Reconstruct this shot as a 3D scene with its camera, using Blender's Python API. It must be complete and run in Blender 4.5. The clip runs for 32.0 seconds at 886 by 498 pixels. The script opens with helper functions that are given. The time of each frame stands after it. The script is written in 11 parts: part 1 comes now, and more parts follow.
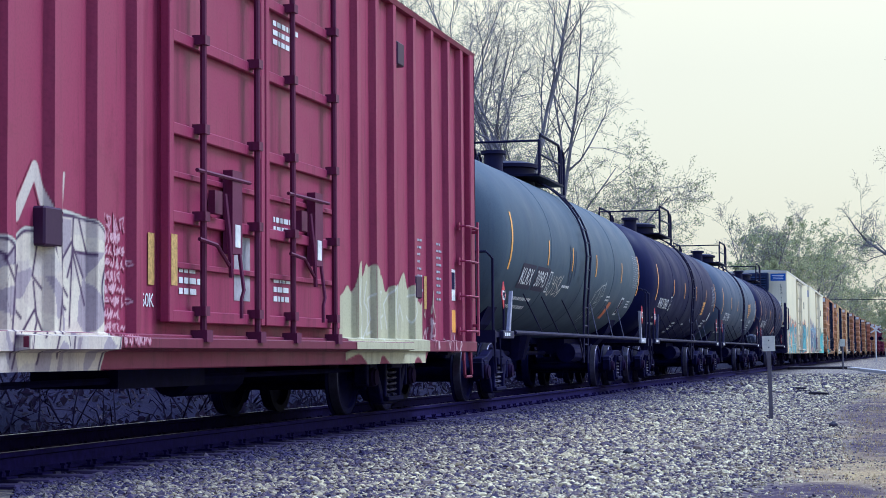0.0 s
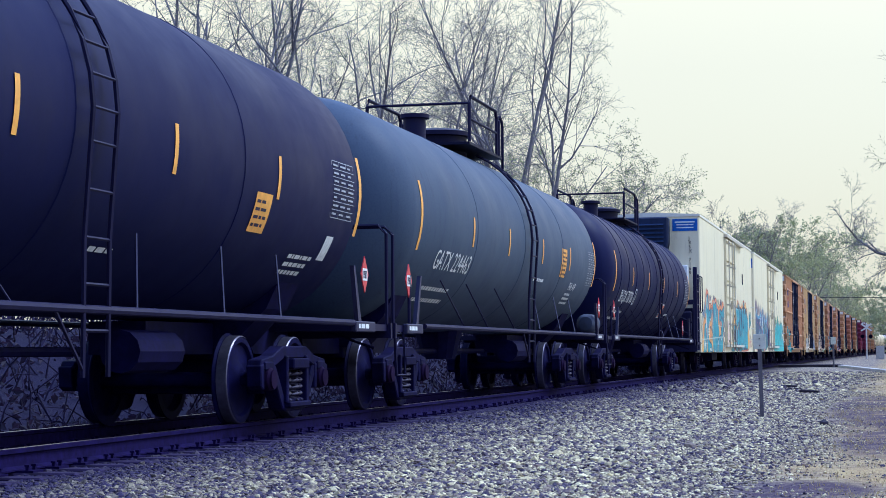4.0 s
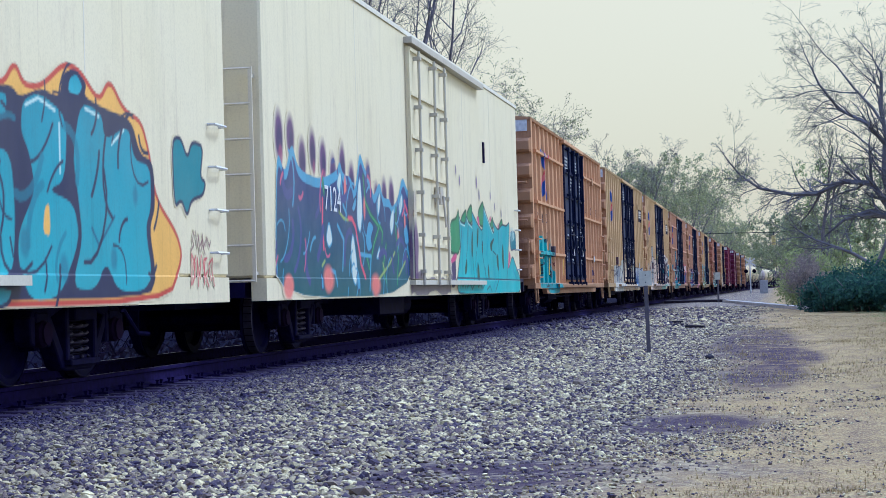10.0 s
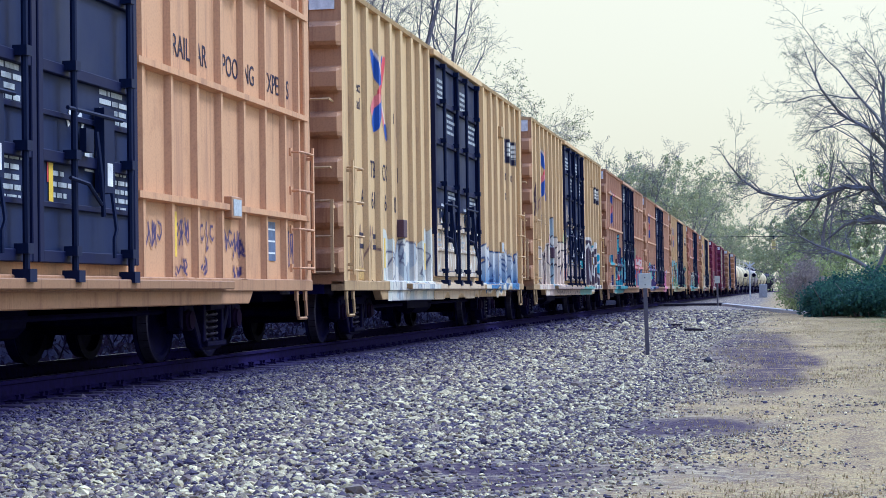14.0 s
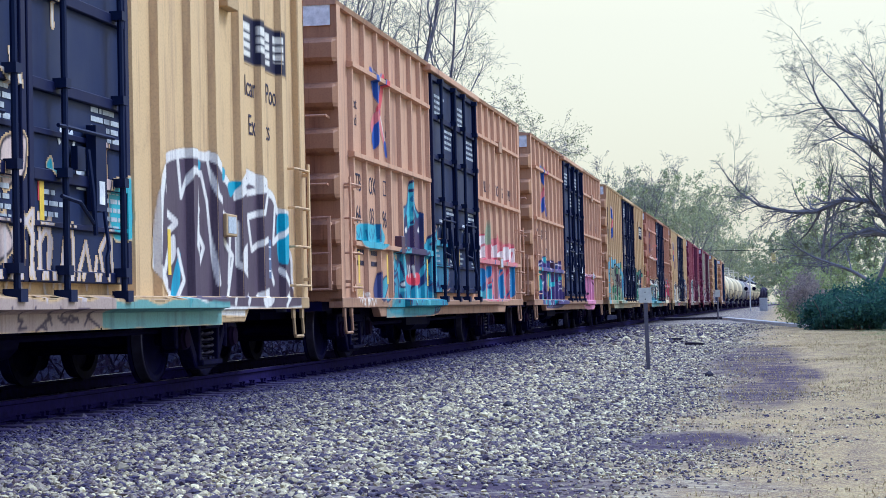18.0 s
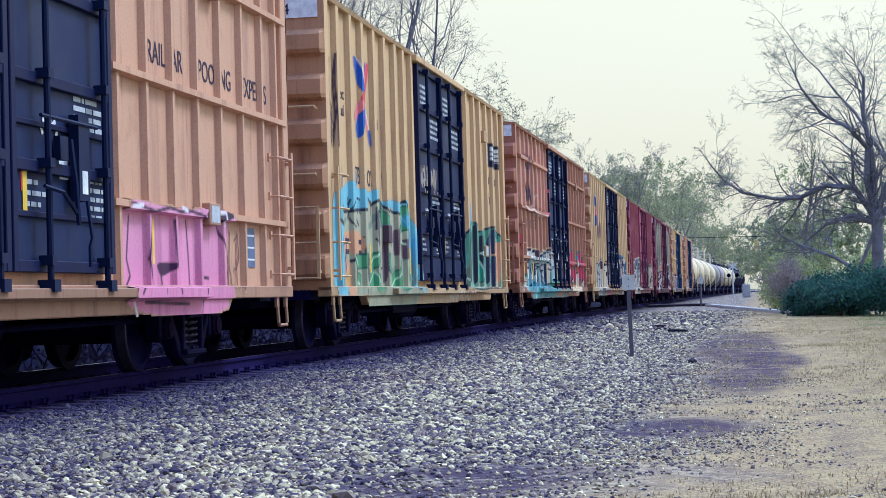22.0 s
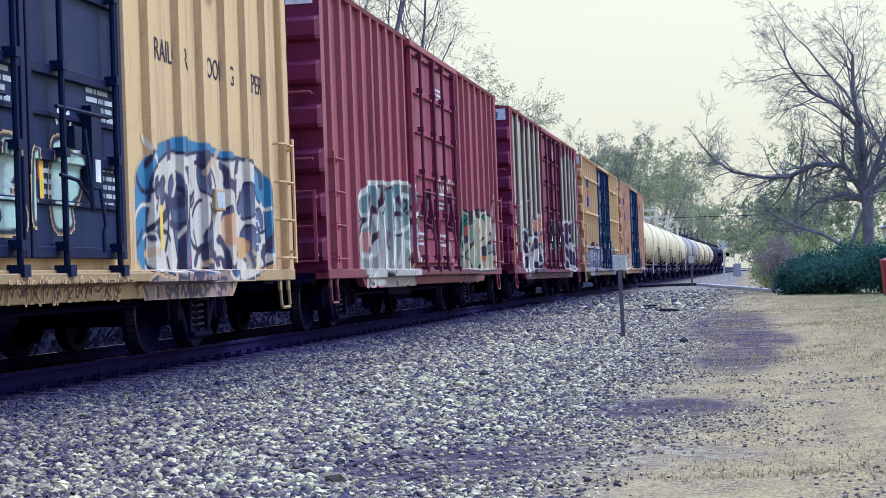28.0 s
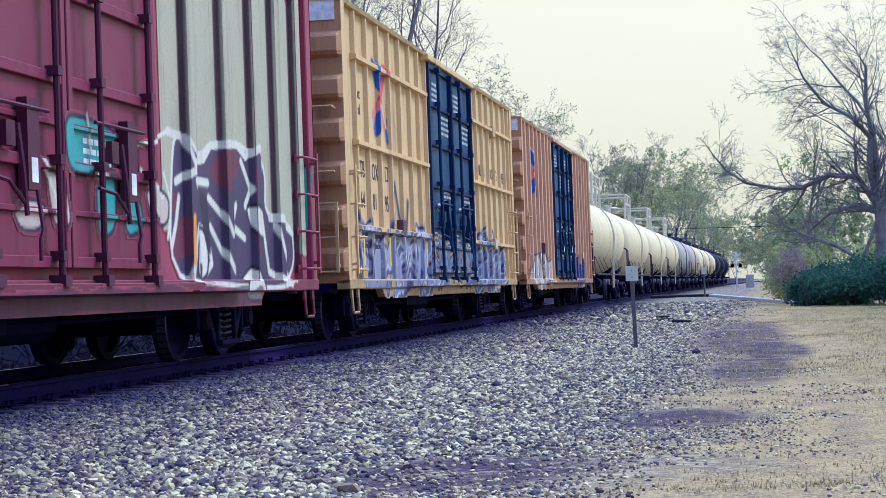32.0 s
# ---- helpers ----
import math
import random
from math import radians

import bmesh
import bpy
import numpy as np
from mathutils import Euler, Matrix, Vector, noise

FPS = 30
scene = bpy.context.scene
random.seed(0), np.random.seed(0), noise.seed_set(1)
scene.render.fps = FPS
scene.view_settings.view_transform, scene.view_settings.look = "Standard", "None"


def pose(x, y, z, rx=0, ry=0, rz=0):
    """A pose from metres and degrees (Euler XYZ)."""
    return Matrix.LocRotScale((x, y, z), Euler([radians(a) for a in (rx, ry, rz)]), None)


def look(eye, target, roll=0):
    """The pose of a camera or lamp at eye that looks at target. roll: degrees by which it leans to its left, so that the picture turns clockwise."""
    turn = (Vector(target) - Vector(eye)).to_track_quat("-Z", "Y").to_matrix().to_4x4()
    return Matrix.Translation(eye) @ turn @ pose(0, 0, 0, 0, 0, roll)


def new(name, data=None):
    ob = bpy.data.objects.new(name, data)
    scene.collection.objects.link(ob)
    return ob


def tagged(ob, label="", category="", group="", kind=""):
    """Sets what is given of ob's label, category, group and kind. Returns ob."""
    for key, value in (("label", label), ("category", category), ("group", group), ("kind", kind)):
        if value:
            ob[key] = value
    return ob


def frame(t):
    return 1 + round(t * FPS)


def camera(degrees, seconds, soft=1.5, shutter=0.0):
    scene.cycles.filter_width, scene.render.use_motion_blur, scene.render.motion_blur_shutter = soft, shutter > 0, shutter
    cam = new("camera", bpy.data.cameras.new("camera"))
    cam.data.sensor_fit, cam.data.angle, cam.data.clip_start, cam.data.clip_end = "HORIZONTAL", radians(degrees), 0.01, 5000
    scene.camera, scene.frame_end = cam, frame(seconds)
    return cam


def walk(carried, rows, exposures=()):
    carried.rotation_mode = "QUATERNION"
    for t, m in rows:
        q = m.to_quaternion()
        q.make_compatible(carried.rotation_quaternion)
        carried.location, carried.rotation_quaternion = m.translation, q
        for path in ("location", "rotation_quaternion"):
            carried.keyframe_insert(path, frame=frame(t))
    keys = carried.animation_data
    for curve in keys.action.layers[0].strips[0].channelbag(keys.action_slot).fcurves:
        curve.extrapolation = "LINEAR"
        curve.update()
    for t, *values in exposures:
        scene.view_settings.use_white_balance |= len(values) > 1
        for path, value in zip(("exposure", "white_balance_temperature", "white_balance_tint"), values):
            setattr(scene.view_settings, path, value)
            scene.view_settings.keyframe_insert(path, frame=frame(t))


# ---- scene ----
LENS = 26.72
EYE = (0.0, 0.0, 0.89)
TURNS = (
    (0.0, 93.27, 0.45, 13.84),
    (0.5, 93.28, 0.50, 13.75),
    (1.0, 93.29, 0.47, 13.71),
    (1.5, 93.19, 0.37, 13.66),
    (2.0, 93.18, 0.45, 13.63),
    (2.5, 93.23, 0.40, 13.64),
    (3.0, 93.26, 0.48, 13.68),
    (3.5, 93.23, 0.47, 13.62),
    (5.5, 93.10, 0.43, 13.49),
    (6.0, 93.02, 0.54, 13.40),
    (6.5, 92.96, 0.45, 13.38),
    (7.0, 92.91, 0.44, 13.39),
    (7.5, 92.99, 0.41, 13.46),
    (8.0, 93.00, 0.52, 13.32),
    (8.5, 92.55, 1.06, 11.47),
    (9.0, 91.44, 1.09, 10.41),
    (9.5, 91.31, 1.47, 10.17),
    (10.0, 91.36, 1.60, 10.15),
    (10.5, 91.41, 1.22, 10.03),
    (11.0, 91.49, 1.28, 10.08),
    (11.5, 91.45, 1.30, 10.06),
    (12.0, 91.53, 1.34, 10.00),
    (12.5, 91.52, 1.18, 10.19),
    (13.0, 91.52, 1.18, 10.16),
    (13.5, 91.48, 1.09, 10.19),
    (14.0, 91.35, 0.80, 10.13),
    (14.5, 91.39, 0.99, 10.19),
    (16.5, 91.75, 1.26, 10.07),
    (17.0, 91.83, 1.17, 10.01),
    (17.5, 91.90, 1.29, 10.16),
    (18.0, 91.85, 1.31, 10.14),
    (18.5, 91.86, 1.42, 10.12),
    (19.0, 91.81, 1.39, 10.06),
    (19.5, 91.83, 1.22, 10.02),
    (20.0, 91.83, 1.44, 10.02),
    (20.5, 91.83, 1.42, 9.84),
    (21.0, 91.88, 1.39, 9.76),
    (21.5, 91.87, 1.42, 9.63),
    (22.0, 91.47, 1.59, 9.63),
    (22.5, 91.26, 1.41, 9.57),
    (23.0, 91.25, 1.56, 9.52),
    (23.5, 91.25, 1.64, 9.55),
    (24.0, 91.19, 1.66, 9.50),
    (24.5, 91.04, 1.74, 9.47),
    (25.0, 91.06, 1.72, 9.49),
    (25.5, 91.07, 1.78, 9.49),
    (27.5, 90.85, 2.10, 9.31),
    (28.0, 90.90, 2.10, 9.36),
    (28.5, 90.94, 2.00, 9.40),
    (29.0, 91.07, 2.08, 9.46),
    (29.5, 91.01, 2.07, 9.50),
    (30.0, 91.05, 2.06, 9.50),
    (30.5, 91.07, 2.06, 9.62),
    (31.0, 91.11, 1.98, 9.65),
    (31.5, 91.19, 2.14, 9.69),
    (32.0, 91.24, 2.01, 9.74),
)
cam = camera(LENS, 32.0, 0.9)
walk(cam, [(t, pose(*EYE, rx, ry, rz)) for t, rx, ry, rz in TURNS], ((0, 0.34, 4480, 9.5), (7.4, 0.34, 4480, 9.5), (8.5, 0.12, 4480, 9.5), (12.0, 0.12, 4480, 9.5), (13.0, 0.37, 4480, 9.5), (32, 0.37, 4480, 9.5)))

# ---- light: a bright hazy sky, soft sun from ahead on the right ----
world = bpy.data.worlds.new("sky")
scene.world = world
world.use_nodes = True
wn, wl = world.node_tree.nodes, world.node_tree.links
wn.clear()
sky = wn.new("ShaderNodeTexSky")
sky.sky_type, sky.sun_disc = "NISHITA", False
sky.sun_elevation, sky.sun_rotation = radians(52), radians(52)
sky.dust_density, sky.air_density = 4.0, 1.5
skybg = wn.new("ShaderNodeBackground")
skybg.inputs["Strength"].default_value = 0.035
wl.new(sky.outputs[0], skybg.inputs["Color"])
veil = wn.new("ShaderNodeBackground")
wtc = wn.new("ShaderNodeTexCoord")
wsep = wn.new("ShaderNodeSeparateXYZ")
wl.new(wtc.outputs["Generated"], wsep.inputs[0])
wramp = wn.new("ShaderNodeValToRGB")
# an overcast dome: brighter towards the zenith than at the horizon
wramp.color_ramp.elements.new(0.5)
for e, (p, c) in zip(wramp.color_ramp.elements, ((0.0, (1.03, 0.80, 0.45)), (0.22, (1.26, 0.91, 0.39)), (0.62, (0.78, 0.83, 1.04)))):
    e.position, e.color = p, (*c, 1)
wgain = wn.new("ShaderNodeMapRange")
wgain.inputs["From Min"].default_value, wgain.inputs["From Max"].default_value = 0.15, 1.0
wgain.inputs["To Min"].default_value, wgain.inputs["To Max"].default_value = 0.64, 1.40
wl.new(wsep.outputs["Z"], wgain.inputs["Value"])
# the haze is bright and warm on the sun's side, dimmer and bluer on the other
wdot = wn.new("ShaderNodeVectorMath")
wdot.operation = "DOT_PRODUCT"
wl.new(wtc.outputs["Generated"], wdot.inputs[0])
wdot.inputs[1].default_value = (0.30, 0.92, 0.25)
wside = wn.new("ShaderNodeMapRange")
wside.interpolation_type = "SMOOTHSTEP"
wside.inputs["From Min"].default_value, wside.inputs["From Max"].default_value = -0.6, 0.75
wside.inputs["To Min"].default_value, wside.inputs["To Max"].default_value = 0.55, 1.0
wl.new(wdot.outputs["Value"], wside.inputs["Value"])
wmul = wn.new("ShaderNodeMath")
wmul.operation = "MULTIPLY"
wl.new(wgain.outputs[0], wmul.inputs[0])
wl.new(wside.outputs[0], wmul.inputs[1])
wl.new(wmul.outputs[0], veil.inputs["Strength"])
wtint = wn.new("ShaderNodeMix")
wtint.data_type = "RGBA"
wtint.inputs[6].default_value = (0.54, 0.70, 1.36, 1)
wl.new(wside.outputs[0], wtint.inputs[0])
wl.new(wramp.outputs[0], wtint.inputs[7])
wl.new(wsep.outputs["Z"], wramp.inputs[0])
wl.new(wtint.outputs[2], veil.inputs["Color"])
wadd = wn.new("ShaderNodeAddShader")
wl.new(skybg.outputs[0], wadd.inputs[0])
wl.new(veil.outputs[0], wadd.inputs[1])
wout = wn.new("ShaderNodeOutputWorld")
wl.new(wadd.outputs[0], wout.inputs["Surface"])

sun = new("sun", bpy.data.lights.new("sun", "SUN"))
sun.data.energy, sun.data.angle, sun.data.color = 2.3, radians(16), (1.0, 0.90, 0.74)
sun.matrix_world = look((29, 22, 46), (0, 0, 0))


# ---- materials ----
def material(name, rough=0.6, metal=0.0, spec=0.4):
    m = bpy.data.materials.new(name)
    m.use_nodes = True
    n, l = m.node_tree.nodes, m.node_tree.links
    b = n["Principled BSDF"]
    b.inputs["Roughness"].default_value = rough
    b.inputs["Metallic"].default_value = metal
    b.inputs["Specular IOR Level"].default_value = spec
    return m, n, l, b


def noise_node(n, l, scale, detail=4.0, rough=0.6, vec=None, stretch=None):
    t = n.new("ShaderNodeTexNoise")
    t.inputs["Scale"].default_value = scale
    t.inputs["Detail"].default_value = detail
    t.inputs["Roughness"].default_value = rough
    if vec is None:
        vec = n.new("ShaderNodeTexCoord").outputs["Object"]
    if stretch:
        mp = n.new("ShaderNodeMapping")
        mp.inputs["Scale"].default_value = stretch
        l.new(vec, mp.inputs["Vector"])
        vec = mp.outputs[0]
    l.new(vec, t.inputs["Vector"])
    return t.outputs["Fac"]


def ramp(n, l, fac, stops):
    r = n.new("ShaderNodeValToRGB")
    while len(r.color_ramp.elements) < len(stops):
        r.color_ramp.elements.new(0.5)
    for e, (p, c) in zip(r.color_ramp.elements, stops):
        e.position, e.color = p, (*c, 1) if len(c) == 3 else c
    l.new(fac, r.inputs[0])
    return r.outputs[0]


def mix(n, l, fac, a, b, mode="MIX"):
    x = n.new("ShaderNodeMix")
    x.data_type, x.blend_type = "RGBA", mode
    for k, v in ((0, fac), (6, a), (7, b)):
        if hasattr(v, "is_linked"):
            l.new(v, x.inputs[k])
        else:
            x.inputs[k].default_value = v if k == 0 else ((*v, 1) if len(v) == 3 else v)
    return x.outputs[2]


def bump(n, l, b, height, strength=0.3, dist=0.01):
    x = n.new("ShaderNodeBump")
    x.inputs["Strength"].default_value, x.inputs["Distance"].default_value = strength, dist
    l.new(height, x.inputs["Height"])
    l.new(x.outputs[0], b.inputs["Normal"])


def plain(name, colour, rough=0.6, metal=0.0, spec=0.4, grain=0.18, scale=9.0):
    """A surface with slight blotches and grain in its one colour."""
    m, n, l, b = material(name, rough, metal, spec)
    f = noise_node(n, l, scale, 5, 0.65)
    dark = tuple(c * (1 - 1.6 * grain) for c in colour)
    light = tuple(min(1, c * (1 + grain)) for c in colour)
    l.new(ramp(n, l, f, ((0.3, dark), (0.7, light))), b.inputs["Base Color"])
    bump(n, l, b, f, 0.15, 0.004)
    return m


def car_paint(name, rough=0.45, spec=0.5, streak=0.35, grime=(0.42, 0.34, 0.46), tag=False):
    """Weathered enamel in the object's own colour: rain streaks, blotches and fine dust. tag: sprayed paint over it, kept with the mesh."""
    m, n, l, b = material(name, rough, 0.0, spec)
    info = n.new("ShaderNodeObjectInfo")
    tc = n.new("ShaderNodeTexCoord").outputs["Object"]
    big = noise_node(n, l, 0.7, 4, 0.6, tc)
    lines = noise_node(n, l, 1.0, 4, 0.7, tc, (2.6, 2.6, 0.20))
    fine = noise_node(n, l, 40, 3, 0.6, tc)
    c = mix(n, l, ramp(n, l, big, ((0.35, (0.0,) * 3), (0.75, (0.35,) * 3))), info.outputs["Color"], (0.66, 0.62, 0.60), "OVERLAY")
    if tag:
        sprayed = n.new("ShaderNodeAttribute")
        sprayed.attribute_name = "tag"
        c = mix(n, l, sprayed.outputs["Alpha"], c, sprayed.outputs["Color"])
    c = mix(n, l, ramp(n, l, lines, ((0.52, (0.0,) * 3), (0.78, (streak * 2,) * 3))), c, grime, "MULTIPLY")
    c = mix(n, l, ramp(n, l, fine, ((0.45, (0.0,) * 3), (0.8, (0.35,) * 3))), c, grime, "MULTIPLY")
    runs = noise_node(n, l, 1.0, 5, 0.75, tc, (11.0, 11.0, 0.45))
    c = mix(n, l, ramp(n, l, runs, ((0.56, (0.0,) * 3), (0.72, (streak * 1.5,) * 3))), c, (0.46, 0.36, 0.38), "MULTIPLY")
    soil = noise_node(n, l, 2.2, 6, 0.7, tc, (1.0, 1.0, 0.7))
    c = mix(n, l, ramp(n, l, soil, ((0.55, (0.0,) * 3), (0.75, (streak,) * 3))), c, (0.50, 0.40, 0.44), "MULTIPLY")
    l.new(c, b.inputs["Base Color"])
    l.new(ramp(n, l, big, ((0.3, (rough - 0.08,) * 3), (0.7, (rough + 0.15,) * 3))), b.inputs["Roughness"])
    bump(n, l, b, lines, 0.08, 0.004)
    return m


PAINT = car_paint("weathered_enamel", 0.5, 0.22, 0.48, (0.44, 0.36, 0.48))
DARKPAINT = car_paint("black_enamel", 0.55, 0.16, 0.3, (0.5, 0.45, 0.7))
TAGGED = car_paint("sprayed_enamel", 0.5, 0.22, 0.42, (0.40, 0.33, 0.44), tag=True)
TANKPAINT = car_paint("tank_enamel", 0.5, 0.07, 0.25, (0.5, 0.46, 0.75))
TANKTAG = car_paint("sprayed_tank_enamel", 0.5, 0.07, 0.25, (0.5, 0.46, 0.75), tag=True)
WHITEPAINT = car_paint("white_enamel", 0.4, 0.4, 0.22, (0.66, 0.65, 0.62))
WHITETAG = car_paint("sprayed_white_enamel", 0.4, 0.4, 0.22, (0.66, 0.65, 0.62), tag=True)
# STEEL, CAST, WHEELSTEEL and RUSTRAIL carry the under-car shade as navy in their colour
STEEL = plain("shade_navy_steel", (0.0065, 0.005, 0.042), 0.65, 0.0, 0.06, 0.3, 6)
CAST = plain("shade_navy_cast_steel", (0.007, 0.0055, 0.040), 0.7, 0.0, 0.06, 0.35, 7)
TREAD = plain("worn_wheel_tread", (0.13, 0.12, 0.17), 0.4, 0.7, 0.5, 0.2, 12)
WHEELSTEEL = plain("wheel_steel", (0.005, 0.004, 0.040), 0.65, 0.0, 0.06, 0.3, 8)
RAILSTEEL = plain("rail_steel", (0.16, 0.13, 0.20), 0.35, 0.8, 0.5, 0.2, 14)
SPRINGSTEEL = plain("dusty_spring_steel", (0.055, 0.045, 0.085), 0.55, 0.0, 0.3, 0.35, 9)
RUSTRAIL = plain("shade_navy_rusty_rail", (0.012, 0.007, 0.056), 0.85, 0.0, 0.05, 0.3, 12)
STENCIL = plain("white_stencil_paint", (0.72, 0.72, 0.70), 0.6, 0, 0.3, 0.12, 20)
DULLSTENCIL = plain("worn_stencil_paint", (0.36, 0.37, 0.40), 0.7, 0, 0.2, 0.3, 30)
DOORTEXT = plain("door_stencil_paint", (0.48, 0.50, 0.50), 0.6, 0, 0.3, 0.2, 25)
BLACKSTENCIL = plain("black_stencil_paint", (0.02, 0.014, 0.045), 0.6, 0, 0.3, 0.1, 20)
BLUEGREY = plain("blue_grey_panel", (0.10, 0.14, 0.24), 0.5)
FADED = plain("faded_yellow_paint", (0.52, 0.33, 0.10), 0.6, 0, 0.3, 0.3, 25)
LEMON = plain("lemon_reflector_tape", (0.82, 0.56, 0.04), 0.45, 0, 0.4, 0.12, 12)
YELLOW = plain("yellow_reflector_tape", (0.80, 0.38, 0.05), 0.45, 0, 0.4, 0.12, 12)
WHITEBOARD = plain("white_panel", (0.74, 0.72, 0.68))
BLUEPANEL = plain("blue_panel", (0.02, 0.10, 0.42), 0.45)
REDPANEL = plain("red_panel", (0.55, 0.04, 0.05), 0.45)
ORANGEPANEL = plain("orange_panel", (0.68, 0.20, 0.06), 0.5)


# ---- mesh building ----
class Geo:
    """Collects vertices and faces for one mesh."""

    def __init__(self):
        self.v, self.f = [], []

    def box(self, x0, x1, y0, y1, z0, z1):
        k = len(self.v)
        self.v += [(x, y, z) for x in (x0, x1) for y in (y0, y1) for z in (z0, z1)]
        self.f += [tuple(k + i for i in q) for q in ((0, 1, 3, 2), (4, 6, 7, 5), (0, 4, 5, 1), (2, 3, 7, 6), (0, 2, 6, 4), (1, 5, 7, 3))]
        return self

    def slab(self, outline, a0, a1, axis="x"):
        """A flat outline (pairs) drawn out along one axis."""
        k, n = len(self.v), len(outline)
        for a in (a0, a1):
            for p, q in outline:
                self.v.append((a, p, q) if axis == "x" else ((p, a, q) if axis == "y" else (p, q, a)))
        self.f += [tuple(range(k, k + n)), tuple(range(k + 2 * n - 1, k + n - 1, -1))]
        self.f += [(k + i, k + n + i, k + n + (i + 1) % n, k + (i + 1) % n) for i in range(n)]
        return self

    def tube(self, pts, r, n=6, caps=True):
        """A round bar along a line of points; r may be one radius or one a point."""
        pts = [Vector(p) for p in pts]
        rs = r if isinstance(r, (list, tuple)) else [r] * len(pts)
        k = len(self.v)
        for i, p in enumerate(pts):
            d = (pts[min(i + 1, len(pts) - 1)] - pts[max(i - 1, 0)]).normalized()
            a = d.cross(Vector((0, 0, 1)) if abs(d.z) < 0.9 else Vector((0, 1, 0))).normalized()
            b = d.cross(a)
            for j in range(n):
                w = 2 * math.pi * j / n
                self.v.append(tuple(p + rs[i] * (math.cos(w) * a + math.sin(w) * b)))
        for i in range(len(pts) - 1):
            for j in range(n):
                self.f.append((k + i * n + j, k + i * n + (j + 1) % n, k + (i + 1) * n + (j + 1) % n, k + (i + 1) * n + j))
        if caps:
            e = k + (len(pts) - 1) * n
            self.f += [tuple(range(k + n - 1, k - 1, -1)), tuple(range(e, e + n))]
        return self

    def lathe(self, profile, n=24, axis="y", centre=(0, 0, 0)):
        """Pairs (along, radius) turned round an axis through centre."""
        k = len(self.v)
        for a, r in profile:
            for j in range(n):
                w = 2 * math.pi * j / n
                c, s = r * math.cos(w), r * math.sin(w)
                p = (c, a, s) if axis == "y" else ((a, c, s) if axis == "x" else (c, s, a))
                self.v.append(tuple(p[i] + centre[i] for i in range(3)))
        for i in range(len(profile) - 1):
            for j in range(n):
                self.f.append((k + i * n + j, k + (i + 1) * n + j, k + (i + 1) * n + (j + 1) % n, k + i * n + (j + 1) % n))
        return self

    def sheet(self, rows):
        """Rows of points, joined to a surface."""
        k, n = len(self.v), len(rows[0])
        for r in rows:
            self.v += [tuple(p) for p in r]
        for i in range(len(rows) - 1):
            for j in range(n - 1):
                self.f.append((k + i * n + j, k + i * n + j + 1, k + (i + 1) * n + j + 1, k + (i + 1) * n + j))
        return self

    def mesh(self, name, mat, smooth=False, bevel=0.0):
        me = bpy.data.meshes.new(name)
        me.from_pydata(self.v, [], self.f)
        bm = bmesh.new()
        bm.from_mesh(me)
        bmesh.ops.recalc_face_normals(bm, faces=bm.faces)
        if bevel:
            bmesh.ops.bevel(bm, geom=[e for e in bm.edges if len(e.link_faces) == 2 and e.calc_face_angle(0) > 0.6], offset=bevel, segments=1, affect="EDGES")
        bm.to_mesh(me)
        bm.free()
        if smooth:
            me.shade_smooth()
            if smooth != "all":
                me.set_sharp_from_angle(angle=radians(38))
        me.materials.append(mat)
        return me


def thing(name, label, category, group="", at=None):
    ob = tagged(new(name), label, category, group)
    ob.empty_display_size = 0.3
    if at is not None:
        ob.matrix_basis = at
    return ob


def part(name, me, parent, label="", colour=None, at=None):
    if isinstance(me, tuple):
        me = me[0].mesh(name, *me[1:])
    ob = new(name, me)
    ob.parent = parent
    if at is not None:
        ob.matrix_basis = at
    if colour:
        ob.color = (*colour, 1)
    if label:
        ob["label"] = label
    return ob


LETTERS = {}


def letters(text, size, mat, spacing=1.0, wide=1.0):
    """Flat lettering as a mesh in the built-in font, facing +x and running along +y from its lower left corner."""
    key = (text, round(size, 3), mat.name, spacing, wide)
    if key not in LETTERS:
        cu = bpy.data.curves.new("lettering", "FONT")
        cu.body, cu.size, cu.space_character, cu.resolution_u, cu.extrude = text, size, spacing, 3, 0.001
        ob = bpy.data.objects.new("lettering", cu)
        me = bpy.data.meshes.new_from_object(ob)
        bpy.data.objects.remove(ob)
        me.transform(Matrix(((0, 0, 1, 0), (wide, 0, 0, 0), (0, 1, 0, 0), (0, 0, 0, 1))))
        me.materials.clear()
        me.materials.append(mat)
        me.name = "lettering"
        LETTERS[key] = me
    return LETTERS[key]


# ---- the ground: one sheet to the horizon, ballast, rails ----
TRACK_X, RAIL_TOP = -7.39, 0.18


def line_x(y):
    """The track's centre line: straight, with a slight bend far off."""
    return TRACK_X + 4.5e-5 * max(0.0, y - 110.0) ** 2


def ground_height(x, y):
    """Nearly level; a shallow ditch and bank behind the track, a faint fall towards the field."""
    h = 0.05 * noise.noise(Vector((x * 0.35, y * 0.2, 0.0))) + 0.018 * noise.noise(Vector((x * 1.9, y * 1.3, 4.0)))
    near = max(0.0, 1.0 - max(0.0, abs(x - TRACK_X) - 1.6) / 1.2)
    h = h * (1 - near) - 0.03
    back = TRACK_X - 2.6 - x
    if back > 0:
        h += -0.15 * min(1, back / 0.8) + 1.5 * max(0.0, min(1.0, (back - 0.8) / 3.2)) + 0.3 * noise.noise(Vector((x * 0.5, y * 0.3, 9.0)))
    return h


def axis_steps(spans):
    out = []
    for a, b, s in spans:
        k = max(1, round((b - a) / s))
        out += [a + (b - a) * i / k for i in range(k)]
    return out + [spans[-1][1]]


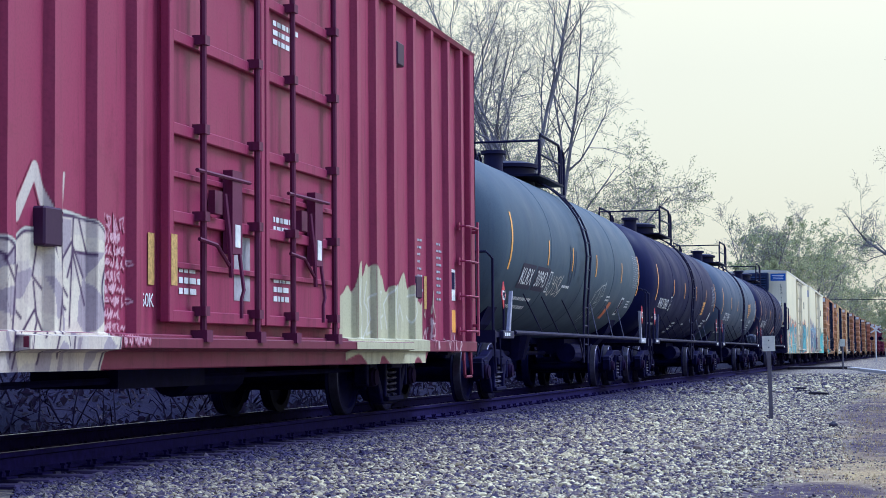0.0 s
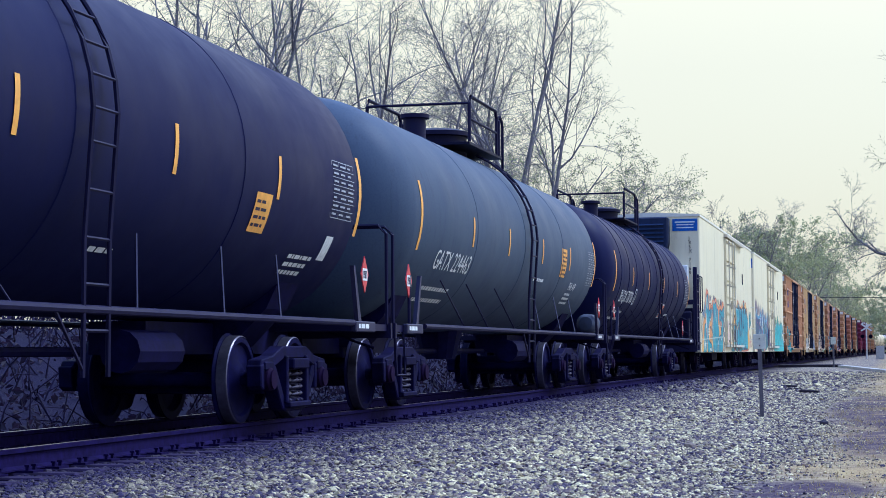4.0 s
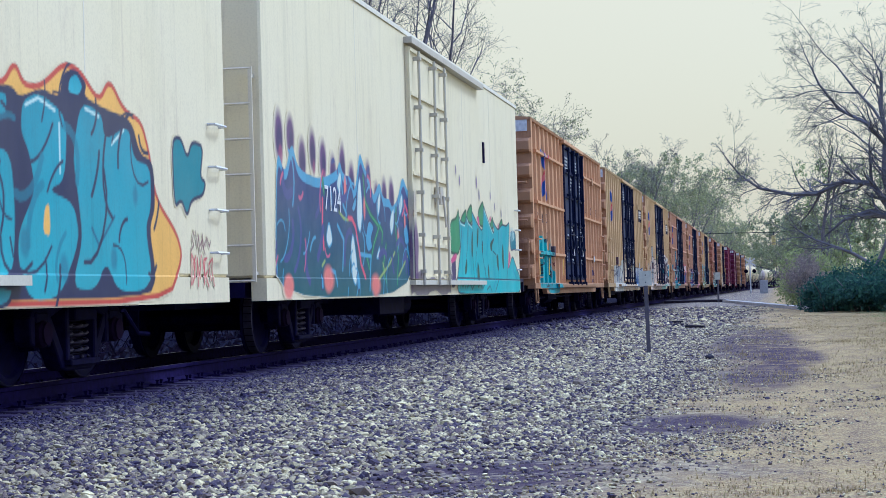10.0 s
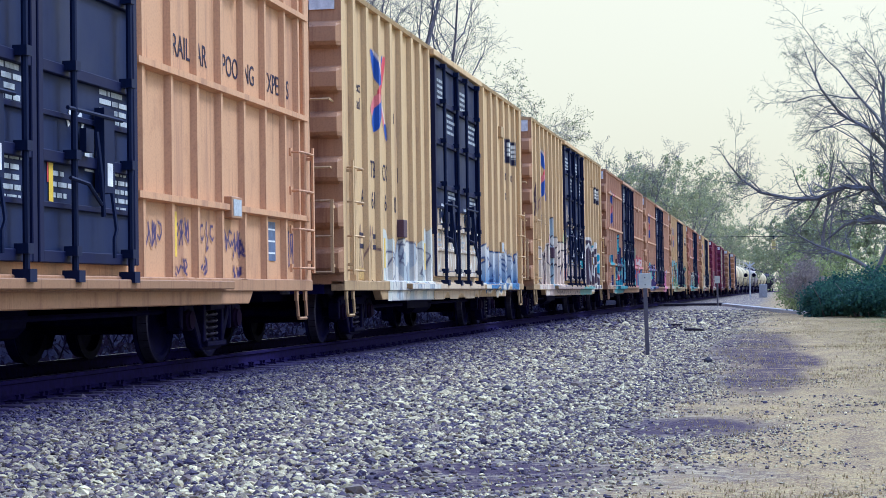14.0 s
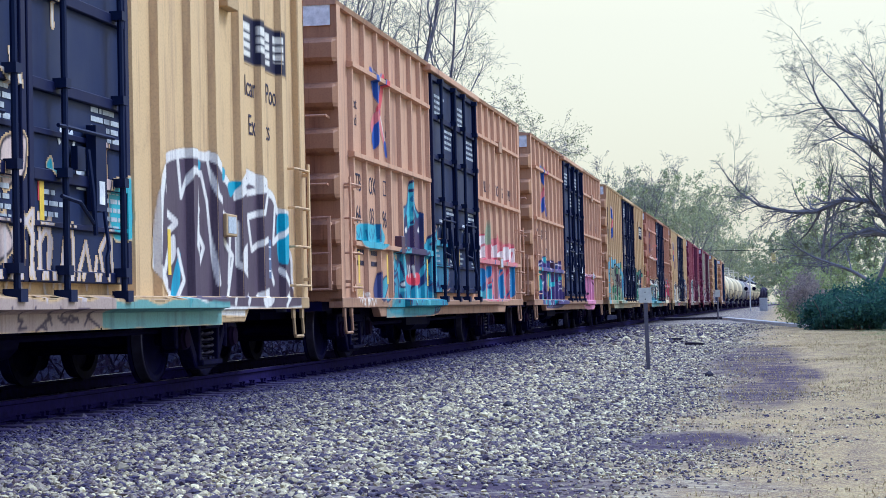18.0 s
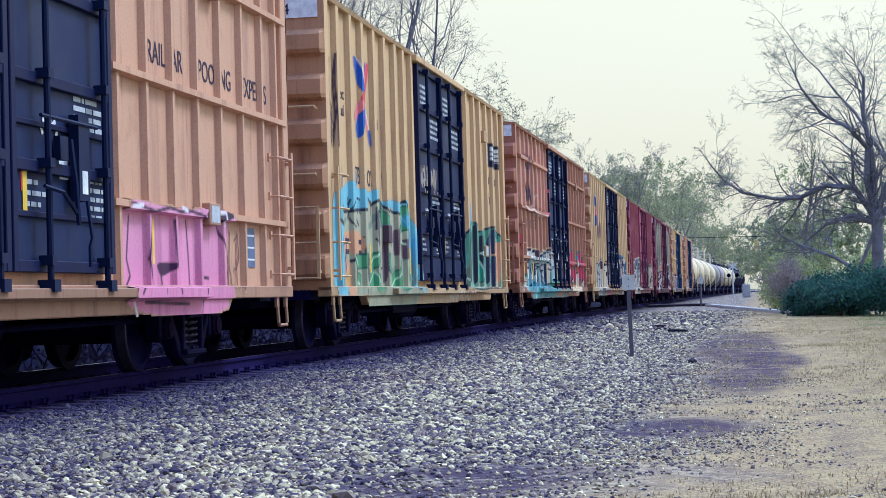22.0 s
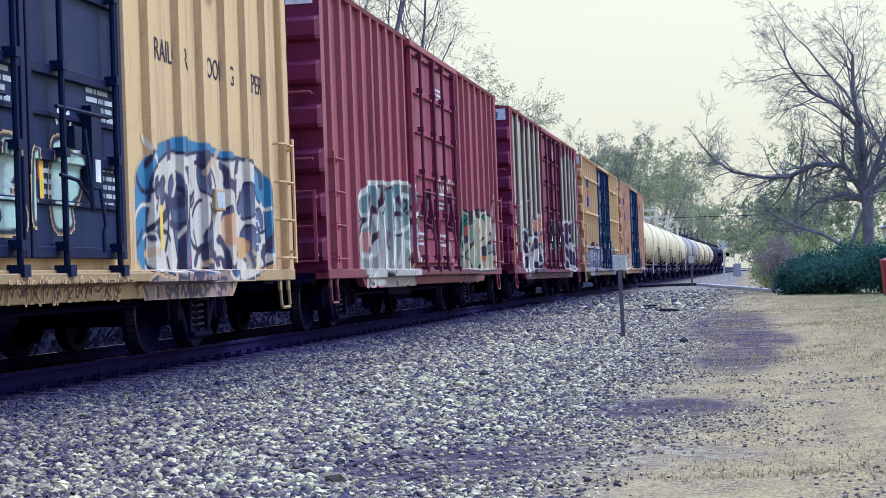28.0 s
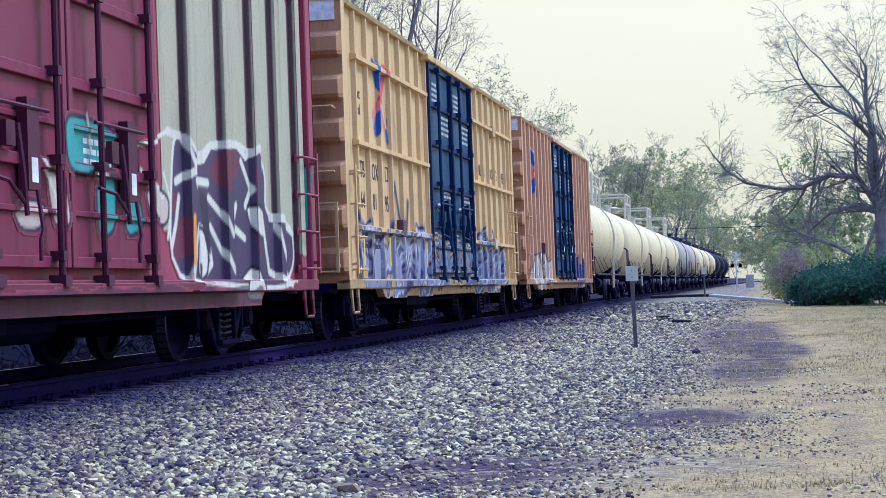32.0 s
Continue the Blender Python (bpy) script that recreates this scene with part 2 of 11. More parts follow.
DARK_PATCHES = ((-1.50, 9.2, 0.85, 1.1), (-0.60, 12.6, 0.62, 0.95), (-0.35, 31.0, 0.85, 10.0), (-0.15, 19.5, 0.55, 3.6), (0.2, 24.0, 0.45, 3.0))


def ground_material():
    m, n, l, b = material("gravel_verge_ground", 0.95, 0, 0.15)
    tc = n.new("ShaderNodeTexCoord").outputs["Object"]
    sep = n.new("ShaderNodeSeparateXYZ")
    l.new(tc, sep.inputs[0])
    warp = noise_node(n, l, 0.45, 5, 0.65, tc)
    fine = noise_node(n, l, 22, 4, 0.7, tc)
    mid = noise_node(n, l, 3.2, 5, 0.7, tc, (1.0, 0.4, 1.0))
    vor = n.new("ShaderNodeTexVoronoi")
    vor.inputs["Scale"].default_value = 16
    l.new(tc, vor.inputs["Vector"])
    # across the track: gravel, then thin dirt, then dry grass, then green
    off = n.new("ShaderNodeMath")
    off.operation = "MULTIPLY_ADD"
    l.new(warp, off.inputs[0])
    off.inputs[1].default_value = 3.6
    off.inputs[2].default_value = -1.8
    across = n.new("ShaderNodeMath")
    l.new(sep.outputs["X"], across.inputs[0])
    l.new(off.outputs[0], across.inputs[1])
    scaled = n.new("ShaderNodeMapRange")
    scaled.inputs["From Min"].default_value, scaled.inputs["From Max"].default_value = -6.0, 10.0
    l.new(across.outputs[0], scaled.inputs["Value"])
    stone = ramp(n, l, vor.outputs["Color"], ((0.2, (0.06, 0.048, 0.07)), (0.5, (0.19, 0.155, 0.13)), (0.85, (0.44, 0.38, 0.25))))
    grit = noise_node(n, l, 60, 3, 0.7, tc, (1.0, 0.55, 1.0))
    dirt = ramp(n, l, mid, ((0.35, (0.155, 0.095, 0.06)), (0.55, (0.30, 0.205, 0.092)), (0.75, (0.42, 0.32, 0.13))))
    dirt = mix(n, l, ramp(n, l, grit, ((0.45, (0,) * 3), (0.6, (0.75,) * 3))), dirt, (0.50, 0.40, 0.18))
    straw = ramp(n, l, mid, ((0.3, (0.16, 0.105, 0.06)), (0.55, (0.295, 0.215, 0.088)), (0.8, (0.38, 0.31, 0.12))))
    straw = mix(n, l, ramp(n, l, grit, ((0.48, (0,) * 3), (0.62, (0.5,) * 3))), straw, (0.40, 0.325, 0.135))
    green = ramp(n, l, mid, ((0.3, (0.10, 0.14, 0.05)), (0.7, (0.30, 0.28, 0.14))))
    def zone(p, q):
        return ramp(n, l, scaled.outputs[0], ((p, (0,) * 3), (q, (1,) * 3)))
    c = mix(n, l, zone(0.29, 0.37), stone, dirt)
    c = mix(n, l, zone(0.40, 0.50), c, straw)
    c = mix(n, l, zone(0.54, 0.80), c, green)
    # dark leaf litter on the bank behind the track, navy shade in its colour
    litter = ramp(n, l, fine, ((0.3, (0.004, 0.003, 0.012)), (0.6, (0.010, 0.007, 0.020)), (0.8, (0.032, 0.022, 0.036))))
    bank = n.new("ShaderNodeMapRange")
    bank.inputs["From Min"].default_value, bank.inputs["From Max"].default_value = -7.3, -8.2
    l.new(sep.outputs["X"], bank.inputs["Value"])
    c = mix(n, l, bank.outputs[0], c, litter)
    # dark broken patches on the verge
    patch_noise = noise_node(n, l, 1.5, 6, 0.7, tc, (0.8, 1.5, 1.0))
    patch_break = ramp(n, l, mix(n, l, 0.5, patch_noise, fine), ((0.43, (0,) * 3), (0.50, (0.95,) * 3)))
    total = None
    for cx, cy, rx, ry in DARK_PATCHES:
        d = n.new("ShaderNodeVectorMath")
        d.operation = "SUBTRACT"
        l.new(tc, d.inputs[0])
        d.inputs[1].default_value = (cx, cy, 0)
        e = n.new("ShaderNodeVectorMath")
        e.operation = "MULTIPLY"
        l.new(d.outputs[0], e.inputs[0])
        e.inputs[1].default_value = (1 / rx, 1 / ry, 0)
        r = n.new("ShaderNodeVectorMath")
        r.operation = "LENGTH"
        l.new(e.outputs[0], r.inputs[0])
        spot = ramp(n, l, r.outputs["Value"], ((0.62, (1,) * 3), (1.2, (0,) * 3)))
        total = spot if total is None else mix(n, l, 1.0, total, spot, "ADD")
    both = mix(n, l, 1.0, total, patch_break, "MULTIPLY")
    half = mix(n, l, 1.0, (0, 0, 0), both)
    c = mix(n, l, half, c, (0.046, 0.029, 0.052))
    c = mix(n, l, ramp(n, l, fine, ((0.33, (0.55,) * 3), (0.52, (0,) * 3))), c, (0.08, 0.055, 0.075))
    # dark along the rails: oil, and the train's navy shade put into the colour
    soot_shade = n.new("ShaderNodeMapRange")
    soot_shade.inputs["From Min"].default_value, soot_shade.inputs["From Max"].default_value = -4.4, -6.3
    soot_shade.inputs["To Max"].default_value = 0.85
    l.new(across.outputs[0], soot_shade.inputs["Value"])
    c = mix(n, l, soot_shade.outputs[0], c, (0.007, 0.005, 0.026))
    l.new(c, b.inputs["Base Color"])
    bump(n, l, b, fine, 0.6, 0.03)
    return m


def build_ground():
    xs = axis_steps([(-1500, -120, 300), (-120, -24, 12), (-24, -13, 1.2), (-13, -5.6, 0.3), (-5.6, 4, 0.16), (4, 20, 1), (20, 160, 20), (160, 1500, 300)])
    ys = axis_steps([(-400, -10, 60), (-10, 6, 2), (6, 34, 0.2), (34, 80, 0.8), (80, 300, 6), (300, 700, 40), (700, 2500, 300)])
    g = Geo().sheet([[(x, y, ground_height(x, y)) for x in xs] for y in ys])
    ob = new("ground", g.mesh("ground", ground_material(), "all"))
    tagged(ob, "gravel railway verge running into dry grass", "ground", kind="structure")


def ballast_material():
    m, n, l, b = material("ballast_stone", 0.9, 0, 0.25)
    geo = n.new("ShaderNodeNewGeometry")
    c = ramp(n, l, geo.outputs["Random Per Island"], ((0.0, (0.03, 0.023, 0.06)), (0.24, (0.09, 0.072, 0.10)), (0.40, (0.19, 0.14, 0.12)), (0.54, (0.29, 0.24, 0.165)), (0.74, (0.46, 0.39, 0.215)), (0.88, (0.70, 0.60, 0.32)), (1.0, (0.86, 0.76, 0.42))))
    f = noise_node(n, l, 45, 4, 0.65)
    c = mix(n, l, ramp(n, l, f, ((0.3, (0.5,) * 3), (0.6, (0,) * 3))), c, (0.14, 0.11, 0.105))
    # sooty towards the rails, in drifts, with dark navy shade put into the colour
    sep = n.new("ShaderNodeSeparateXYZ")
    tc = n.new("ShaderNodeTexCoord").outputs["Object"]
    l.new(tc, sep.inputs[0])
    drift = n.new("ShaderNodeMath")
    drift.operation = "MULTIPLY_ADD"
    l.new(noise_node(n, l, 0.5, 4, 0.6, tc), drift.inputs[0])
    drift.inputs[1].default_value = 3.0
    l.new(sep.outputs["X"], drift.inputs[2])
    soot_shade = n.new("ShaderNodeMapRange")
    soot_shade.inputs["From Min"].default_value, soot_shade.inputs["From Max"].default_value = -1.7, -4.5
    soot_shade.inputs["To Max"].default_value = 0.92
    l.new(drift.outputs[0], soot_shade.inputs["Value"])
    c = mix(n, l, soot_shade.outputs[0], c, (0.016, 0.011, 0.058))
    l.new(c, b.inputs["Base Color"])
    bump(n, l, b, f, 0.4, 0.01)
    return m


STONE_V = [(0.0, 0.0, 1.0), (0.9, 0.05, 0.35), (0.25, 0.85, 0.4), (-0.75, 0.55, 0.3), (-0.8, -0.5, 0.4), (0.2, -0.9, 0.3),
           (0.7, 0.6, -0.5), (-0.3, 0.8, -0.5), (-0.9, -0.1, -0.5), (-0.2, -0.85, -0.5), (0.8, -0.5, -0.5)]
STONE_F = [(0, 1, 2), (0, 2, 3), (0, 3, 4), (0, 4, 5), (0, 5, 1), (1, 6, 2), (2, 6, 7), (2, 7, 3), (3, 7, 8), (3, 8, 4), (4, 8, 9), (4, 9, 5), (5, 9, 10), (5, 10, 1), (1, 10, 6)]


def scatter_stones(name, spots, mat, label):
    """One mesh of many angular stones; spots: rows of x, y, z, size."""
    rng = np.random.default_rng(5)
    base = np.array(STONE_V)
    n, k = len(spots), len(base)
    spots = np.asarray(spots)
    pts = np.repeat(base[None], n, 0) * rng.uniform(0.65, 1.3, (n, k, 1))
    pts *= spots[:, None, 3:4] * rng.uniform([0.75, 0.65, 0.5], [1.3, 1.1, 0.85], (n, 3))[:, None, :]
    a = rng.uniform(0, 2 * np.pi, n)
    c, s = np.cos(a)[:, None], np.sin(a)[:, None]
    tilt = rng.normal(0, 0.35, n)[:, None]
    x, y, z = pts[..., 0], pts[..., 1], pts[..., 2]
    y, z = y * np.cos(tilt) - z * np.sin(tilt), y * np.sin(tilt) + z * np.cos(tilt)
    x, y = x * c - y * s, x * s + y * c
    v = np.stack((x, y, z), -1) + spots[:, None, :3]
    f = (np.array(STONE_F)[None] + (np.arange(n) * k)[:, None, None]).reshape(-1)
    me = bpy.data.meshes.new(name)
    me.vertices.add(n * k)
    me.vertices.foreach_set("co", v.reshape(-1))
    nf = n * len(STONE_F)
    me.loops.add(nf * 3)
    me.loops.foreach_set("vertex_index", f.astype(np.int32))
    me.polygons.add(nf)
    me.polygons.foreach_set("loop_start", np.arange(0, nf * 3, 3, dtype=np.int32))
    me.update(calc_edges=True)
    me.shade_flat()
    me.materials.append(mat)
    ob = new(name, me)
    return tagged(ob, label, "gravel", kind="stuff")


def build_ballast():
    rng = np.random.default_rng(11)
    spots = []
    for y0, y1, per, size in ((7, 14, 900, 0.0185), (14, 24, 600, 0.0200), (24, 42, 280, 0.0235), (42, 80, 30, 0.048)):
        count = int((y1 - y0) * 8.4 * per)
        x = rng.uniform(-6.5, 1.9, count)
        y = rng.uniform(y0, y1, count)
        # dense beside the rail, thinning out over the dirt
        edge = np.array([-1.25 + 1.5 * noise.noise(Vector((0.3 * b, 0.9 * a, 2.0))) + 0.7 * noise.noise(Vector((1.7 * b, 1.3 * a, 7.0))) for a, b in zip(x, y)])
        keep = rng.uniform(0, 1, count) < np.clip(1.0 - (x - edge) / 1.5, 0.004, 1.0)
        for cx, cy, rx, ry in DARK_PATCHES:
            keep &= (np.hypot((x - cx) / rx, (y - cy) / ry) > 0.85) | (rng.uniform(0, 1, count) < 0.26)
        seen = x > -0.47 * y - 0.4
        for a, b in zip(x[keep & seen], y[keep & seen]):
            s = size * rng.lognormal(0, 0.28) * (1.0 if a < -2.2 else max(0.42, 1.0 - 0.3 * (a + 2.2)))
            spots.append((a, b, ground_height(a, b) + s * 0.25, s))
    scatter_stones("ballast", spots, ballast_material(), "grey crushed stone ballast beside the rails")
    # a few dark stones that stand out
    dark = plain("dark_stone", (0.03, 0.025, 0.04), 0.8)
    for x, y, s in ((-2.42, 16.77, 0.055), (-0.88, 24.31, 0.06)):
        g = Geo()
        k = [(a * s * 1.2, b * s, c * s) for a, b, c in STONE_V]
        g.v, g.f = k, list(STONE_F)
        ob = new("stone", g.mesh("stone", dark, False, s * 0.12))
        ob.matrix_basis = pose(x, y, ground_height(x, y) + s * 0.3, 0, 0, 40 * x)
        tagged(ob, "dark angular stone lying on the gravel", "stone", "dark stones")


def build_track():
    prof = [(-0.07, -0.17), (0.07, -0.17), (0.07, -0.158), (0.015, -0.135), (0.012, -0.045), (0.036, -0.035), (0.036, -0.004), (0.03, 0), (-0.03, 0), (-0.036, -0.004), (-0.036, -0.035), (-0.012, -0.045), (-0.015, -0.135), (-0.07, -0.158)]
    for side in (1, -1):
        x = TRACK_X + side * 0.755
        rail = tagged(new("rail"), "worn steel running rail on wooden ties", "rail", "running rails", kind="structure")
        rail.matrix_basis = pose(x, 0, RAIL_TOP)
        ys = [-150, 0, 50, 110] + [130 + 25 * i for i in range(26)]
        bar, top = Geo(), Geo()
        bar.sheet([[(a + line_x(y) - TRACK_X, y, b) for a, b in prof + prof[:1]] for y in ys])
        top.sheet([[(a + line_x(y) - TRACK_X, y, 0.002) for a in (-0.026, 0.026)] for y in ys])
        part("rail_bar", (bar, RUSTRAIL), rail)
        part("running_surface", (top, RAILSTEEL), rail, "polished steel running surface")
    # creosote-dark wood, with navy under-train shade put into its colour
    tie = plain("creosoted_tie", (0.026, 0.017, 0.065), 0.9, 0, 0.2, 0.35, 5)
    me = Geo().box(-1.3, 1.3, -0.11, 0.11, -0.18, 0.0).mesh("tie", tie, False, 0.012)
    pl = Geo().box(-0.19, 0.19, -0.09, 0.09, 0, 0.018)
    for a in (-0.13, 0.13):
        for b in (-0.06, 0.06):
            pl.box(a - 0.012, a + 0.012, b - 0.012, b + 0.012, 0.018, 0.055)
            pl.box(a - 0.02, a + 0.02, b - 0.016, b + 0.016, 0.045, 0.06)
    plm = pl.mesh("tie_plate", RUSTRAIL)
    for i in range(150):
        t = new("railway_tie", me)
        t.matrix_basis = pose(TRACK_X + random.uniform(-0.03, 0.03), 6 + 0.52 * i, -0.0, 0, 0, random.uniform(-1, 1))
        tagged(t, "dark creosoted wooden railway tie in ballast", "railway tie", "ties", kind="structure")
        if i < 100:
            for s in (1, -1):
                part("tie_plate", plm, t, at=pose(s * 0.755, 0, 0))


build_ground()
build_ballast()
build_track()


# ---- rolling stock: shared pieces ----
HW = 1.60
MESH = {}


def once(key, make):
    if key not in MESH:
        MESH[key] = make()
    return MESH[key]


def side_frame_mesh():
    """A cast truck side: top chord, dipping tension member, columns and pedestal jaws, open round the springs."""
    g = Geo().slab([(-1.14, 0.56), (-1.08, 0.66), (-0.72, 0.70), (-0.40, 0.80), (0.40, 0.80), (0.72, 0.70), (1.08, 0.66), (1.14, 0.56), (0.70, 0.58), (0.36, 0.67), (-0.36, 0.67), (-0.70, 0.58)], -0.07, 0.09)
    g.slab([(-0.78, 0.60), (-0.64, 0.60), (-0.34, 0.24), (0.34, 0.24), (0.64, 0.60), (0.78, 0.60), (0.42, 0.14), (0.30, 0.11), (-0.30, 0.11), (-0.42, 0.14)], -0.07, 0.09)
    g.box(-0.02, 0.16, -0.36, 0.36, 0.15, 0.21)
    g.box(-0.02, 0.17, -0.27, 0.27, 0.56, 0.67)
    for s in (-1, 1):
        g.slab([(s * 0.30, 0.2), (s * 0.38, 0.2), (s * 0.38, 0.70), (s * 0.30, 0.70)], -0.06, 0.125)
        g.slab([(s * 0.68, 0.34), (s * 0.76, 0.34), (s * 0.76, 0.62), (s * 0.68, 0.62)], -0.06, 0.10)
        g.slab([(s * 1.03, 0.34), (s * 1.13, 0.38), (s * 1.15, 0.60), (s * 1.03, 0.62)], -0.06, 0.10)
        g.slab([(s * 0.76, 0.55), (s * 1.03, 0.55), (s * 1.03, 0.64), (s * 0.76, 0.64)], -0.06, 0.11)
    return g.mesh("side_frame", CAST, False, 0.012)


def spring_mesh():
    g = Geo()
    for c, x in ((-0.19, 0.09), (0.0, 0.11), (0.19, 0.09)):
        pts = [(x + 0.075 * math.cos(a), c + 0.075 * math.sin(a), 0.22 + 0.36 * a / (2 * math.pi * 5)) for a in np.linspace(0, 2 * math.pi * 5, 46)]
        g.tube(pts, 0.018, 4)
    return g.mesh("spring", SPRINGSTEEL, "all")


def wheelset_mesh():
    g = Geo()
    r = 0.457
    for s in (-1, 1):
        c = s * 0.755
        prof = [(-0.04, 0.10), (-0.035, 0.14), (-0.01, 0.20), (0.0, 0.36), (-0.05, 0.385), (-0.06, r + 0.0), (0.055, r - 0.004), (0.065, r - 0.03), (0.06, 0.385), (0.03, 0.36), (0.02, 0.2), (0.06, 0.14), (0.07, 0.10), (0.07, 0.0)]
        flange = [(-0.06, r), (-0.085, r + 0.024), (-0.095, r + 0.02), (-0.095, 0.385), (-0.05, 0.385)]
        g.lathe([(c + s * a, q) for a, q in prof], 30, "x")
        g.lathe([(c + s * a, q) for a, q in flange], 30, "x")
        g.lathe([(c + s * a, q) for a, q in ((0.07, 0.075), (0.36, 0.075), (0.38, 0.06), (0.38, 0.0))], 12, "x")
    g.lathe([(-0.75, 0.08), (0.75, 0.08)], 12, "x")
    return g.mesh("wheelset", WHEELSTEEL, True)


def tread_mesh():
    """The polished running band of the wheel on the road's side."""
    return Geo().lathe([(0.755 + a, q) for a, q in ((-0.05, 0.4585), (0.056, 0.4545), (0.0665, 0.444))], 30, "x").mesh("wheel_tread", TREAD, True)


def bearing_mesh():
    g = Geo().lathe([(-0.06, 0.12), (0.04, 0.12), (0.06, 0.10), (0.08, 0.10), (0.085, 0.04), (0.085, 0.0)], 16, "x")
    return g.mesh("bearing_cap", plain("rusty_bearing", (0.016, 0.007, 0.034), 0.8, 0.0, 0.05), True)


def add_truck(car, y):
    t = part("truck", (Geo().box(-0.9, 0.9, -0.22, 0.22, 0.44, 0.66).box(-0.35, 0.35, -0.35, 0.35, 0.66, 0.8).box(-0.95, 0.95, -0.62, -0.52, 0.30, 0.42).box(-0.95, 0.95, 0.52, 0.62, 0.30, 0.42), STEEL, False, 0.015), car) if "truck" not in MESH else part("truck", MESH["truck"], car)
    MESH["truck"] = t.data
    t.matrix_basis = pose(0, y, 0)
    for s in (1, -1):
        part("side_frame", once("side_frame", side_frame_mesh), t, at=pose(s * 1.02, 0, 0, 0, 0, 0 if s > 0 else 180))
        part("spring", once("spring", spring_mesh), t, at=pose(s * 0.95, 0, 0, 0, 0, 0 if s > 0 else 180))
        if s > 0:
            for d in (-0.89, 0.89):
                part("bearing_cap", once("bearing", bearing_mesh), t, "dull rusty axle bearing cap", at=pose(1.1, d, 0.457))
    for d in (-0.89, 0.89):
        WHEELS.append(part("wheelset", once("wheelset", wheelset_mesh), t, at=pose(0, d, 0.457)))
        part("wheel_tread", once("tread", tread_mesh), t, "worn bright wheel tread", at=pose(0, d, 0.457))
    return t


WHEELS = []


def coupler_mesh():
    g = Geo().box(-0.10, 0.10, -0.1, 0.75, 0.70, 0.94)
    g.slab([(-0.16, 0.72), (0.18, 0.72), (0.20, 0.95), (0.06, 1.0), (0.02, 0.86), (-0.10, 0.86), (-0.18, 0.96)], 0.66, 0.98, "z")
    g.tube([(0.25, 0.3, 0.62), (0.3, 0.6, 0.36), (0.3, 0.95, 0.34)], 0.028, 6)
    g.tube([(0.0, 0.1, 1.02), (0.7, 0.12, 1.0), (1.35, 0.1, 0.78)], 0.016, 5)
    return g.mesh("coupler", STEEL, False)


def add_couplers(car, half):
    me = once("coupler", coupler_mesh)
    part("coupler", me, car, at=pose(0, half, 0))
    part("coupler", me, car, at=pose(0, -half, 0, 0, 0, 180))


def ladder_mesh(width, z0, z1, rungs, depth=0.09):
    g = Geo()
    for y in (0, width):
        g.box(depth - 0.012, depth + 0.012, y - 0.022, y + 0.022, z0, z1)
        for z in (z0 + 0.10, z1 - 0.10):
            g.box(0, depth, y - 0.02, y + 0.02, z - 0.02, z + 0.02)
    for i in range(rungs):
        z = z0 + 0.015 + (z1 - z0 - 0.03) * i / (rungs - 1)
        g.tube([(depth, 0, z), (depth, width, z)], 0.017, 6)
    return g


def side_ladder_mesh():
    """One flat stile and four round rungs that bend in to the first post."""
    g = Geo().box(0.10, 0.125, -0.03, 0.03, 0.98, 2.56)
    for k in range(4):
        z = 1.04 + 0.475 * k
        g.tube([(0.0, -0.01, z), (0.11, 0.0, z), (0.125, 0.04, z), (0.125, 0.60, z), (0.10, 0.66, z), (0.0, 0.66, z)], 0.016, 6)
        g.box(-0.01, 0.012, 0.62, 0.70, z - 0.05, z + 0.05)
    for z in (1.12, 2.42):
        g.box(0.0, 0.11, -0.02, 0.02, z - 0.02, z + 0.02)
    return g


def stirrup_mesh(w=0.42, top=0.80, bottom=0.42):
    return Geo().tube([(0, 0, top), (0.02, 0, bottom + 0.03), (0.02, 0.03, bottom), (0.02, w - 0.03, bottom), (0.02, w, bottom + 0.03), (0, w, top)], 0.022, 6).box(-0.012, 0.02, -0.05, 0.05, top - 0.16, top).box(-0.012, 0.02, w - 0.05, w + 0.05, top - 0.16, top).mesh("step_iron", PAINT)


def write_on(car, text, u, z, size, mat=None, x=None, half=0.0, wide=1.0, spacing=1.0, name="lettering"):
    """Lettering on the side that faces the road; u from the leading end."""
    ob = part(name, letters(text, size, mat or STENCIL, spacing, wide), car)
    ob.matrix_basis = pose((HW - 0.06) if x is None else x, u - half, z)
    return ob


# ---- box cars ----
RIBS = {
    "rib": [0.88, 1.75, 2.58, 3.44, 4.28, 5.16, 5.89, 6.65, 12.0, 12.75, 13.78, 14.62, 15.54, 16.42, 17.35],
    "belt": [1.02, 1.85, 2.74, 3.59, 4.47, 5.37, 6.19, 6.92, 12.02, 12.87, 13.70, 14.55, 15.42, 16.31, 17.19, 17.85],
    "red": [0.7, 1.45, 2.2, 2.95, 3.7, 4.28, 5.0, 5.72, 6.46, 12.6, 13.35, 14.12, 15.05, 15.95, 16.85, 17.6],
    "wide": [0.47, 1.76, 3.11, 4.15, 5.40, 6.50, 12.97, 14.31, 15.53, 16.57, 17.6],
}
# half width and depth of the side posts
POST = {"rib": (0.085, 0.075), "belt": (0.035, 0.065), "red": (0.065, 0.075), "wide": (0.11, 0.085)}
SHEET = 1.50
LEN = 18.3


def post_mesh(style):
    w, d = POST[style]
    z0, z1 = 0.86, 4.93
    return Geo().slab([(-w - 0.035, 0), (-w, d), (w, d), (w + 0.035, 0)], z0, z1, "z")


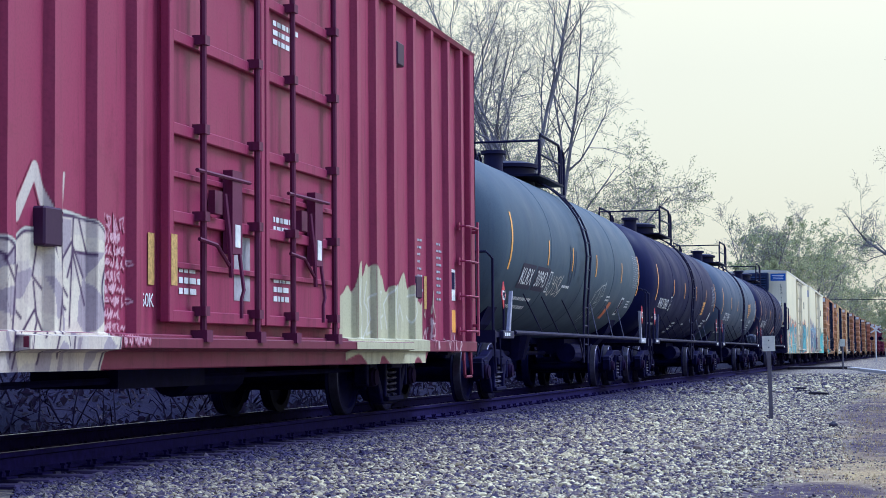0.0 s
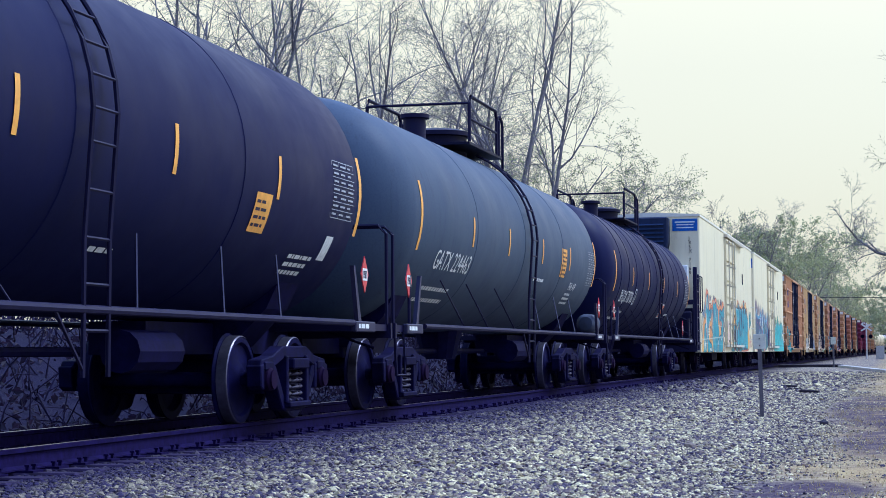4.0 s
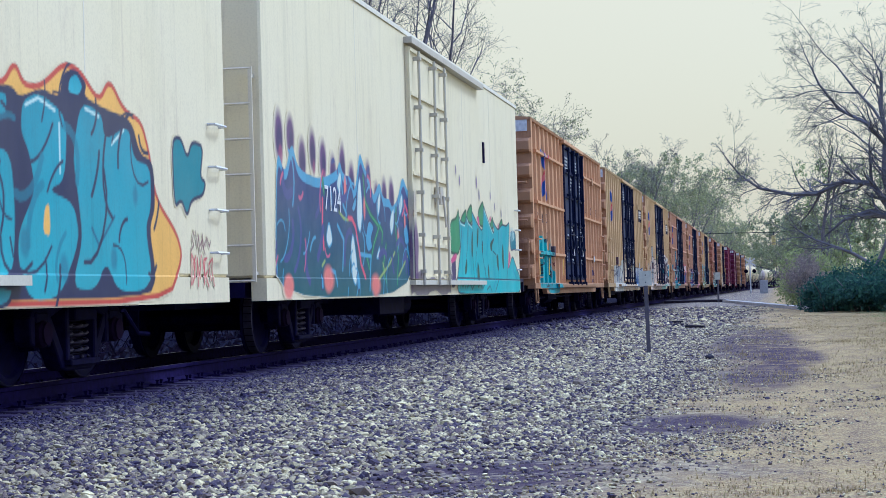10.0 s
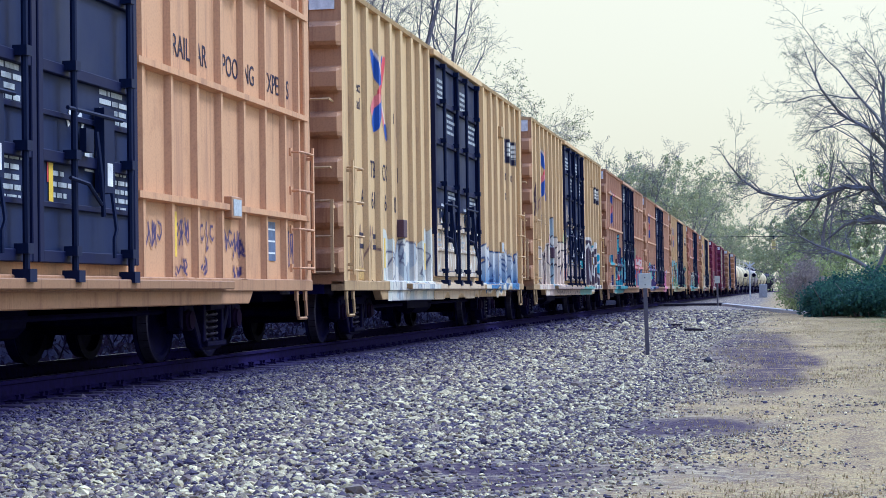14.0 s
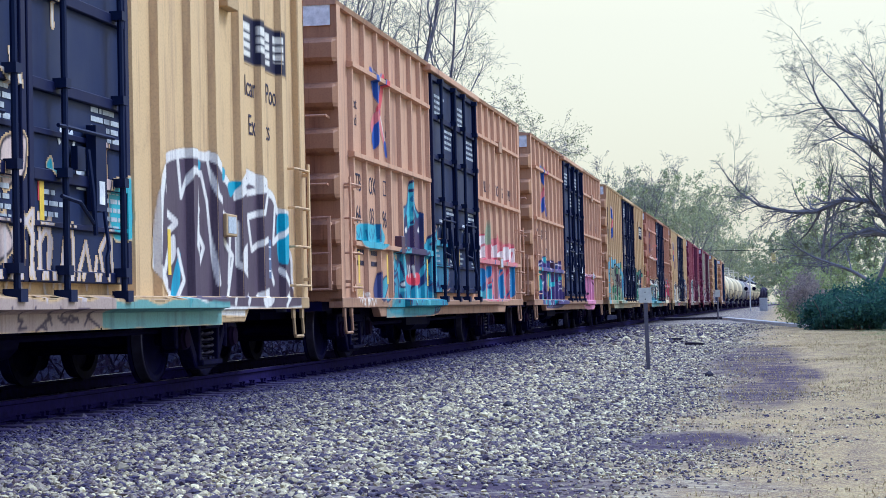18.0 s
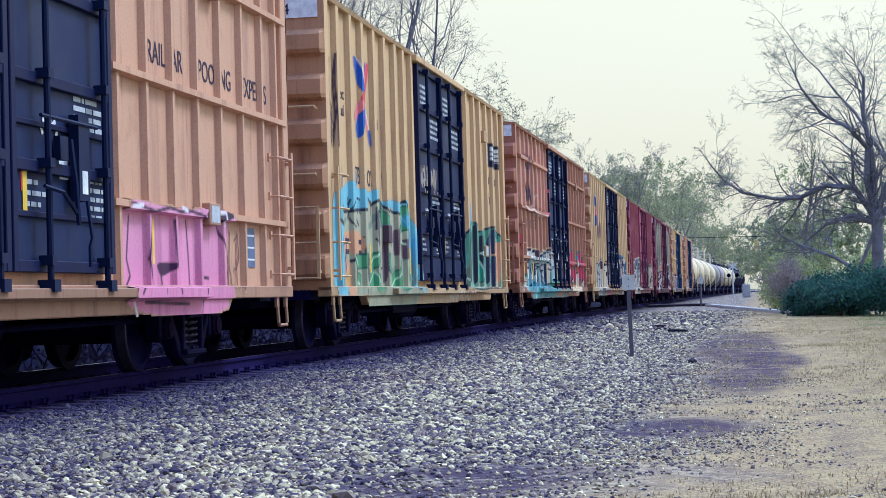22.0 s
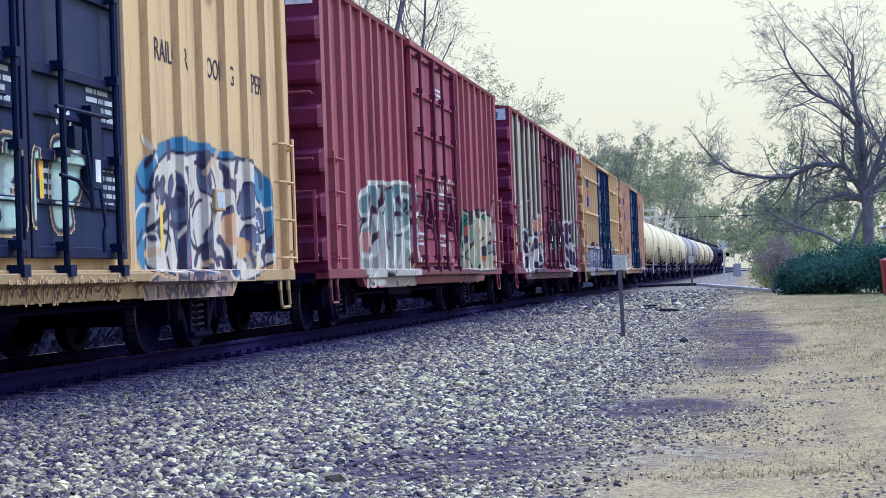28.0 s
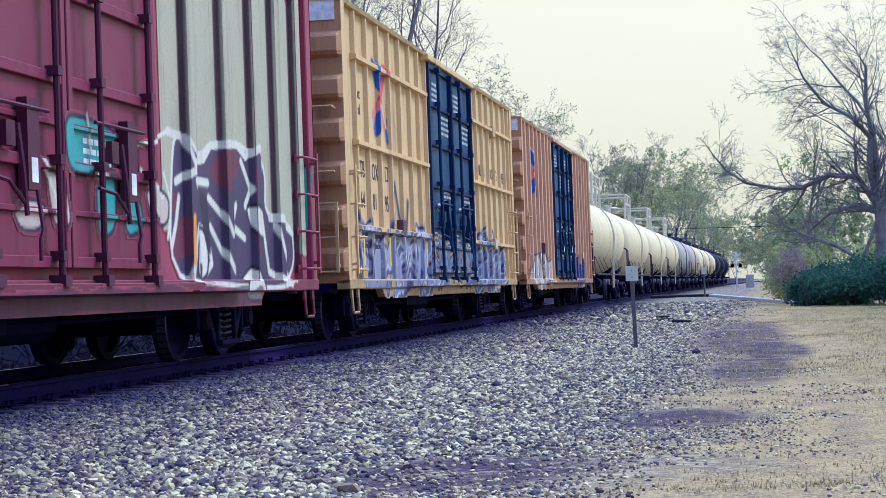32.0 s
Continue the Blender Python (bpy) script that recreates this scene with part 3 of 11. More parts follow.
def end_mesh():
    """A pressed end: six deep horizontal corrugations with rounded shoulders, flat rims at both sides."""
    zs, ys = [0.85], [0.0]
    z = 0.98
    for k in range(6):
        zs += [z, z + 0.04, z + 0.09, z + 0.29, z + 0.34, z + 0.38]
        ys += [0.0, -0.09, -0.13, -0.13, -0.09, 0.0]
        z += 0.62
    zs += [4.70, 4.95]
    ys += [0.0, 0.0]
    return Geo().sheet([[(x, y * k, zz) for y, zz in zip(ys, zs)] for x, k in ((-1.59, 0.0), (-1.54, 1.0), (1.54, 1.0), (1.59, 0.0))])


def add_door(car, u, paint):
    """A plug door leaf 2.35 wide: panel, stiles, rails, lock rods with brackets, and the lever gear."""
    w, h = 2.35, 3.80
    dark = paint[0] < 0.05
    enamel, tone = (DARKPAINT, "dark") if dark else (PAINT, "")
    d = part("door", once("door" + tone, lambda: Geo().box(-0.11, 0.0, 0.02, w - 0.02, 0.02, h - 0.02).mesh("door", enamel)), car, "plug door with lock rods", paint, pose(1.56, u - LEN / 2, 1.0))
    stile = once("stile" + tone, lambda: Geo().box(-0.03, 0.055, 0, 0.10, 0, h).mesh("stile", enamel, False, 0.008))
    rail = once("doorrail" + tone, lambda: Geo().box(-0.03, 0.05, 0.1, w - 0.1, 0, 0.1).mesh("rail", enamel, False, 0.008))
    thin = once("doorthin" + tone, lambda: Geo().box(-0.03, 0.03, 0.1, w - 0.1, 0, 0.05).mesh("rail", enamel, False, 0.006))
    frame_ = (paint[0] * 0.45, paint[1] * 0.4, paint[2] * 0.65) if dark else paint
    for y in (0, w - 0.10):
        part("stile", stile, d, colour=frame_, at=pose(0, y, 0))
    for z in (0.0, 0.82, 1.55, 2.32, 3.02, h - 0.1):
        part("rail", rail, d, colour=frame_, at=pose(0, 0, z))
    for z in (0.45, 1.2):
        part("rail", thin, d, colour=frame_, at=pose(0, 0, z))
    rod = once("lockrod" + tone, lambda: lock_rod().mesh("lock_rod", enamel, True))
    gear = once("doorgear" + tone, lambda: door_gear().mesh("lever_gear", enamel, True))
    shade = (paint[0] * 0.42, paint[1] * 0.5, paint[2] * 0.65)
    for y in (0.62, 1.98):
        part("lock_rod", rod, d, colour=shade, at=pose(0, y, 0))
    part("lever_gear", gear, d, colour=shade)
    part("sticker", once("redsticker", lambda: Geo().box(0.003, 0.006, 0.28, 0.37, 0.66, 0.86).mesh("sticker", REDPANEL)), d, "small red sticker") if dark else None
    part("lever_plate", once("leverplate", lambda: Geo().box(0.118, 0.125, 1.36, 1.49, 0.68, 0.88).mesh("lever_plate", WHITEBOARD)), d, "white paper sticker")
    return d


def lock_rod():
    g = Geo().tube([(0.11, 0, -0.12), (0.11, 0, 3.75)], 0.030, 8)
    for z in (0.06, 0.86, 1.6, 2.36, 3.06, 3.68):
        g.box(0.03, 0.15, -0.055, 0.055, z, z + 0.08)
    g.box(0.02, 0.17, -0.07, 0.07, -0.16, -0.06)
    return g


def door_gear():
    g = Geo().box(0.03, 0.12, 1.30, 1.55, 0.62, 1.36)
    g.box(0.04, 0.10, 0.92, 1.10, 0.95, 1.15)
    g.tube([(0.16, 1.0, 1.12), (0.2, 1.0, 0.75), (0.2, 1.05, 0.4)], 0.022, 6)
    g.tube([(0.14, 0.45, 0.7), (0.2, 0.7, 0.66), (0.2, 1.0, 0.5)], 0.018, 6)
    g.tube([(0.12, 0.45, 1.28), (0.12, 1.75, 1.28)], 0.018, 6)
    g.tube([(0.14, 1.42, 0.62), (0.18, 1.42, 0.3), (0.18, 1.36, 0.22), (0.18, 1.36, 0.05)], 0.018, 6)
    return g


def boxcar(front, style, paint, door_paint, end_colour, label, roof_paint=None):
    """A 60-foot double-door box car; front: where its leading end is at 0 s. Returns the thing; u = y + LEN / 2."""
    car = thing("box_car", label, "box car", "freight train")
    car["front"] = front
    H = LEN / 2
    CARS.append((car, front + H))
    # body shell with side sheets set back behind the posts
    part("body", once("boxbody", lambda: Geo().box(-1.53, SHEET, -H + 0.02, H - 0.02, 0.86, 4.93).mesh("body", PAINT)), car, colour=paint)
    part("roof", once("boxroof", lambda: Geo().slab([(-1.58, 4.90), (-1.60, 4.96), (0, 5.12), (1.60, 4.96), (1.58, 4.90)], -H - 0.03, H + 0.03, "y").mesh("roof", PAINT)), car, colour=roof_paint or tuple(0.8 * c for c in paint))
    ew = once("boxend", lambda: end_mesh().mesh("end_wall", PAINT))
    part("end_wall", ew, car, colour=end_colour, at=pose(0, -H, 0))
    part("end_wall", ew, car, colour=end_colour, at=pose(0, H, 0, 0, 0, 180))
    me = once("post" + style, lambda: post_mesh(style).mesh("post", PAINT))
    for u in RIBS[style]:
        part("post", me, car, colour=paint, at=pose(SHEET, u - H, 0, 0, 0, -90))
    cm = once("corner", lambda: Geo().box(-0.09, 0.055, 0.006, 0.26, 0.80, 4.95).mesh("corner_post", PAINT, False, 0.015))
    part("corner_post", cm, car, colour=paint, at=pose(1.53, -H, 0))
    part("corner_post", cm, car, colour=paint, at=pose(1.53, H - 0.26, 0))
    if style == "belt":
        for a, b in ((0.9, 6.85), (11.8, 18.2)):
            bm = once("belt%.1f" % a, lambda: Geo().slab([(0, -0.05), (0.10, -0.032), (0.10, 0.032), (0, 0.05)], a, b, "x").mesh("belt_rail", PAINT))
            for z in (1.67, 2.93, 4.20):
                part("belt_rail", bm, car, colour=paint, at=pose(SHEET, -H, z, 0, 0, 90) @ Matrix.Diagonal((1, -1, 1, 1)))
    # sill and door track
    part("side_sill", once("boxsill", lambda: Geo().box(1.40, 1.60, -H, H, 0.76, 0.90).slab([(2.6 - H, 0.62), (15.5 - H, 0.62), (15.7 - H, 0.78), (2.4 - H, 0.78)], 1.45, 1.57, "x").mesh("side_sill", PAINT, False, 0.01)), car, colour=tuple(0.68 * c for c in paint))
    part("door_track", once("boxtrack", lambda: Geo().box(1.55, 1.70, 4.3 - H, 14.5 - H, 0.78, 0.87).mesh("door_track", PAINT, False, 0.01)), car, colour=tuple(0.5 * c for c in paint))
    part("door_header", once("boxheader", lambda: Geo().box(1.45, 1.66, 6.7 - H, 12.0 - H, 4.82, 4.93).mesh("door_header", PAINT, False, 0.01)), car, colour=paint)
    for u in (6.97, 9.36):
        add_door(car, u, door_paint)
    # ladders and steps
    lm = once("sideladder", lambda: side_ladder_mesh().mesh("ladder", PAINT))
    part("ladder", lm, car, colour=paint, at=pose(1.55, 0.29 - H, 0))
    part("ladder", lm, car, colour=paint, at=pose(1.55, H - 0.18, 0) @ Matrix.Diagonal((1, -1, 1, 1)))
    em = once("endladder", lambda: ladder_mesh(0.5, 1.0, 2.0, 3, 0.12).mesh("ladder", PAINT))
    part("ladder", em, car, colour=paint, at=pose(0.98, -H - 0.10, 0, 0, 0, -90))
    part("ladder", em, car, colour=paint, at=pose(-1.45, -H - 0.10, 0, 0, 0, -90))
    gm = once("endgrab", lambda: Geo().tube([(0.35, -0.02, 0), (0.35, -0.20, 0.02), (1.46, -0.20, 0.02), (1.46, -0.02, 0)], 0.018, 6).mesh("grab_iron", PAINT))
    for z in (2.42, 3.35):
        part("grab_iron", gm, car, colour=paint, at=pose(0, -H, z))
    part("brake_platform", once("brakestep", lambda: Geo().box(-0.35, 0.5, -0.42, -0.12, 1.30, 1.34).box(-0.30, -0.26, -0.40, -0.1, 1.0, 1.30).box(0.40, 0.44, -0.40, -0.1, 1.0, 1.30).mesh("brake_platform", STEEL)), car, at=pose(0, -H, 0))
    sm = once("stirrup", stirrup_mesh)
    for y in (-H + 0.22, H - 0.68):
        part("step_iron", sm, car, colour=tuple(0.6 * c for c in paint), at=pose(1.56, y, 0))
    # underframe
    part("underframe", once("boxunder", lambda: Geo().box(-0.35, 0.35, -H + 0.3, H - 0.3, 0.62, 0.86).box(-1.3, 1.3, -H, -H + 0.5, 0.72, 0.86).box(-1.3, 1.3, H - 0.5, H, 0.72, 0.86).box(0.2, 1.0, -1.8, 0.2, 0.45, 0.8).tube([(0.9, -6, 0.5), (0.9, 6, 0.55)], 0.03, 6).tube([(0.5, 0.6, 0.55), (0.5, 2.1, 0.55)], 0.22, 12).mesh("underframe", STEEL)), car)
    part("roof_placard", once("endnumber", lambda: Geo().box(-0.2, 1.5, -0.02, -0.005, 4.62, 4.9).mesh("number_board", plain("white_panel", (0.74, 0.72, 0.68)))), car, "white number panel on the end", at=pose(0, -H, 0))
    for y in (-6.39, 6.39):
        add_truck(car, y)
    add_couplers(car, H)
    return car


CARS = []


# ---- tank cars ----
def tank_car(centre, paint, label, ringed=False, rails=(0.010, 0.008, 0.036), half=7.25, name="tank_car", climb=0.3):
    car = thing(name, label, "tank car", "freight train")
    CARS.append((car, centre))
    R, zc = 1.50, 2.56
    key = "shell%d%.2f" % (ringed, half)

    def shell():
        prof = [(-half - 0.78, 0.0), (-half - 0.76, 0.35), (-half - 0.70, 0.70), (-half - 0.58, 1.02), (-half - 0.40, 1.28), (-half - 0.2, 1.43), (-half, R)]
        body = []
        k = 12 if ringed else 4
        for i in range(k + 1):
            y = -half + 2 * half * i / k
            if 0 < i < k:
                body += [(y - 0.03, R), (y - 0.02, R + (0.012 if ringed else 0.008)), (y + 0.02, R + (0.012 if ringed else 0.008)), (y + 0.03, R)]
        prof += body + [(half, R)] + [(-a, r) for a, r in reversed(prof[:6])]
        return Geo().lathe(prof, 56, "y", (0, 0, zc)).mesh("tank_shell", TANKPAINT, True)
    part("tank_shell", once(key, shell), car, colour=paint)
    dark = tuple(0.7 * c for c in rails)
    # walkway round the manway with its hand rails
    g = Geo()
    g.box(-0.85, 0.85, -1.3, 1.3, zc + R + 0.0, zc + R + 0.04)
    part("walkway", once("walkway%d" % (rails[0] < 0.2), lambda: g.mesh("walkway", DARKPAINT if rails[0] < 0.2 else PAINT)), car, colour=dark)
    part("manway", once("manway%d" % (rails[0] < 0.2), lambda: Geo().lathe([(zc + R - 0.1, 0.50), (zc + R + 0.26, 0.50), (zc + R + 0.27, 0.57), (zc + R + 0.34, 0.57), (zc + R + 0.39, 0.4), (zc + R + 0.41, 0.0)], 24, "z").mesh("manway", DARKPAINT if rails[0] < 0.2 else PAINT, True)), car, colour=rails)
    part("valve", once("valve%d" % (rails[0] < 0.2), lambda: Geo().lathe([(zc + R - 0.1, 0.18), (zc + R + 0.35, 0.18), (zc + R + 0.36, 0.24), (zc + R + 0.42, 0.24), (zc + R + 0.45, 0.0)], 14, "z", (0.1, -1.9, 0)).mesh("valve", DARKPAINT if rails[0] < 0.2 else PAINT, True)), car, colour=rails)

    def railing():
        z0, z1 = zc + R + 0.04, zc + R + 0.78
        q = Geo()
        if rails[0] >= 0.2:
            # a tall square frame of heavy pipe
            z1 = zc + R + 0.92
            for x in (-0.95, 0.95):
                for y in (-1.7, 0.0, 1.7):
                    q.tube([(x, y, z0 - 0.3), (x, y, z1)], 0.05, 6)
                for z in (z1, (z0 + z1) / 2):
                    q.tube([(x, -1.7, z), (x, 1.7, z)], 0.05, 6)
            for y in (-1.7, 1.7):
                q.tube([(-0.95, y, z1), (0.95, y, z1)], 0.05, 6)
            return q.mesh("handrail", PAINT, True)
        for x in (-0.85, 0.85):
            q.tube([(x, -1.3, z0), (x, -1.3, z1 - 0.12), (x, -1.18, z1), (x, 0.7, z1), (x, 0.82, z1 - 0.12), (x, 0.82, z0)], 0.03, 6)
            q.tube([(x, -1.3, (z0 + z1) / 2), (x, 0.82, (z0 + z1) / 2)], 0.02, 6)
            q.tube([(x, 1.0, z0), (x, 1.0, z1 - 0.14), (x, 1.08, z1 - 0.06), (x, 1.24, z1 - 0.12), (x, 1.3, z1 - 0.2), (x, 1.3, z0 - 0.2)], 0.026, 6)
        q.tube([(-0.85, -1.3, z1 - 0.12), (0.85, -1.3, z1 - 0.12)], 0.024, 6)
        return q.mesh("handrail", DARKPAINT if rails[0] < 0.2 else PAINT, True)
    part("handrail", once("railing%d" % (rails[0] < 0.2), railing), car, colour=rails)

    def ladder():
        q = Geo()
        path = [(R * math.cos(a) + 0.10 * math.cos(a), zc + (R + 0.10) * math.sin(a)) for a in np.linspace(1.15, -0.15, 9)]
        path += [(R + 0.03, 1.6), (R + 0.02, 0.55)]
        for y in (-0.23, 0.23):
            q.tube([(x, y, z) for x, z in path], 0.022, 6)
        for i in range(len(path) - 1):
            a, b = path[i], path[i + 1]
            n = max(1, round(math.hypot(a[0] - b[0], a[1] - b[1]) / 0.33))
            for j in range(n):
                x, z = a[0] + (b[0] - a[0]) * j / n, a[1] + (b[1] - a[1]) * j / n
                q.tube([(x, -0.23, z), (x, 0.23, z)], 0.014, 5)
        q.tube([(R + 0.02, -0.23, 0.6), (R + 0.02, -0.75, 1.08)], 0.016, 5)
        return q.mesh("ladder", DARKPAINT if rails[0] < 0.2 else PAINT)
    part("ladder", once("tankladder%d" % (rails[0] < 0.2), ladder), car, colour=rails, at=pose(0, climb, 0))
    # side rails, bolsters and end platforms
    part("side_rail", once("siderail%d%.2f" % (rails[0] < 0.2, half), lambda: Geo().tube([(1.52, -half + 0.25, 1.06), (1.52, half - 0.25, 1.06)], 0.035, 8).tube([(-1.52, -half + 0.25, 1.06), (-1.52, half - 0.25, 1.06)], 0.035, 8).mesh("side_rail", DARKPAINT if rails[0] < 0.2 else PAINT, True)), car, colour=(0.010, 0.008, 0.04))
    for k, y in enumerate((-5.2, -3.6, -1.6, 1.6, 3.6, 5.2)):
        bm = once("brace%d%d" % (y > 0, rails[0] < 0.2), lambda: Geo().tube([(1.30, 0, 1.72), (1.52, 0.5 if y < 0 else -0.5, 1.08)], 0.011, 5).mesh("rail_brace", DARKPAINT if rails[0] < 0.2 else PAINT))
        part("rail_brace", bm, car, colour=(0.010, 0.009, 0.045), at=pose(0, y, 0))
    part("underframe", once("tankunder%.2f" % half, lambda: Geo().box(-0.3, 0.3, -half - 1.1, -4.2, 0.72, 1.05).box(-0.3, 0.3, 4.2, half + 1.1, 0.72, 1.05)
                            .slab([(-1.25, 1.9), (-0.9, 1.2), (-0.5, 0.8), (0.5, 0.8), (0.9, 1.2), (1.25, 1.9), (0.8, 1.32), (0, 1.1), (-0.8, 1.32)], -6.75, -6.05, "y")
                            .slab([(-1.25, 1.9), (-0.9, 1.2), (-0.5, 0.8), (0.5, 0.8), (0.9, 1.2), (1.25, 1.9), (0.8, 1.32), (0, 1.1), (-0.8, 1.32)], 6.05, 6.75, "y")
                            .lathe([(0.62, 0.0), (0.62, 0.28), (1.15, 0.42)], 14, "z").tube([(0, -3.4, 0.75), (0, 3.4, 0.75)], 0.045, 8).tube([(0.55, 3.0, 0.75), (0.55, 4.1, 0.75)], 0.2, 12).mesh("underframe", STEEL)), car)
    pm = once("platform%d" % (rails[0] < 0.2), lambda: Geo().box(-1.5, 1.5, -0.45, 0.45, 0.98, 1.06).box(-1.55, 1.55, -0.45, -0.38, 0.9, 1.08)
              .tube([(1.5, -0.38, 1.06), (1.5, -0.38, 2.15), (1.4, -0.38, 2.25), (0.2, -0.38, 2.25)], 0.022, 6)
              .tube([(-1.5, -0.38, 1.06), (-1.5, -0.38, 2.15), (-1.4, -0.38, 2.25), (-0.2, -0.38, 2.25)], 0.022, 6)
              .tube([(1.5, 0.40, 1.06), (1.5, 0.40, 1.7)], 0.022, 6).tube([(1.5, -0.3, 0.98), (1.52, -0.3, 0.45), (1.52, 0.1, 0.45), (1.5, 0.1, 0.98)], 0.02, 6).mesh("end_platform", DARKPAINT if rails[0] < 0.2 else PAINT))
    part("end_platform", pm, car, colour=(0.008, 0.006, 0.036), at=pose(0, -half - 0.85, 0))
    part("end_platform", pm, car, colour=(0.008, 0.006, 0.036), at=pose(0, half + 0.85, 0, 0, 0, 180))
    for y in (-6.4, 6.4):
        add_truck(car, y)
    add_couplers(car, half + 1.1)
    return car


# ---- insulated white box cars ----
REEFER = 21.75


def reefer(front, label):
    car = thing("refrigerator_car", label, "refrigerator car", "freight train")
    H = REEFER / 2
    CARS.append((car, front + H))
    part("body", once("reefbody", lambda: Geo().box(-1.56, 1.56, -H, H, 0.95, 4.95).mesh("body", WHITEPAINT, False, 0.03)), car, colour=(0.80, 0.71, 0.46))
    part("side_sill", once("reefsill", lambda: Geo().box(1.38, 1.565, -H, H, 0.68, 0.945).mesh("side_sill", WHITEPAINT)), car, colour=(0.80, 0.71, 0.46))
    part("roof", once("reefroof", lambda: Geo().slab([(-1.58, 4.93), (-1.58, 5.0), (0, 5.08), (1.58, 5.0), (1.58, 4.93)], -H - 0.02, H + 0.02, "y").mesh("roof", WHITEPAINT)), car, colour=(0.76, 0.71, 0.57))
    part("underframe", once("reefunder", lambda: Geo().box(-0.35, 0.35, -H + 0.3, H - 0.3, 0.6, 0.93).box(-1.3, 1.3, -H, -H + 0.5, 0.72, 0.93).box(-1.3, 1.3, H - 0.5, H, 0.72, 0.93).tube([(0.5, 0.6, 0.55), (0.5, 2.1, 0.55)], 0.22, 12).box(0.1, 1.1, -2.5, -0.5, 0.4, 0.7).mesh("underframe", STEEL)), car)
    coat = (0.80, 0.71, 0.46)
    d = part("door", once("reefdoor", lambda: Geo().box(0, 0.05, 0, 3.45, 0, 3.78).mesh("door", WHITEPAINT, False, 0.006)), car, "white plug door with lock rods", coat, pose(1.56, 8.65 - H, 0.95))
    for y in (0.0, 3.39):
        part("stile", once("reefstile", lambda: Geo().box(0.05, 0.08, 0, 0.06, 0, 3.78).mesh("stile", WHITEPAINT)), d, colour=coat, at=pose(0, y, 0))
    for z in (0.0, 0.55, 1.1, 1.7, 2.3, 3.0, 3.72):
        part("rail", once("reefrail", lambda: Geo().box(0.05, 0.09, 0.06, 3.39, 0, 0.06).mesh("rail", WHITEPAINT)), d, colour=coat, at=pose(0, 0, z))
    for y in (0.5, 1.9, 2.9):
        part("lock_rod", once("reefrod", lambda: reefer_rod().mesh("lock_rod", WHITEPAINT, True)), d, colour=(0.56, 0.52, 0.41), at=pose(0, y, 0))
    part("lever_gear", once("reefgear", lambda: Geo().box(0.06, 0.16, 2.1, 2.4, 1.3, 1.6).tube([(0.18, 2.25, 1.45), (0.22, 2.25, 0.9)], 0.02, 6).mesh("lever_gear", WHITEPAINT)), d, colour=(0.5, 0.46, 0.37))
    part("door_track", once("reeftrack", lambda: Geo().box(1.56, 1.66, 8.6 - H, 16.1 - H, 0.86, 0.94).mesh("door_track", WHITEPAINT)), car, colour=(0.6, 0.56, 0.44))
    part("door_header", once("reefheader", lambda: Geo().box(1.56, 1.70, 8.6 - H, 16.1 - H, 4.78, 4.88).mesh("door_header", WHITEPAINT)), car, colour=(0.5, 0.46, 0.37))
    for y in (-7.6, 7.6):
        add_truck(car, y)
    add_couplers(car, H)
    return car


def reefer_rod():
    g = Geo().tube([(0.14, 0, -0.1), (0.14, 0, 3.75)], 0.024, 8)
    for z in (0.1, 0.7, 1.4, 2.1, 2.8, 3.6):
        g.box(0.05, 0.18, -0.04, 0.04, z, z + 0.06)
    return g


# ---- sprayed letters, stencils and stickers ----
def lin(*rgb):
    """Base colour from 8-bit display values."""
    v = np.array([k * min(0.86, 1.04 * ((c / 255 + 0.055) / 1.055) ** 2.4 if c > 10 else c / 3200) for c, k in zip(rgb, (1.0, 0.95, 0.86))])
    return 0.93 * v + 0.07 * v.mean()


WHITE_, BLACK_ = lin(228, 226, 214), lin(26, 18, 60)


def waves(u, z, seed, scale):
    """Cheap smooth noise between -1 and 1."""
    rng = np.random.default_rng(seed)
    out = np.zeros_like(u)
    for k in range(5):
        a, f, p = rng.uniform(0, 6.28), scale * rng.uniform(0.5, 1.9), rng.uniform(0, 6.28)
        out = out + np.sin(f * (u * math.cos(a) + z * math.sin(a)) + p + 1.3 * np.sin(f * 0.6 * (z * math.cos(a) - u * math.sin(a)) + 2 * p))
    return out / 3.2


# bar, hook and zigzag strokes in a unit square, of which the sprayed shapes are made up; no alphabet
STROKES = (
    ((0.1, 0), (0.18, 1), (0.55, 0.3), (0.9, 1)),
    ((0.05, 0.02), (0.3, 0.55), (0.2, 1.05), (0.92, 0.75), (0.7, 0.3)),
    ((0.85, 0.92), (0.3, 0.95), (0.12, 0.6), (0.6, 0.35), (0.95, 0.5)),
    ((0.15, 0.1), (0.5, 0.95), (0.28, 0.5), (0.95, 0.0)),
    ((0.15, 1), (0.12, 0.3), (0.45, 0.02), (0.65, 0.6), (0.88, 0.2)),
    ((0.0, 0.35), (0.4, 0.7), (0.75, 0.25), (1.1, 0.6)),
    ((0.5, 1.1), (0.35, 0.6), (0.6, 0.45), (0.45, -0.02), (0.75, 0.12)),
    ((0.9, 0.95), (0.55, 0.7), (0.8, 0.4), (0.2, 0.05)),
)


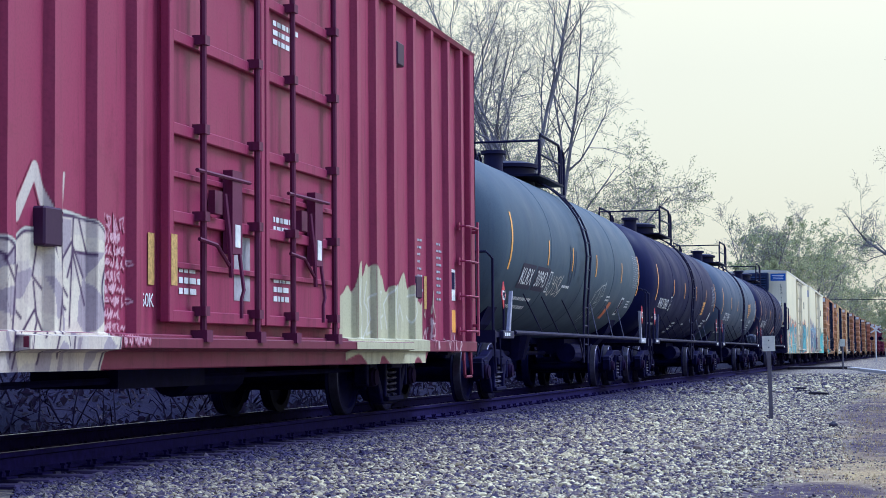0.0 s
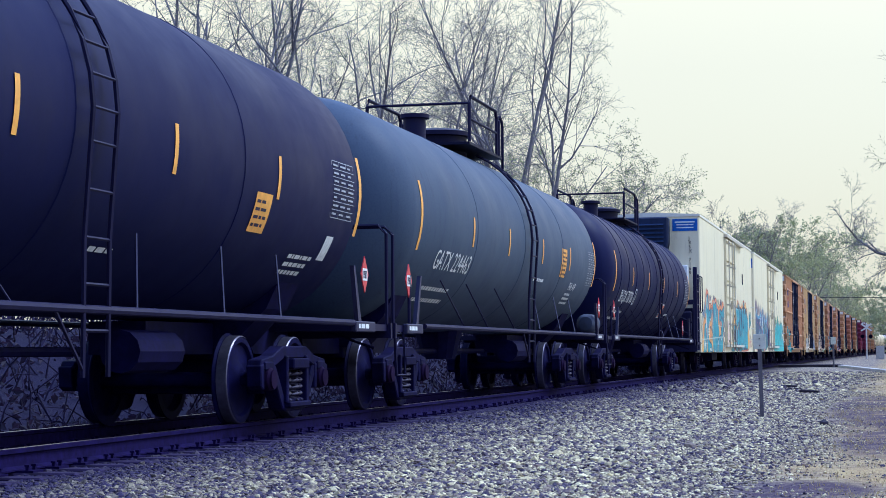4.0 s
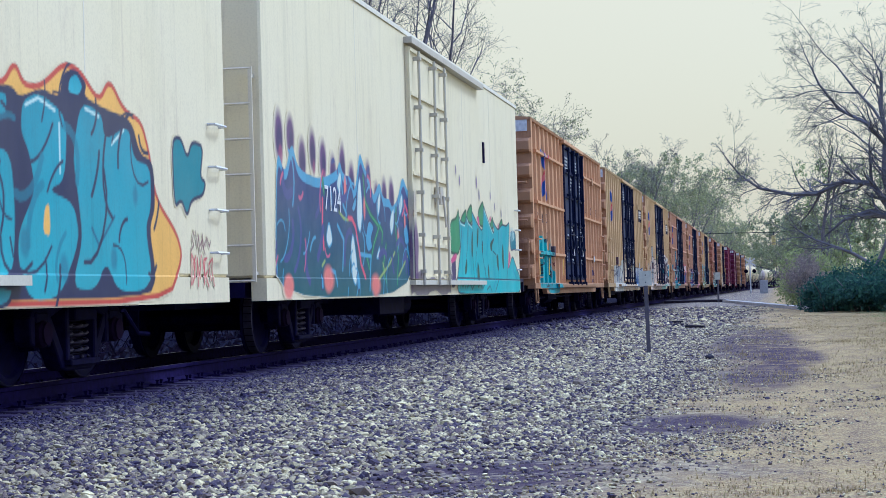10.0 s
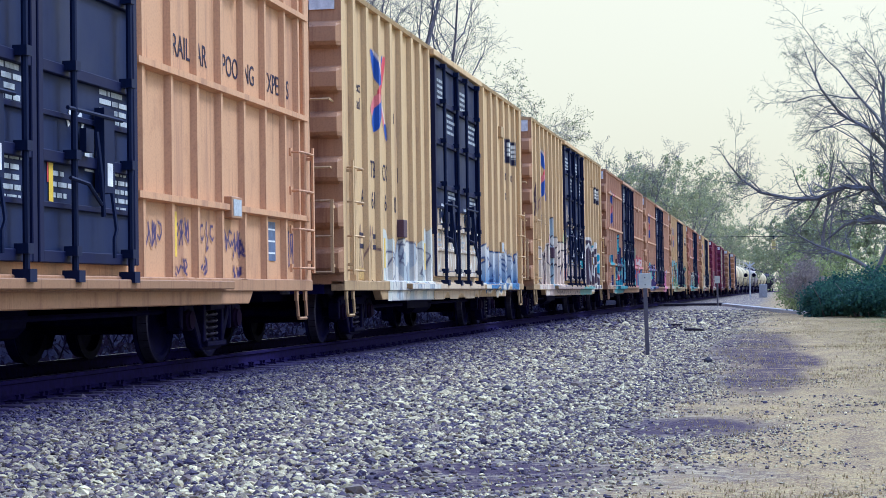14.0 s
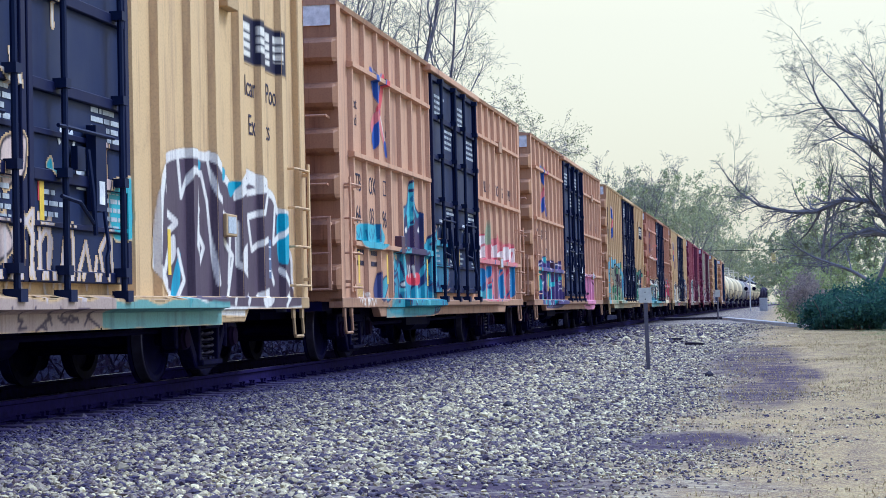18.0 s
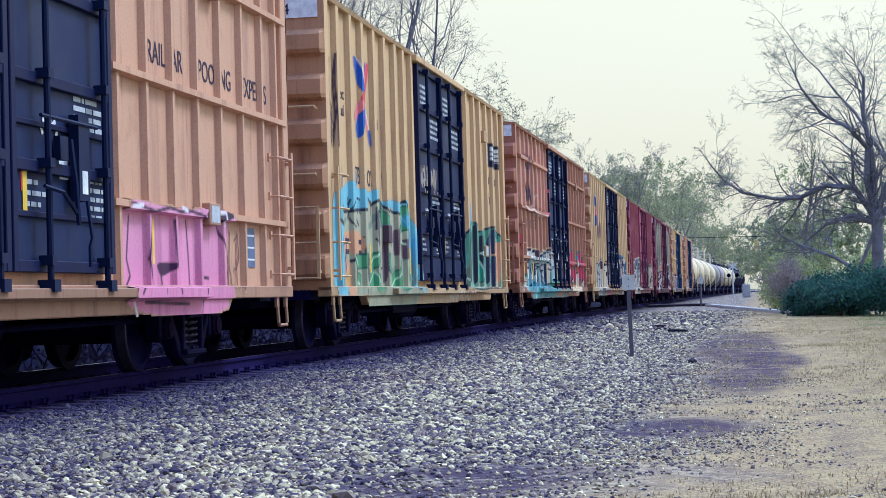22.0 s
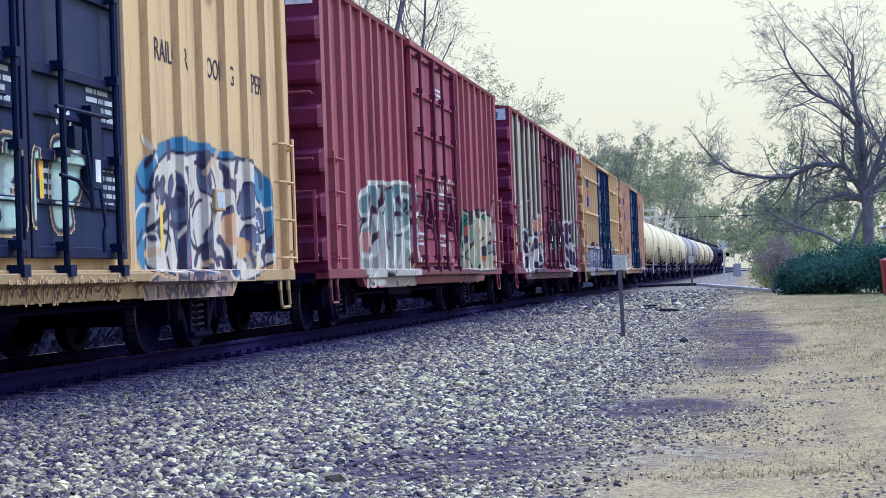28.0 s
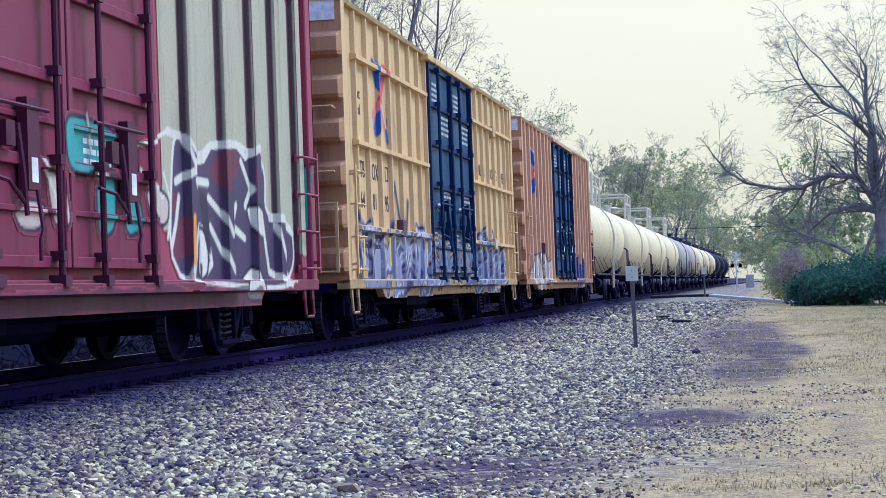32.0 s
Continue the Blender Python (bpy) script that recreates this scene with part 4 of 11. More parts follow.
class Wall:
    """A stretch of a car's side to be sprayed on: u along from the leading end, z up from the rail."""

    def __init__(self, u0, u1, z0, z1, res=0.0185):
        nu, nz = int((u1 - u0) / res) + 1, int((z1 - z0) / res) + 1
        self.U, self.Z = np.meshgrid(np.linspace(u0, u1, nu), np.linspace(z0, z1, nz))
        self.rgb, self.a, self.res = np.zeros((nz, nu, 3)), np.zeros((nz, nu)), res

    def soft(self, d):
        return np.clip(d / (0.8 * self.res) + 0.5, 0, 1)

    def put(self, mask, colour):
        m = np.clip(mask, 0, 1)
        c = np.asarray(colour)
        keep = self.a * (1 - m)
        tot = np.maximum(keep + m, 1e-6)
        self.rgb = (self.rgb * keep[..., None] + c * m[..., None]) / tot[..., None]
        self.a = np.clip(keep + m, 0, 1)
        return self

    def away(self, pts):
        """Distance to a line of points."""
        best = np.full_like(self.U, 1e3)
        for (a, b), (c, d) in zip(pts[:-1], pts[1:]):
            ex, ez = c - a, d - b
            t = np.clip(((self.U - a) * ex + (self.Z - b) * ez) / max(1e-9, ex * ex + ez * ez), 0, 1)
            best = np.minimum(best, np.hypot(self.U - a - t * ex, self.Z - b - t * ez))
        return best

    def stroke(self, pts, width, colour, strength=1.0):
        return self.put(strength * self.soft(width / 2 - self.away(pts)), colour)

    def shape(self, pts, colour, line=None, lw=0.04, low=None, top=None):
        """A closed flat shape with softened corners; low and top: colours that it fades to at its foot and head."""
        for k in range(2):
            pts = [(a[0] * q + b[0] * (1 - q), a[1] * q + b[1] * (1 - q)) for a, b in zip(pts, pts[1:] + pts[:1]) for q in (0.8, 0.2)]
        ring = pts + pts[:1]
        inside = np.zeros(self.U.shape, bool)
        for (a, b), (c, d) in zip(ring[:-1], ring[1:]):
            if b != d:
                inside ^= ((b > self.Z) != (d > self.Z)) & (self.U < (c - a) * (self.Z - b) / (d - b) + a)
        d = np.where(inside, 1, -1) * self.away(ring)
        if line is not None:
            self.put(self.soft(d + lw / 2), line)
        c = np.asarray(colour)
        if low is not None:
            zs = [p[1] for p in pts]
            t = np.clip((self.Z - min(zs)) / max(0.01, max(zs) - min(zs)), 0, 1)[..., None]
            c = low * (1 - t) + (colour if top is None else top) * t
            c = c * (1 + 0.06 * waves(self.U, self.Z, 3, 4)[..., None])
        return self.put(self.soft(d - lw / 2 if line is not None else d), c)

    def tangle(self, u0, u1, z0, z1, n, colour, width, seed, size=0.3, strength=1.0):
        """Curved strokes over what is already painted, as inner lines and shading."""
        rng = np.random.default_rng(seed)
        keep = self.a > 0.6
        for k in range(n):
            cu, cz, r, a = rng.uniform(u0, u1), rng.uniform(z0, z1), size * rng.uniform(0.35, 1.1), rng.uniform(0, 6.28)
            span, squash = rng.uniform(0.8, 2.4), rng.uniform(1.0, 1.7)
            pts = [(cu + r * math.cos(a + span * q / 6) * (1 + 0.08 * q), cz + squash * r * math.sin(a + span * q / 6)) for q in range(7)]
            self.put(strength * self.soft(width * rng.uniform(0.6, 1.25) / 2 - self.away(pts)) * keep, colour)
        return self

    def spray(self, u, z, ru, rz, colour, strength=0.9, rough=0.25, seed=1):
        d = 1 - np.hypot((self.U - u) / ru, (self.Z - z) / rz) + rough * waves(self.U, self.Z, seed, 5)
        return self.put(strength * np.clip(d * 2.2, 0, 1), colour)

    def patch(self, u0, u1, z0, z1, colour, ragged=0.15, seed=3, strength=1.0, drip=0.0):
        """A rolled or sprayed field with uneven top and bottom edges."""
        top = z1 + ragged * waves(self.U, self.U * 0, seed, 4.0) + drip * waves(self.U, self.U * 0, seed + 1, 14.0)
        bot = z0 + 0.5 * ragged * waves(self.U, self.U * 0, seed + 2, 5.0)
        d = np.minimum(np.minimum(self.U - u0, u1 - self.U), np.minimum(self.Z - bot, top - self.Z))
        return self.put(strength * self.soft(d), colour)

    def piece(self, u0, u1, zb, zt, n, seed, lo, hi, line, halo=None, hw=0.11, lw=0.045, weight=0.15, shine=None, spots=None, line2=None):
        """A run of fat letter-like shapes with outline, halo and shine."""
        rng = np.random.default_rng(seed)
        w = (u1 - u0) / n
        lw = 1.15 * max(lw, 0.034)
        line2 = line if line2 is None else line2
        shapes = []
        for i in range(n):
            h = (zt - zb) * rng.uniform(0.78, 1.0)
            lift = rng.uniform(0, (zt - zb) - h)
            shear, cx = rng.uniform(-0.18, 0.18), u0 + w * i
            best = np.full_like(self.U, 1e3)
            for k in range(3):
                line_ = STROKES[rng.integers(len(STROKES))]
                fx, fz = rng.uniform() < 0.5, rng.uniform() < 0.35
                pts = [(cx + w * (1.25 * (1 - p if fx else p) - 0.12 + rng.normal(0, 0.07)) + shear * q * h, zb + lift + h * max(0.0, min(1.12, (1 - q if fz else q) + rng.normal(0, 0.07)))) for p, q in line_]
                best = np.minimum(best, self.away(pts) - weight * rng.uniform(0.45, 0.95) + 0.05 * (self.Z - zb - 0.5 * h) / h)
            shapes.append(best + 0.02 * waves(self.U, self.Z, seed + i, 9))
        union = np.minimum.reduce(shapes)
        if halo is not None:
            self.put(self.soft(hw - union + 0.06 * waves(self.U, self.Z, seed + 40, 6)), halo)
        t = np.clip((self.Z - zb) / (zt - zb), 0, 1)[..., None]
        for k, d in enumerate(shapes):
            self.put(self.soft(lw - d), line)
            c = lo * (1 - t) + hi * t
            c = c * (1 + 0.10 * waves(self.U, self.Z, seed + 7 + k, 5)[..., None])
            self.put(self.soft(-d), c)
            if spots is not None:
                self.put(self.soft(-d - 0.05) * (waves(self.U, self.Z, seed + 60 + k, 8) > 0.45), spots)
            if line2 is not None:
                self.put(self.soft(0.018 - np.abs(d + 0.075)) * (waves(self.U, self.Z, seed + 90 + k, 3) > 0.4), line2)
            if shine is not None:
                self.put(self.soft(0.014 - np.abs(d + 0.042)) * (waves(self.U, self.Z, seed + 30 + k, 4) > -0.1), shine)
        return self

    def scrawl(self, u0, u1, z0, z1, colour, width, seed, n=14):
        """A quick looping hand."""
        rng = np.random.default_rng(seed)
        pts = [(u0 + (u1 - u0) * (i + rng.uniform(-0.6, 0.6)) / n, z0 + (z1 - z0) * (i % 2 if rng.uniform() < 0.7 else rng.uniform())) for i in range(n + 1)]
        fine = []
        for i in range(len(pts) - 1):
            for s in (0, 0.34, 0.67):
                fine.append((pts[i][0] + (pts[i + 1][0] - pts[i][0]) * s + 0.04 * math.sin(9 * s + i), pts[i][1] + (pts[i + 1][1] - pts[i][1]) * s))
        return self.stroke(fine + [pts[-1]], width, colour)

    def hand(self, u0, u1, z0, z1, n, colour, width, seed):
        """A row of quick hooked and zigzag marks."""
        rng = np.random.default_rng(seed)
        w = (u1 - u0) / n
        for i in range(n):
            for k in range(1 + (rng.uniform() < 0.5)):
                shape = STROKES[rng.integers(len(STROKES))]
                fx = rng.uniform() < 0.5
                self.stroke([(u0 + w * (i + 0.05 + 0.85 * (1 - p if fx else p) + rng.normal(0, 0.05)), z0 + (z1 - z0) * min(1.1, max(-0.1, q + rng.normal(0, 0.06)))) for p, q in shape], width, colour)
        return self

    def block(self, u0, u1, zb, zt, n, seed, fills, line, edge=None, ew=0.05, cell=0.22, cuts=3, lw=0.034, tall=1.6):
        """A run of fat upright shapes with rounded tops, filled with flat patches of several colours and cut by thin lines."""
        rng = np.random.default_rng(seed)
        U, Z = self.U + 0.13 * waves(self.U, self.Z, seed, 4), self.Z + 0.09 * waves(self.U, self.Z, seed + 1, 4)
        w = (u1 - u0) / n
        inside = np.full_like(U, -1e3)
        for i in range(n):
            c, half = u0 + w * (i + 0.5), w * rng.uniform(0.46, 0.56)
            top = zt - (zt - zb) * rng.uniform(0.0, 0.22)
            r = half * rng.uniform(0.5, 0.95)
            dx, dz = np.abs(U - c) - half + r, Z - top + r
            d = r - np.hypot(np.maximum(dx, 0), np.maximum(dz, 0))
            inside = np.maximum(inside, np.minimum(np.where((dx <= 0) & (dz <= 0), np.minimum(-dx, -dz) + r, d), self.Z - zb + 0.02))
        if edge is not None:
            self.put(self.soft(inside + ew), edge)
        # flat patches: the nearest of scattered centres
        cell, tall = cell * 1.25, 0.4 * tall
        count = max(4, int((u1 - u0) * (zt - zb) / (cell * cell * tall)))
        best, pick = np.full_like(U, 1e3), np.zeros(U.shape, int)
        order = rng.integers(0, len(fills), count)
        for k in range(count):
            d = np.hypot(U - rng.uniform(u0, u1), (Z - rng.uniform(zb, zt)) / tall)
            nearer = d < best
            best, pick = np.where(nearer, d, best), np.where(nearer, order[k], pick)
        keep = self.soft(inside)
        for k, c in enumerate(fills):
            self.put(keep * (pick == k), c)
        # outline and inner cuts
        self.put(self.soft(lw / 2 - np.abs(inside)), line)
        for i in range(n):
            for k in range(cuts):
                shape = STROKES[rng.integers(len(STROKES))]
                a, h = u0 + w * (i + rng.uniform(-0.1, 0.5)), zb + (zt - zb) * rng.uniform(0.0, 0.6)
                pts = [(a + 0.7 * w * p, h + 0.45 * (zt - zb) * q) for p, q in shape[:3]]
                self.put(self.soft(lw / 2 - self.away(pts)) * keep, line)
            x = u0 + w * (i + 1)
            if i < n - 1:
                self.put(self.soft(lw / 2 - self.away([(x - 0.05, zb + 0.1), (x + rng.uniform(-0.1, 0.1), (zb + zt) / 2), (x, zt - 0.25)])) * keep, line)
        return self

    def drips(self, u0, u1, z, length, colour, n, seed, width=0.035):
        rng = np.random.default_rng(seed)
        for k in range(n):
            u = rng.uniform(u0, u1)
            self.stroke([(u, z + rng.uniform(-0.1, 0.1)), (u, z - length * rng.uniform(0.3, 1.0))], width * rng.uniform(0.6, 1.2), colour, 0.9)
        return self

    def emblem(self, u, z):
        """Two crossed ribbons in red and blue with pale edges."""
        red, blue, pink, pale = lin(206, 60, 78), lin(46, 84, 176), lin(216, 120, 124), lin(222, 206, 192)
        arms = (
            (blue, ((-0.58, 0.66), (-0.34, 0.66), (0.06, 0.10), (-0.20, 0.04))), (pale, ((-0.36, 0.66), (-0.30, 0.66), (0.08, 0.12), (0.02, 0.10))),
            (red, ((0.36, 0.66), (0.58, 0.66), (0.22, 0.04), (-0.02, 0.10))), (blue, ((0.28, 0.66), (0.38, 0.66), (0.06, 0.16), (0.0, 0.08))),
            (red, ((-0.26, 0.16), (0.24, 0.16), (0.20, -0.14), (-0.30, -0.16))), (blue, ((-0.10, 0.06), (0.20, 0.10), (0.02, -0.20), (-0.20, -0.24))),
            (pink, ((-0.24, 0.04), (-0.06, -0.04), (-0.46, -0.36), (-0.56, -0.22))), (blue, ((-0.22, -0.10), (0.02, -0.14), (-0.34, -0.64), (-0.50, -0.40))),
            (pink, ((0.02, -0.06), (0.20, 0.0), (0.52, -0.44), (0.40, -0.48))), (pale, ((0.16, -0.02), (0.22, 0.0), (0.56, -0.46), (0.50, -0.46))), (blue, ((0.36, -0.40), (0.54, -0.36), (0.56, -0.66), (0.46, -0.60))),
        )
        for colour, pts in arms:
            self.shape([(u + a, z + b) for a, b in pts], colour)
        return self

    def onto(self, car, surf, mat, half, colour, name="painted_letters", label="", wrap=None):
        """The sprayed part of the sheet as a mesh that follows the car's side."""
        every = self.a > 0.02
        cols = np.flatnonzero(every.any(0))
        ob = None
        for run in np.split(cols, np.flatnonzero(np.diff(cols) > 0.3 / self.res) + 1):
            use = np.zeros_like(every)
            use[:, run[0]:run[-1] + 1] = every[:, run[0]:run[-1] + 1]
            ob = self.lay(use, car, surf, mat, half, colour, name, label, wrap)
        return ob

    def lay(self, use, car, surf, mat, half, colour, name, label, wrap):
        nz, nu = use.shape
        quad = use[:-1, :-1] | use[1:, :-1] | use[:-1, 1:] | use[1:, 1:]
        idx = np.arange(nz * nu).reshape(nz, nu)
        f = np.stack((idx[:-1, :-1], idx[:-1, 1:], idx[1:, 1:], idx[1:, :-1]), -1)[quad]
        used, inv = np.unique(f, return_inverse=True)
        f = inv.reshape(-1, 4)
        U = self.U if wrap is None else np.interp(self.U, *wrap)
        X = surf(U, self.Z) + 0.005
        co = np.stack((X, U - half, self.Z), -1).reshape(-1, 3)[used]
        rgba = np.concatenate((self.rgb, self.a[..., None]), -1).reshape(-1, 4)[used]
        me = bpy.data.meshes.new(name)
        me.vertices.add(len(co))
        me.vertices.foreach_set("co", co.reshape(-1))
        me.loops.add(f.size)
        me.loops.foreach_set("vertex_index", f.reshape(-1).astype(np.int32))
        me.polygons.add(len(f))
        me.polygons.foreach_set("loop_start", np.arange(0, f.size, 4, dtype=np.int32))
        me.update(calc_edges=True)
        me.shade_flat()
        me.color_attributes.new("tag", "FLOAT_COLOR", "POINT").data.foreach_set("color", np.ascontiguousarray(rgba, dtype=np.float32).reshape(-1))
        me.materials.append(mat)
        return part(name, me, car, label, colour)


def box_surface(style):
    """How far out the side of a box car stands at u, z."""
    w, d = POST[style]

    def surf(U, Z):
        out = np.full_like(U, 0.0)
        for c in RIBS[style]:
            a = np.abs(U - c)
            out = np.maximum(out, np.clip((w + 0.035 - a) / 0.035, 0, 1) * d)
        if style == "belt":
            on = ((U > 0.9) & (U < 6.85)) | ((U > 11.8) & (U < 18.2))
            for z in (1.67, 2.93, 4.20):
                out = np.maximum(out, np.where(on & (np.abs(Z - z) < 0.05), 0.10, 0.0))
        out = SHEET + out
        out = np.where((U < 0.26) | (U > LEN - 0.26), np.maximum(out, 1.585), out)
        # door leaves
        v = np.where(U < 9.34, U - 6.97, U - 9.36)
        door = (U > 6.97) & (U < 11.71) & (Z > 1.0) & (Z < 4.8)
        face = np.full_like(U, 1.56)
        for z in (0.0, 0.82, 1.55, 2.32, 3.02, 3.70):
            face = np.where((Z - 1.0 > z) & (Z - 1.0 < z + 0.1), 1.61, face)
        for z in (0.45, 1.2):
            face = np.where((Z - 1.0 > z) & (Z - 1.0 < z + 0.05), 1.59, face)
        face = np.where((v < 0.10) | (v > 2.25), 1.615, face)
        out = np.where(door, face, out)
        # sill and door track
        out = np.where(Z < 0.90, 1.60, out)
        out = np.where(Z < 0.76, 1.57, out)
        out = np.where((U > 4.3) & (U < 14.5) & (Z > 0.775) & (Z < 0.875), 1.70, out)
        return out
    return surf


def wrap_round(style):
    """Paint lies along the bent sheet: from post to post it follows the length of the surface. Painted place, place along the car."""
    u = np.arange(0, LEN, 0.004)
    w, d = POST[style]
    x = np.zeros_like(u)
    for c in RIBS[style]:
        x = np.maximum(x, np.clip((w + 0.035 - np.abs(u - c)) / 0.035, 0, 1) * d)
    run = np.concatenate(([0.0], np.cumsum(np.hypot(np.diff(u), np.diff(x)))))
    knots = [0.0] + list(RIBS[style]) + [u[-1]]
    return np.interp(run, np.interp(knots, u, run), knots), u


def on_box(car, wall, style, paint, label="sprayed paint letters"):
    return wall.onto(car, box_surface(style), TAGGED, LEN / 2, paint, "painted_letters", label, wrap_round(style))


def sill_mask(wall):
    """Keeps paint off where the side ends above the trucks."""
    gone = (wall.Z < 0.765) & ((wall.U < 2.6) | (wall.U > 15.5))
    wall.a = np.where(gone, 0, wall.a)
    return wall


def tank_surface(U, Z):
    return np.sqrt(np.maximum(0.02, 1.502 ** 2 - (Z - 2.56) ** 2))


def bend_to_tank(ob):
    """Lays flat lettering on the round shell."""
    me = ob.data = ob.data.copy()
    off = ob.location
    for v in me.vertices:
        z = v.co.z + off.z
        v.co.x = math.sqrt(max(0.02, 1.512 ** 2 - (z - 2.56) ** 2)) + 0.4 * v.co.x - off.x
    return ob


def tank_text(car, text, u, z, size, mat=None, wide=1.0, spacing=1.05):
    """Words of lettering on the round shell, each a part of its own."""
    for word in text.split():
        ob = write_on(car, word, u, z, size, mat, x=0.0, wide=wide, spacing=spacing)
        u += max(v.co.y for v in ob.data.vertices) + 0.30 * size
        bend_to_tank(ob)
    return u


def boxed_letter(car, u, z, w=0.24, h=0.36):
    """A small ruled box with a letter in it, laid on the shell."""
    for k, (a, b, c, d) in enumerate(((0, w, 0, 0.025), (0, w, h - 0.025, h), (0, 0.025, 0.025, h - 0.025), (w - 0.025, w, 0.025, h - 0.025))):
        tank_patch(car, u + a, u + b, z + c, z + d, STENCIL, "plate_mark", "", 0.008)
    tank_text(car, "C", u + 0.06, z + 0.05, 0.18)


def tank_patch(car, u0, u1, z0, z1, mat, name, label="", lift=0.006):
    rows = [[(math.sqrt((1.50 + lift) ** 2 - (z - 2.56) ** 2), u, z) for u in (u0, u1)] for z in np.linspace(z0, z1, 7)]
    return part(name, (Geo().sheet(rows), mat, "all"), car, label)


def bars(car, u, z, width, rows, mat=None, x=1.52, height=0.05, gap=0.09, seed=1, tank=False, name="small_stencil", longest=0.16):
    """Lines of writing too small to read, as short strokes."""
    rng = np.random.default_rng(seed)
    g = Geo()
    for r in range(rows):
        zz, y = z - r * gap, u
        while y < u + width * rng.uniform(0.7, 1.0):
            w = rng.uniform(0.05, longest)
            if tank:
                xs = [math.sqrt(1.508 ** 2 - (q - 2.56) ** 2) for q in (zz, zz + height)]
                k = len(g.v)
                g.v += [(xs[0], y, zz), (xs[0], y + w, zz), (xs[1], y + w, zz + height), (xs[1], y, zz + height)]
                g.f.append((k, k + 1, k + 2, k + 3))
            else:
                g.box(x, x + 0.002, y, y + w, zz, zz + height)
            y += w + 0.03
    ob = part(name, (g, mat or STENCIL), car)
    ob["kind"] = "stuff"
    return ob


def chart(car, u, z, w, h, tank=True):
    """A ruled qualification table on the shell."""
    g = Geo()
    lift = 0.008
    def cell(u0, u1, z0, z1):
        rows = [[(math.sqrt((1.50 + lift) ** 2 - (q - 2.56) ** 2), p, q) for p in (u0, u1)] for q in (z0, z1)]
        g.sheet(rows)
    for k in range(8):
        cell(u, u + w, z + h * k / 7 - 0.004, z + h * k / 7 + 0.004)
    for k in range(4):
        cell(u + w * k / 3 - 0.004, u + w * k / 3 + 0.004, z, z + h)
    rng = np.random.default_rng(int(u * 10 + 100))
    for k in range(7):
        for j in range(3):
            a = u + w * (j + 0.12) / 3
            cell(a, a + w / 3 * rng.uniform(0.4, 0.75), z + h * (k + 0.38) / 7, z + h * (k + 0.62) / 7)
    ob = part("data_table", (g, DULLSTENCIL), car, "white ruled data table")
    return ob


def placard(car, x, u, z, size=0.30):
    """A red and white diamond placard with its number."""
    p = part("placard", (Geo().slab([(0, -size * 0.7), (size * 0.5, 0), (0, size * 0.7), (-size * 0.5, 0)], 0, 0.012, "x"), REDPANEL), car, "red diamond placard with white band", at=pose(x, u, z))
    part("band", (Geo().box(0.012, 0.015, -size * 0.32, size * 0.32, -0.07, 0.07), WHITEBOARD), p)
    t = part("lettering", letters("1987", 0.13, BLACKSTENCIL, 1.0, 0.6), p)
    t.matrix_basis = pose(0.017, -0.09, -0.045)
    return p


# ---- the train, in running order ----
SPEED = 10.12
ORANGE, TAN, SALMON = (0.55, 0.315, 0.18), (0.64, 0.435, 0.20), (0.60, 0.335, 0.165)
RUSSET_BOX, AMBER_BOX = (0.41, 0.20, 0.11), (0.60, 0.395, 0.18)
# orange end walls face away from the sun: shade put into the colour
ORANGE_END_SHADED = (0.44, 0.24, 0.115)
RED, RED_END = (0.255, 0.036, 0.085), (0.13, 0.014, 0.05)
DOOR = (0.013, 0.021, 0.066)

red_1 = boxcar(7.2, "red", RED, (0.24, 0.028, 0.08), RED_END, "weathered dark red box car with white tags along its sill")
grey_1 = tank_car(35.5, (0.074, 0.098, 0.124), "grey-blue tank car with white scrawled tags", climb=-0.32)
black_1 = tank_car(53.3, (0.006, 0.0072, 0.046), "black tank car with yellow reflector strips", half=7.5)
grey_2 = tank_car(70.8, (0.066, 0.085, 0.125), "dark grey tank car with a yellow notice")
black_2 = tank_car(88.45, (0.006, 0.0072, 0.046), "black tank car with ring-stiffened shell", True, half=7.68)
white_1 = reefer(98.9, "white insulated car with orange and turquoise painted letters")
white_2 = reefer(122.15, "white insulated car with purple and turquoise painted letters")
box_a = boxcar(146.4, "belt", SALMON, DOOR, ORANGE_END_SHADED, "orange box car with black doors and a turquoise tag")
box_b = boxcar(166.5, "rib", TAN, DOOR, ORANGE_END_SHADED, "tan box car with black doors and a grey-white tag")
box_c = boxcar(186.7, "rib", TAN, DOOR, ORANGE_END_SHADED, "tan box car with black doors and a white tag")
# box_d's end wall carries more shade in its colour
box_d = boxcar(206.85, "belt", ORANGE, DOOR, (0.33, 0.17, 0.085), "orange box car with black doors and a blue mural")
box_e = boxcar(227.2, "belt", ORANGE, DOOR, ORANGE_END_SHADED, "orange box car with black doors and purple letters")
box_f = boxcar(247.65, "rib", AMBER_BOX, DOOR, ORANGE_END_SHADED, "orange box car with black doors and a green-blue tag")
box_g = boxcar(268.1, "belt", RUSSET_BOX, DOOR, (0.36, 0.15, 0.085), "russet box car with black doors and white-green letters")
box_h = boxcar(288.5, "rib", TAN, DOOR, ORANGE_END_SHADED, "tan box car with black doors and blue-white letters")
box_i = boxcar(308.75, "red", (0.29, 0.072, 0.090), (0.27, 0.045, 0.09), RED_END, "red box car with grey-green painted letters")
box_j = boxcar(329.6, "wide", (0.27, 0.05, 0.09), (0.17, 0.026, 0.062), RED_END, "maroon box car overpainted with pale grey patches")
box_k = boxcar(349.8, "belt", TAN, (0.022, 0.060, 0.135), ORANGE_END_SHADED, "tan box car with dark blue doors and a grey-violet tag")
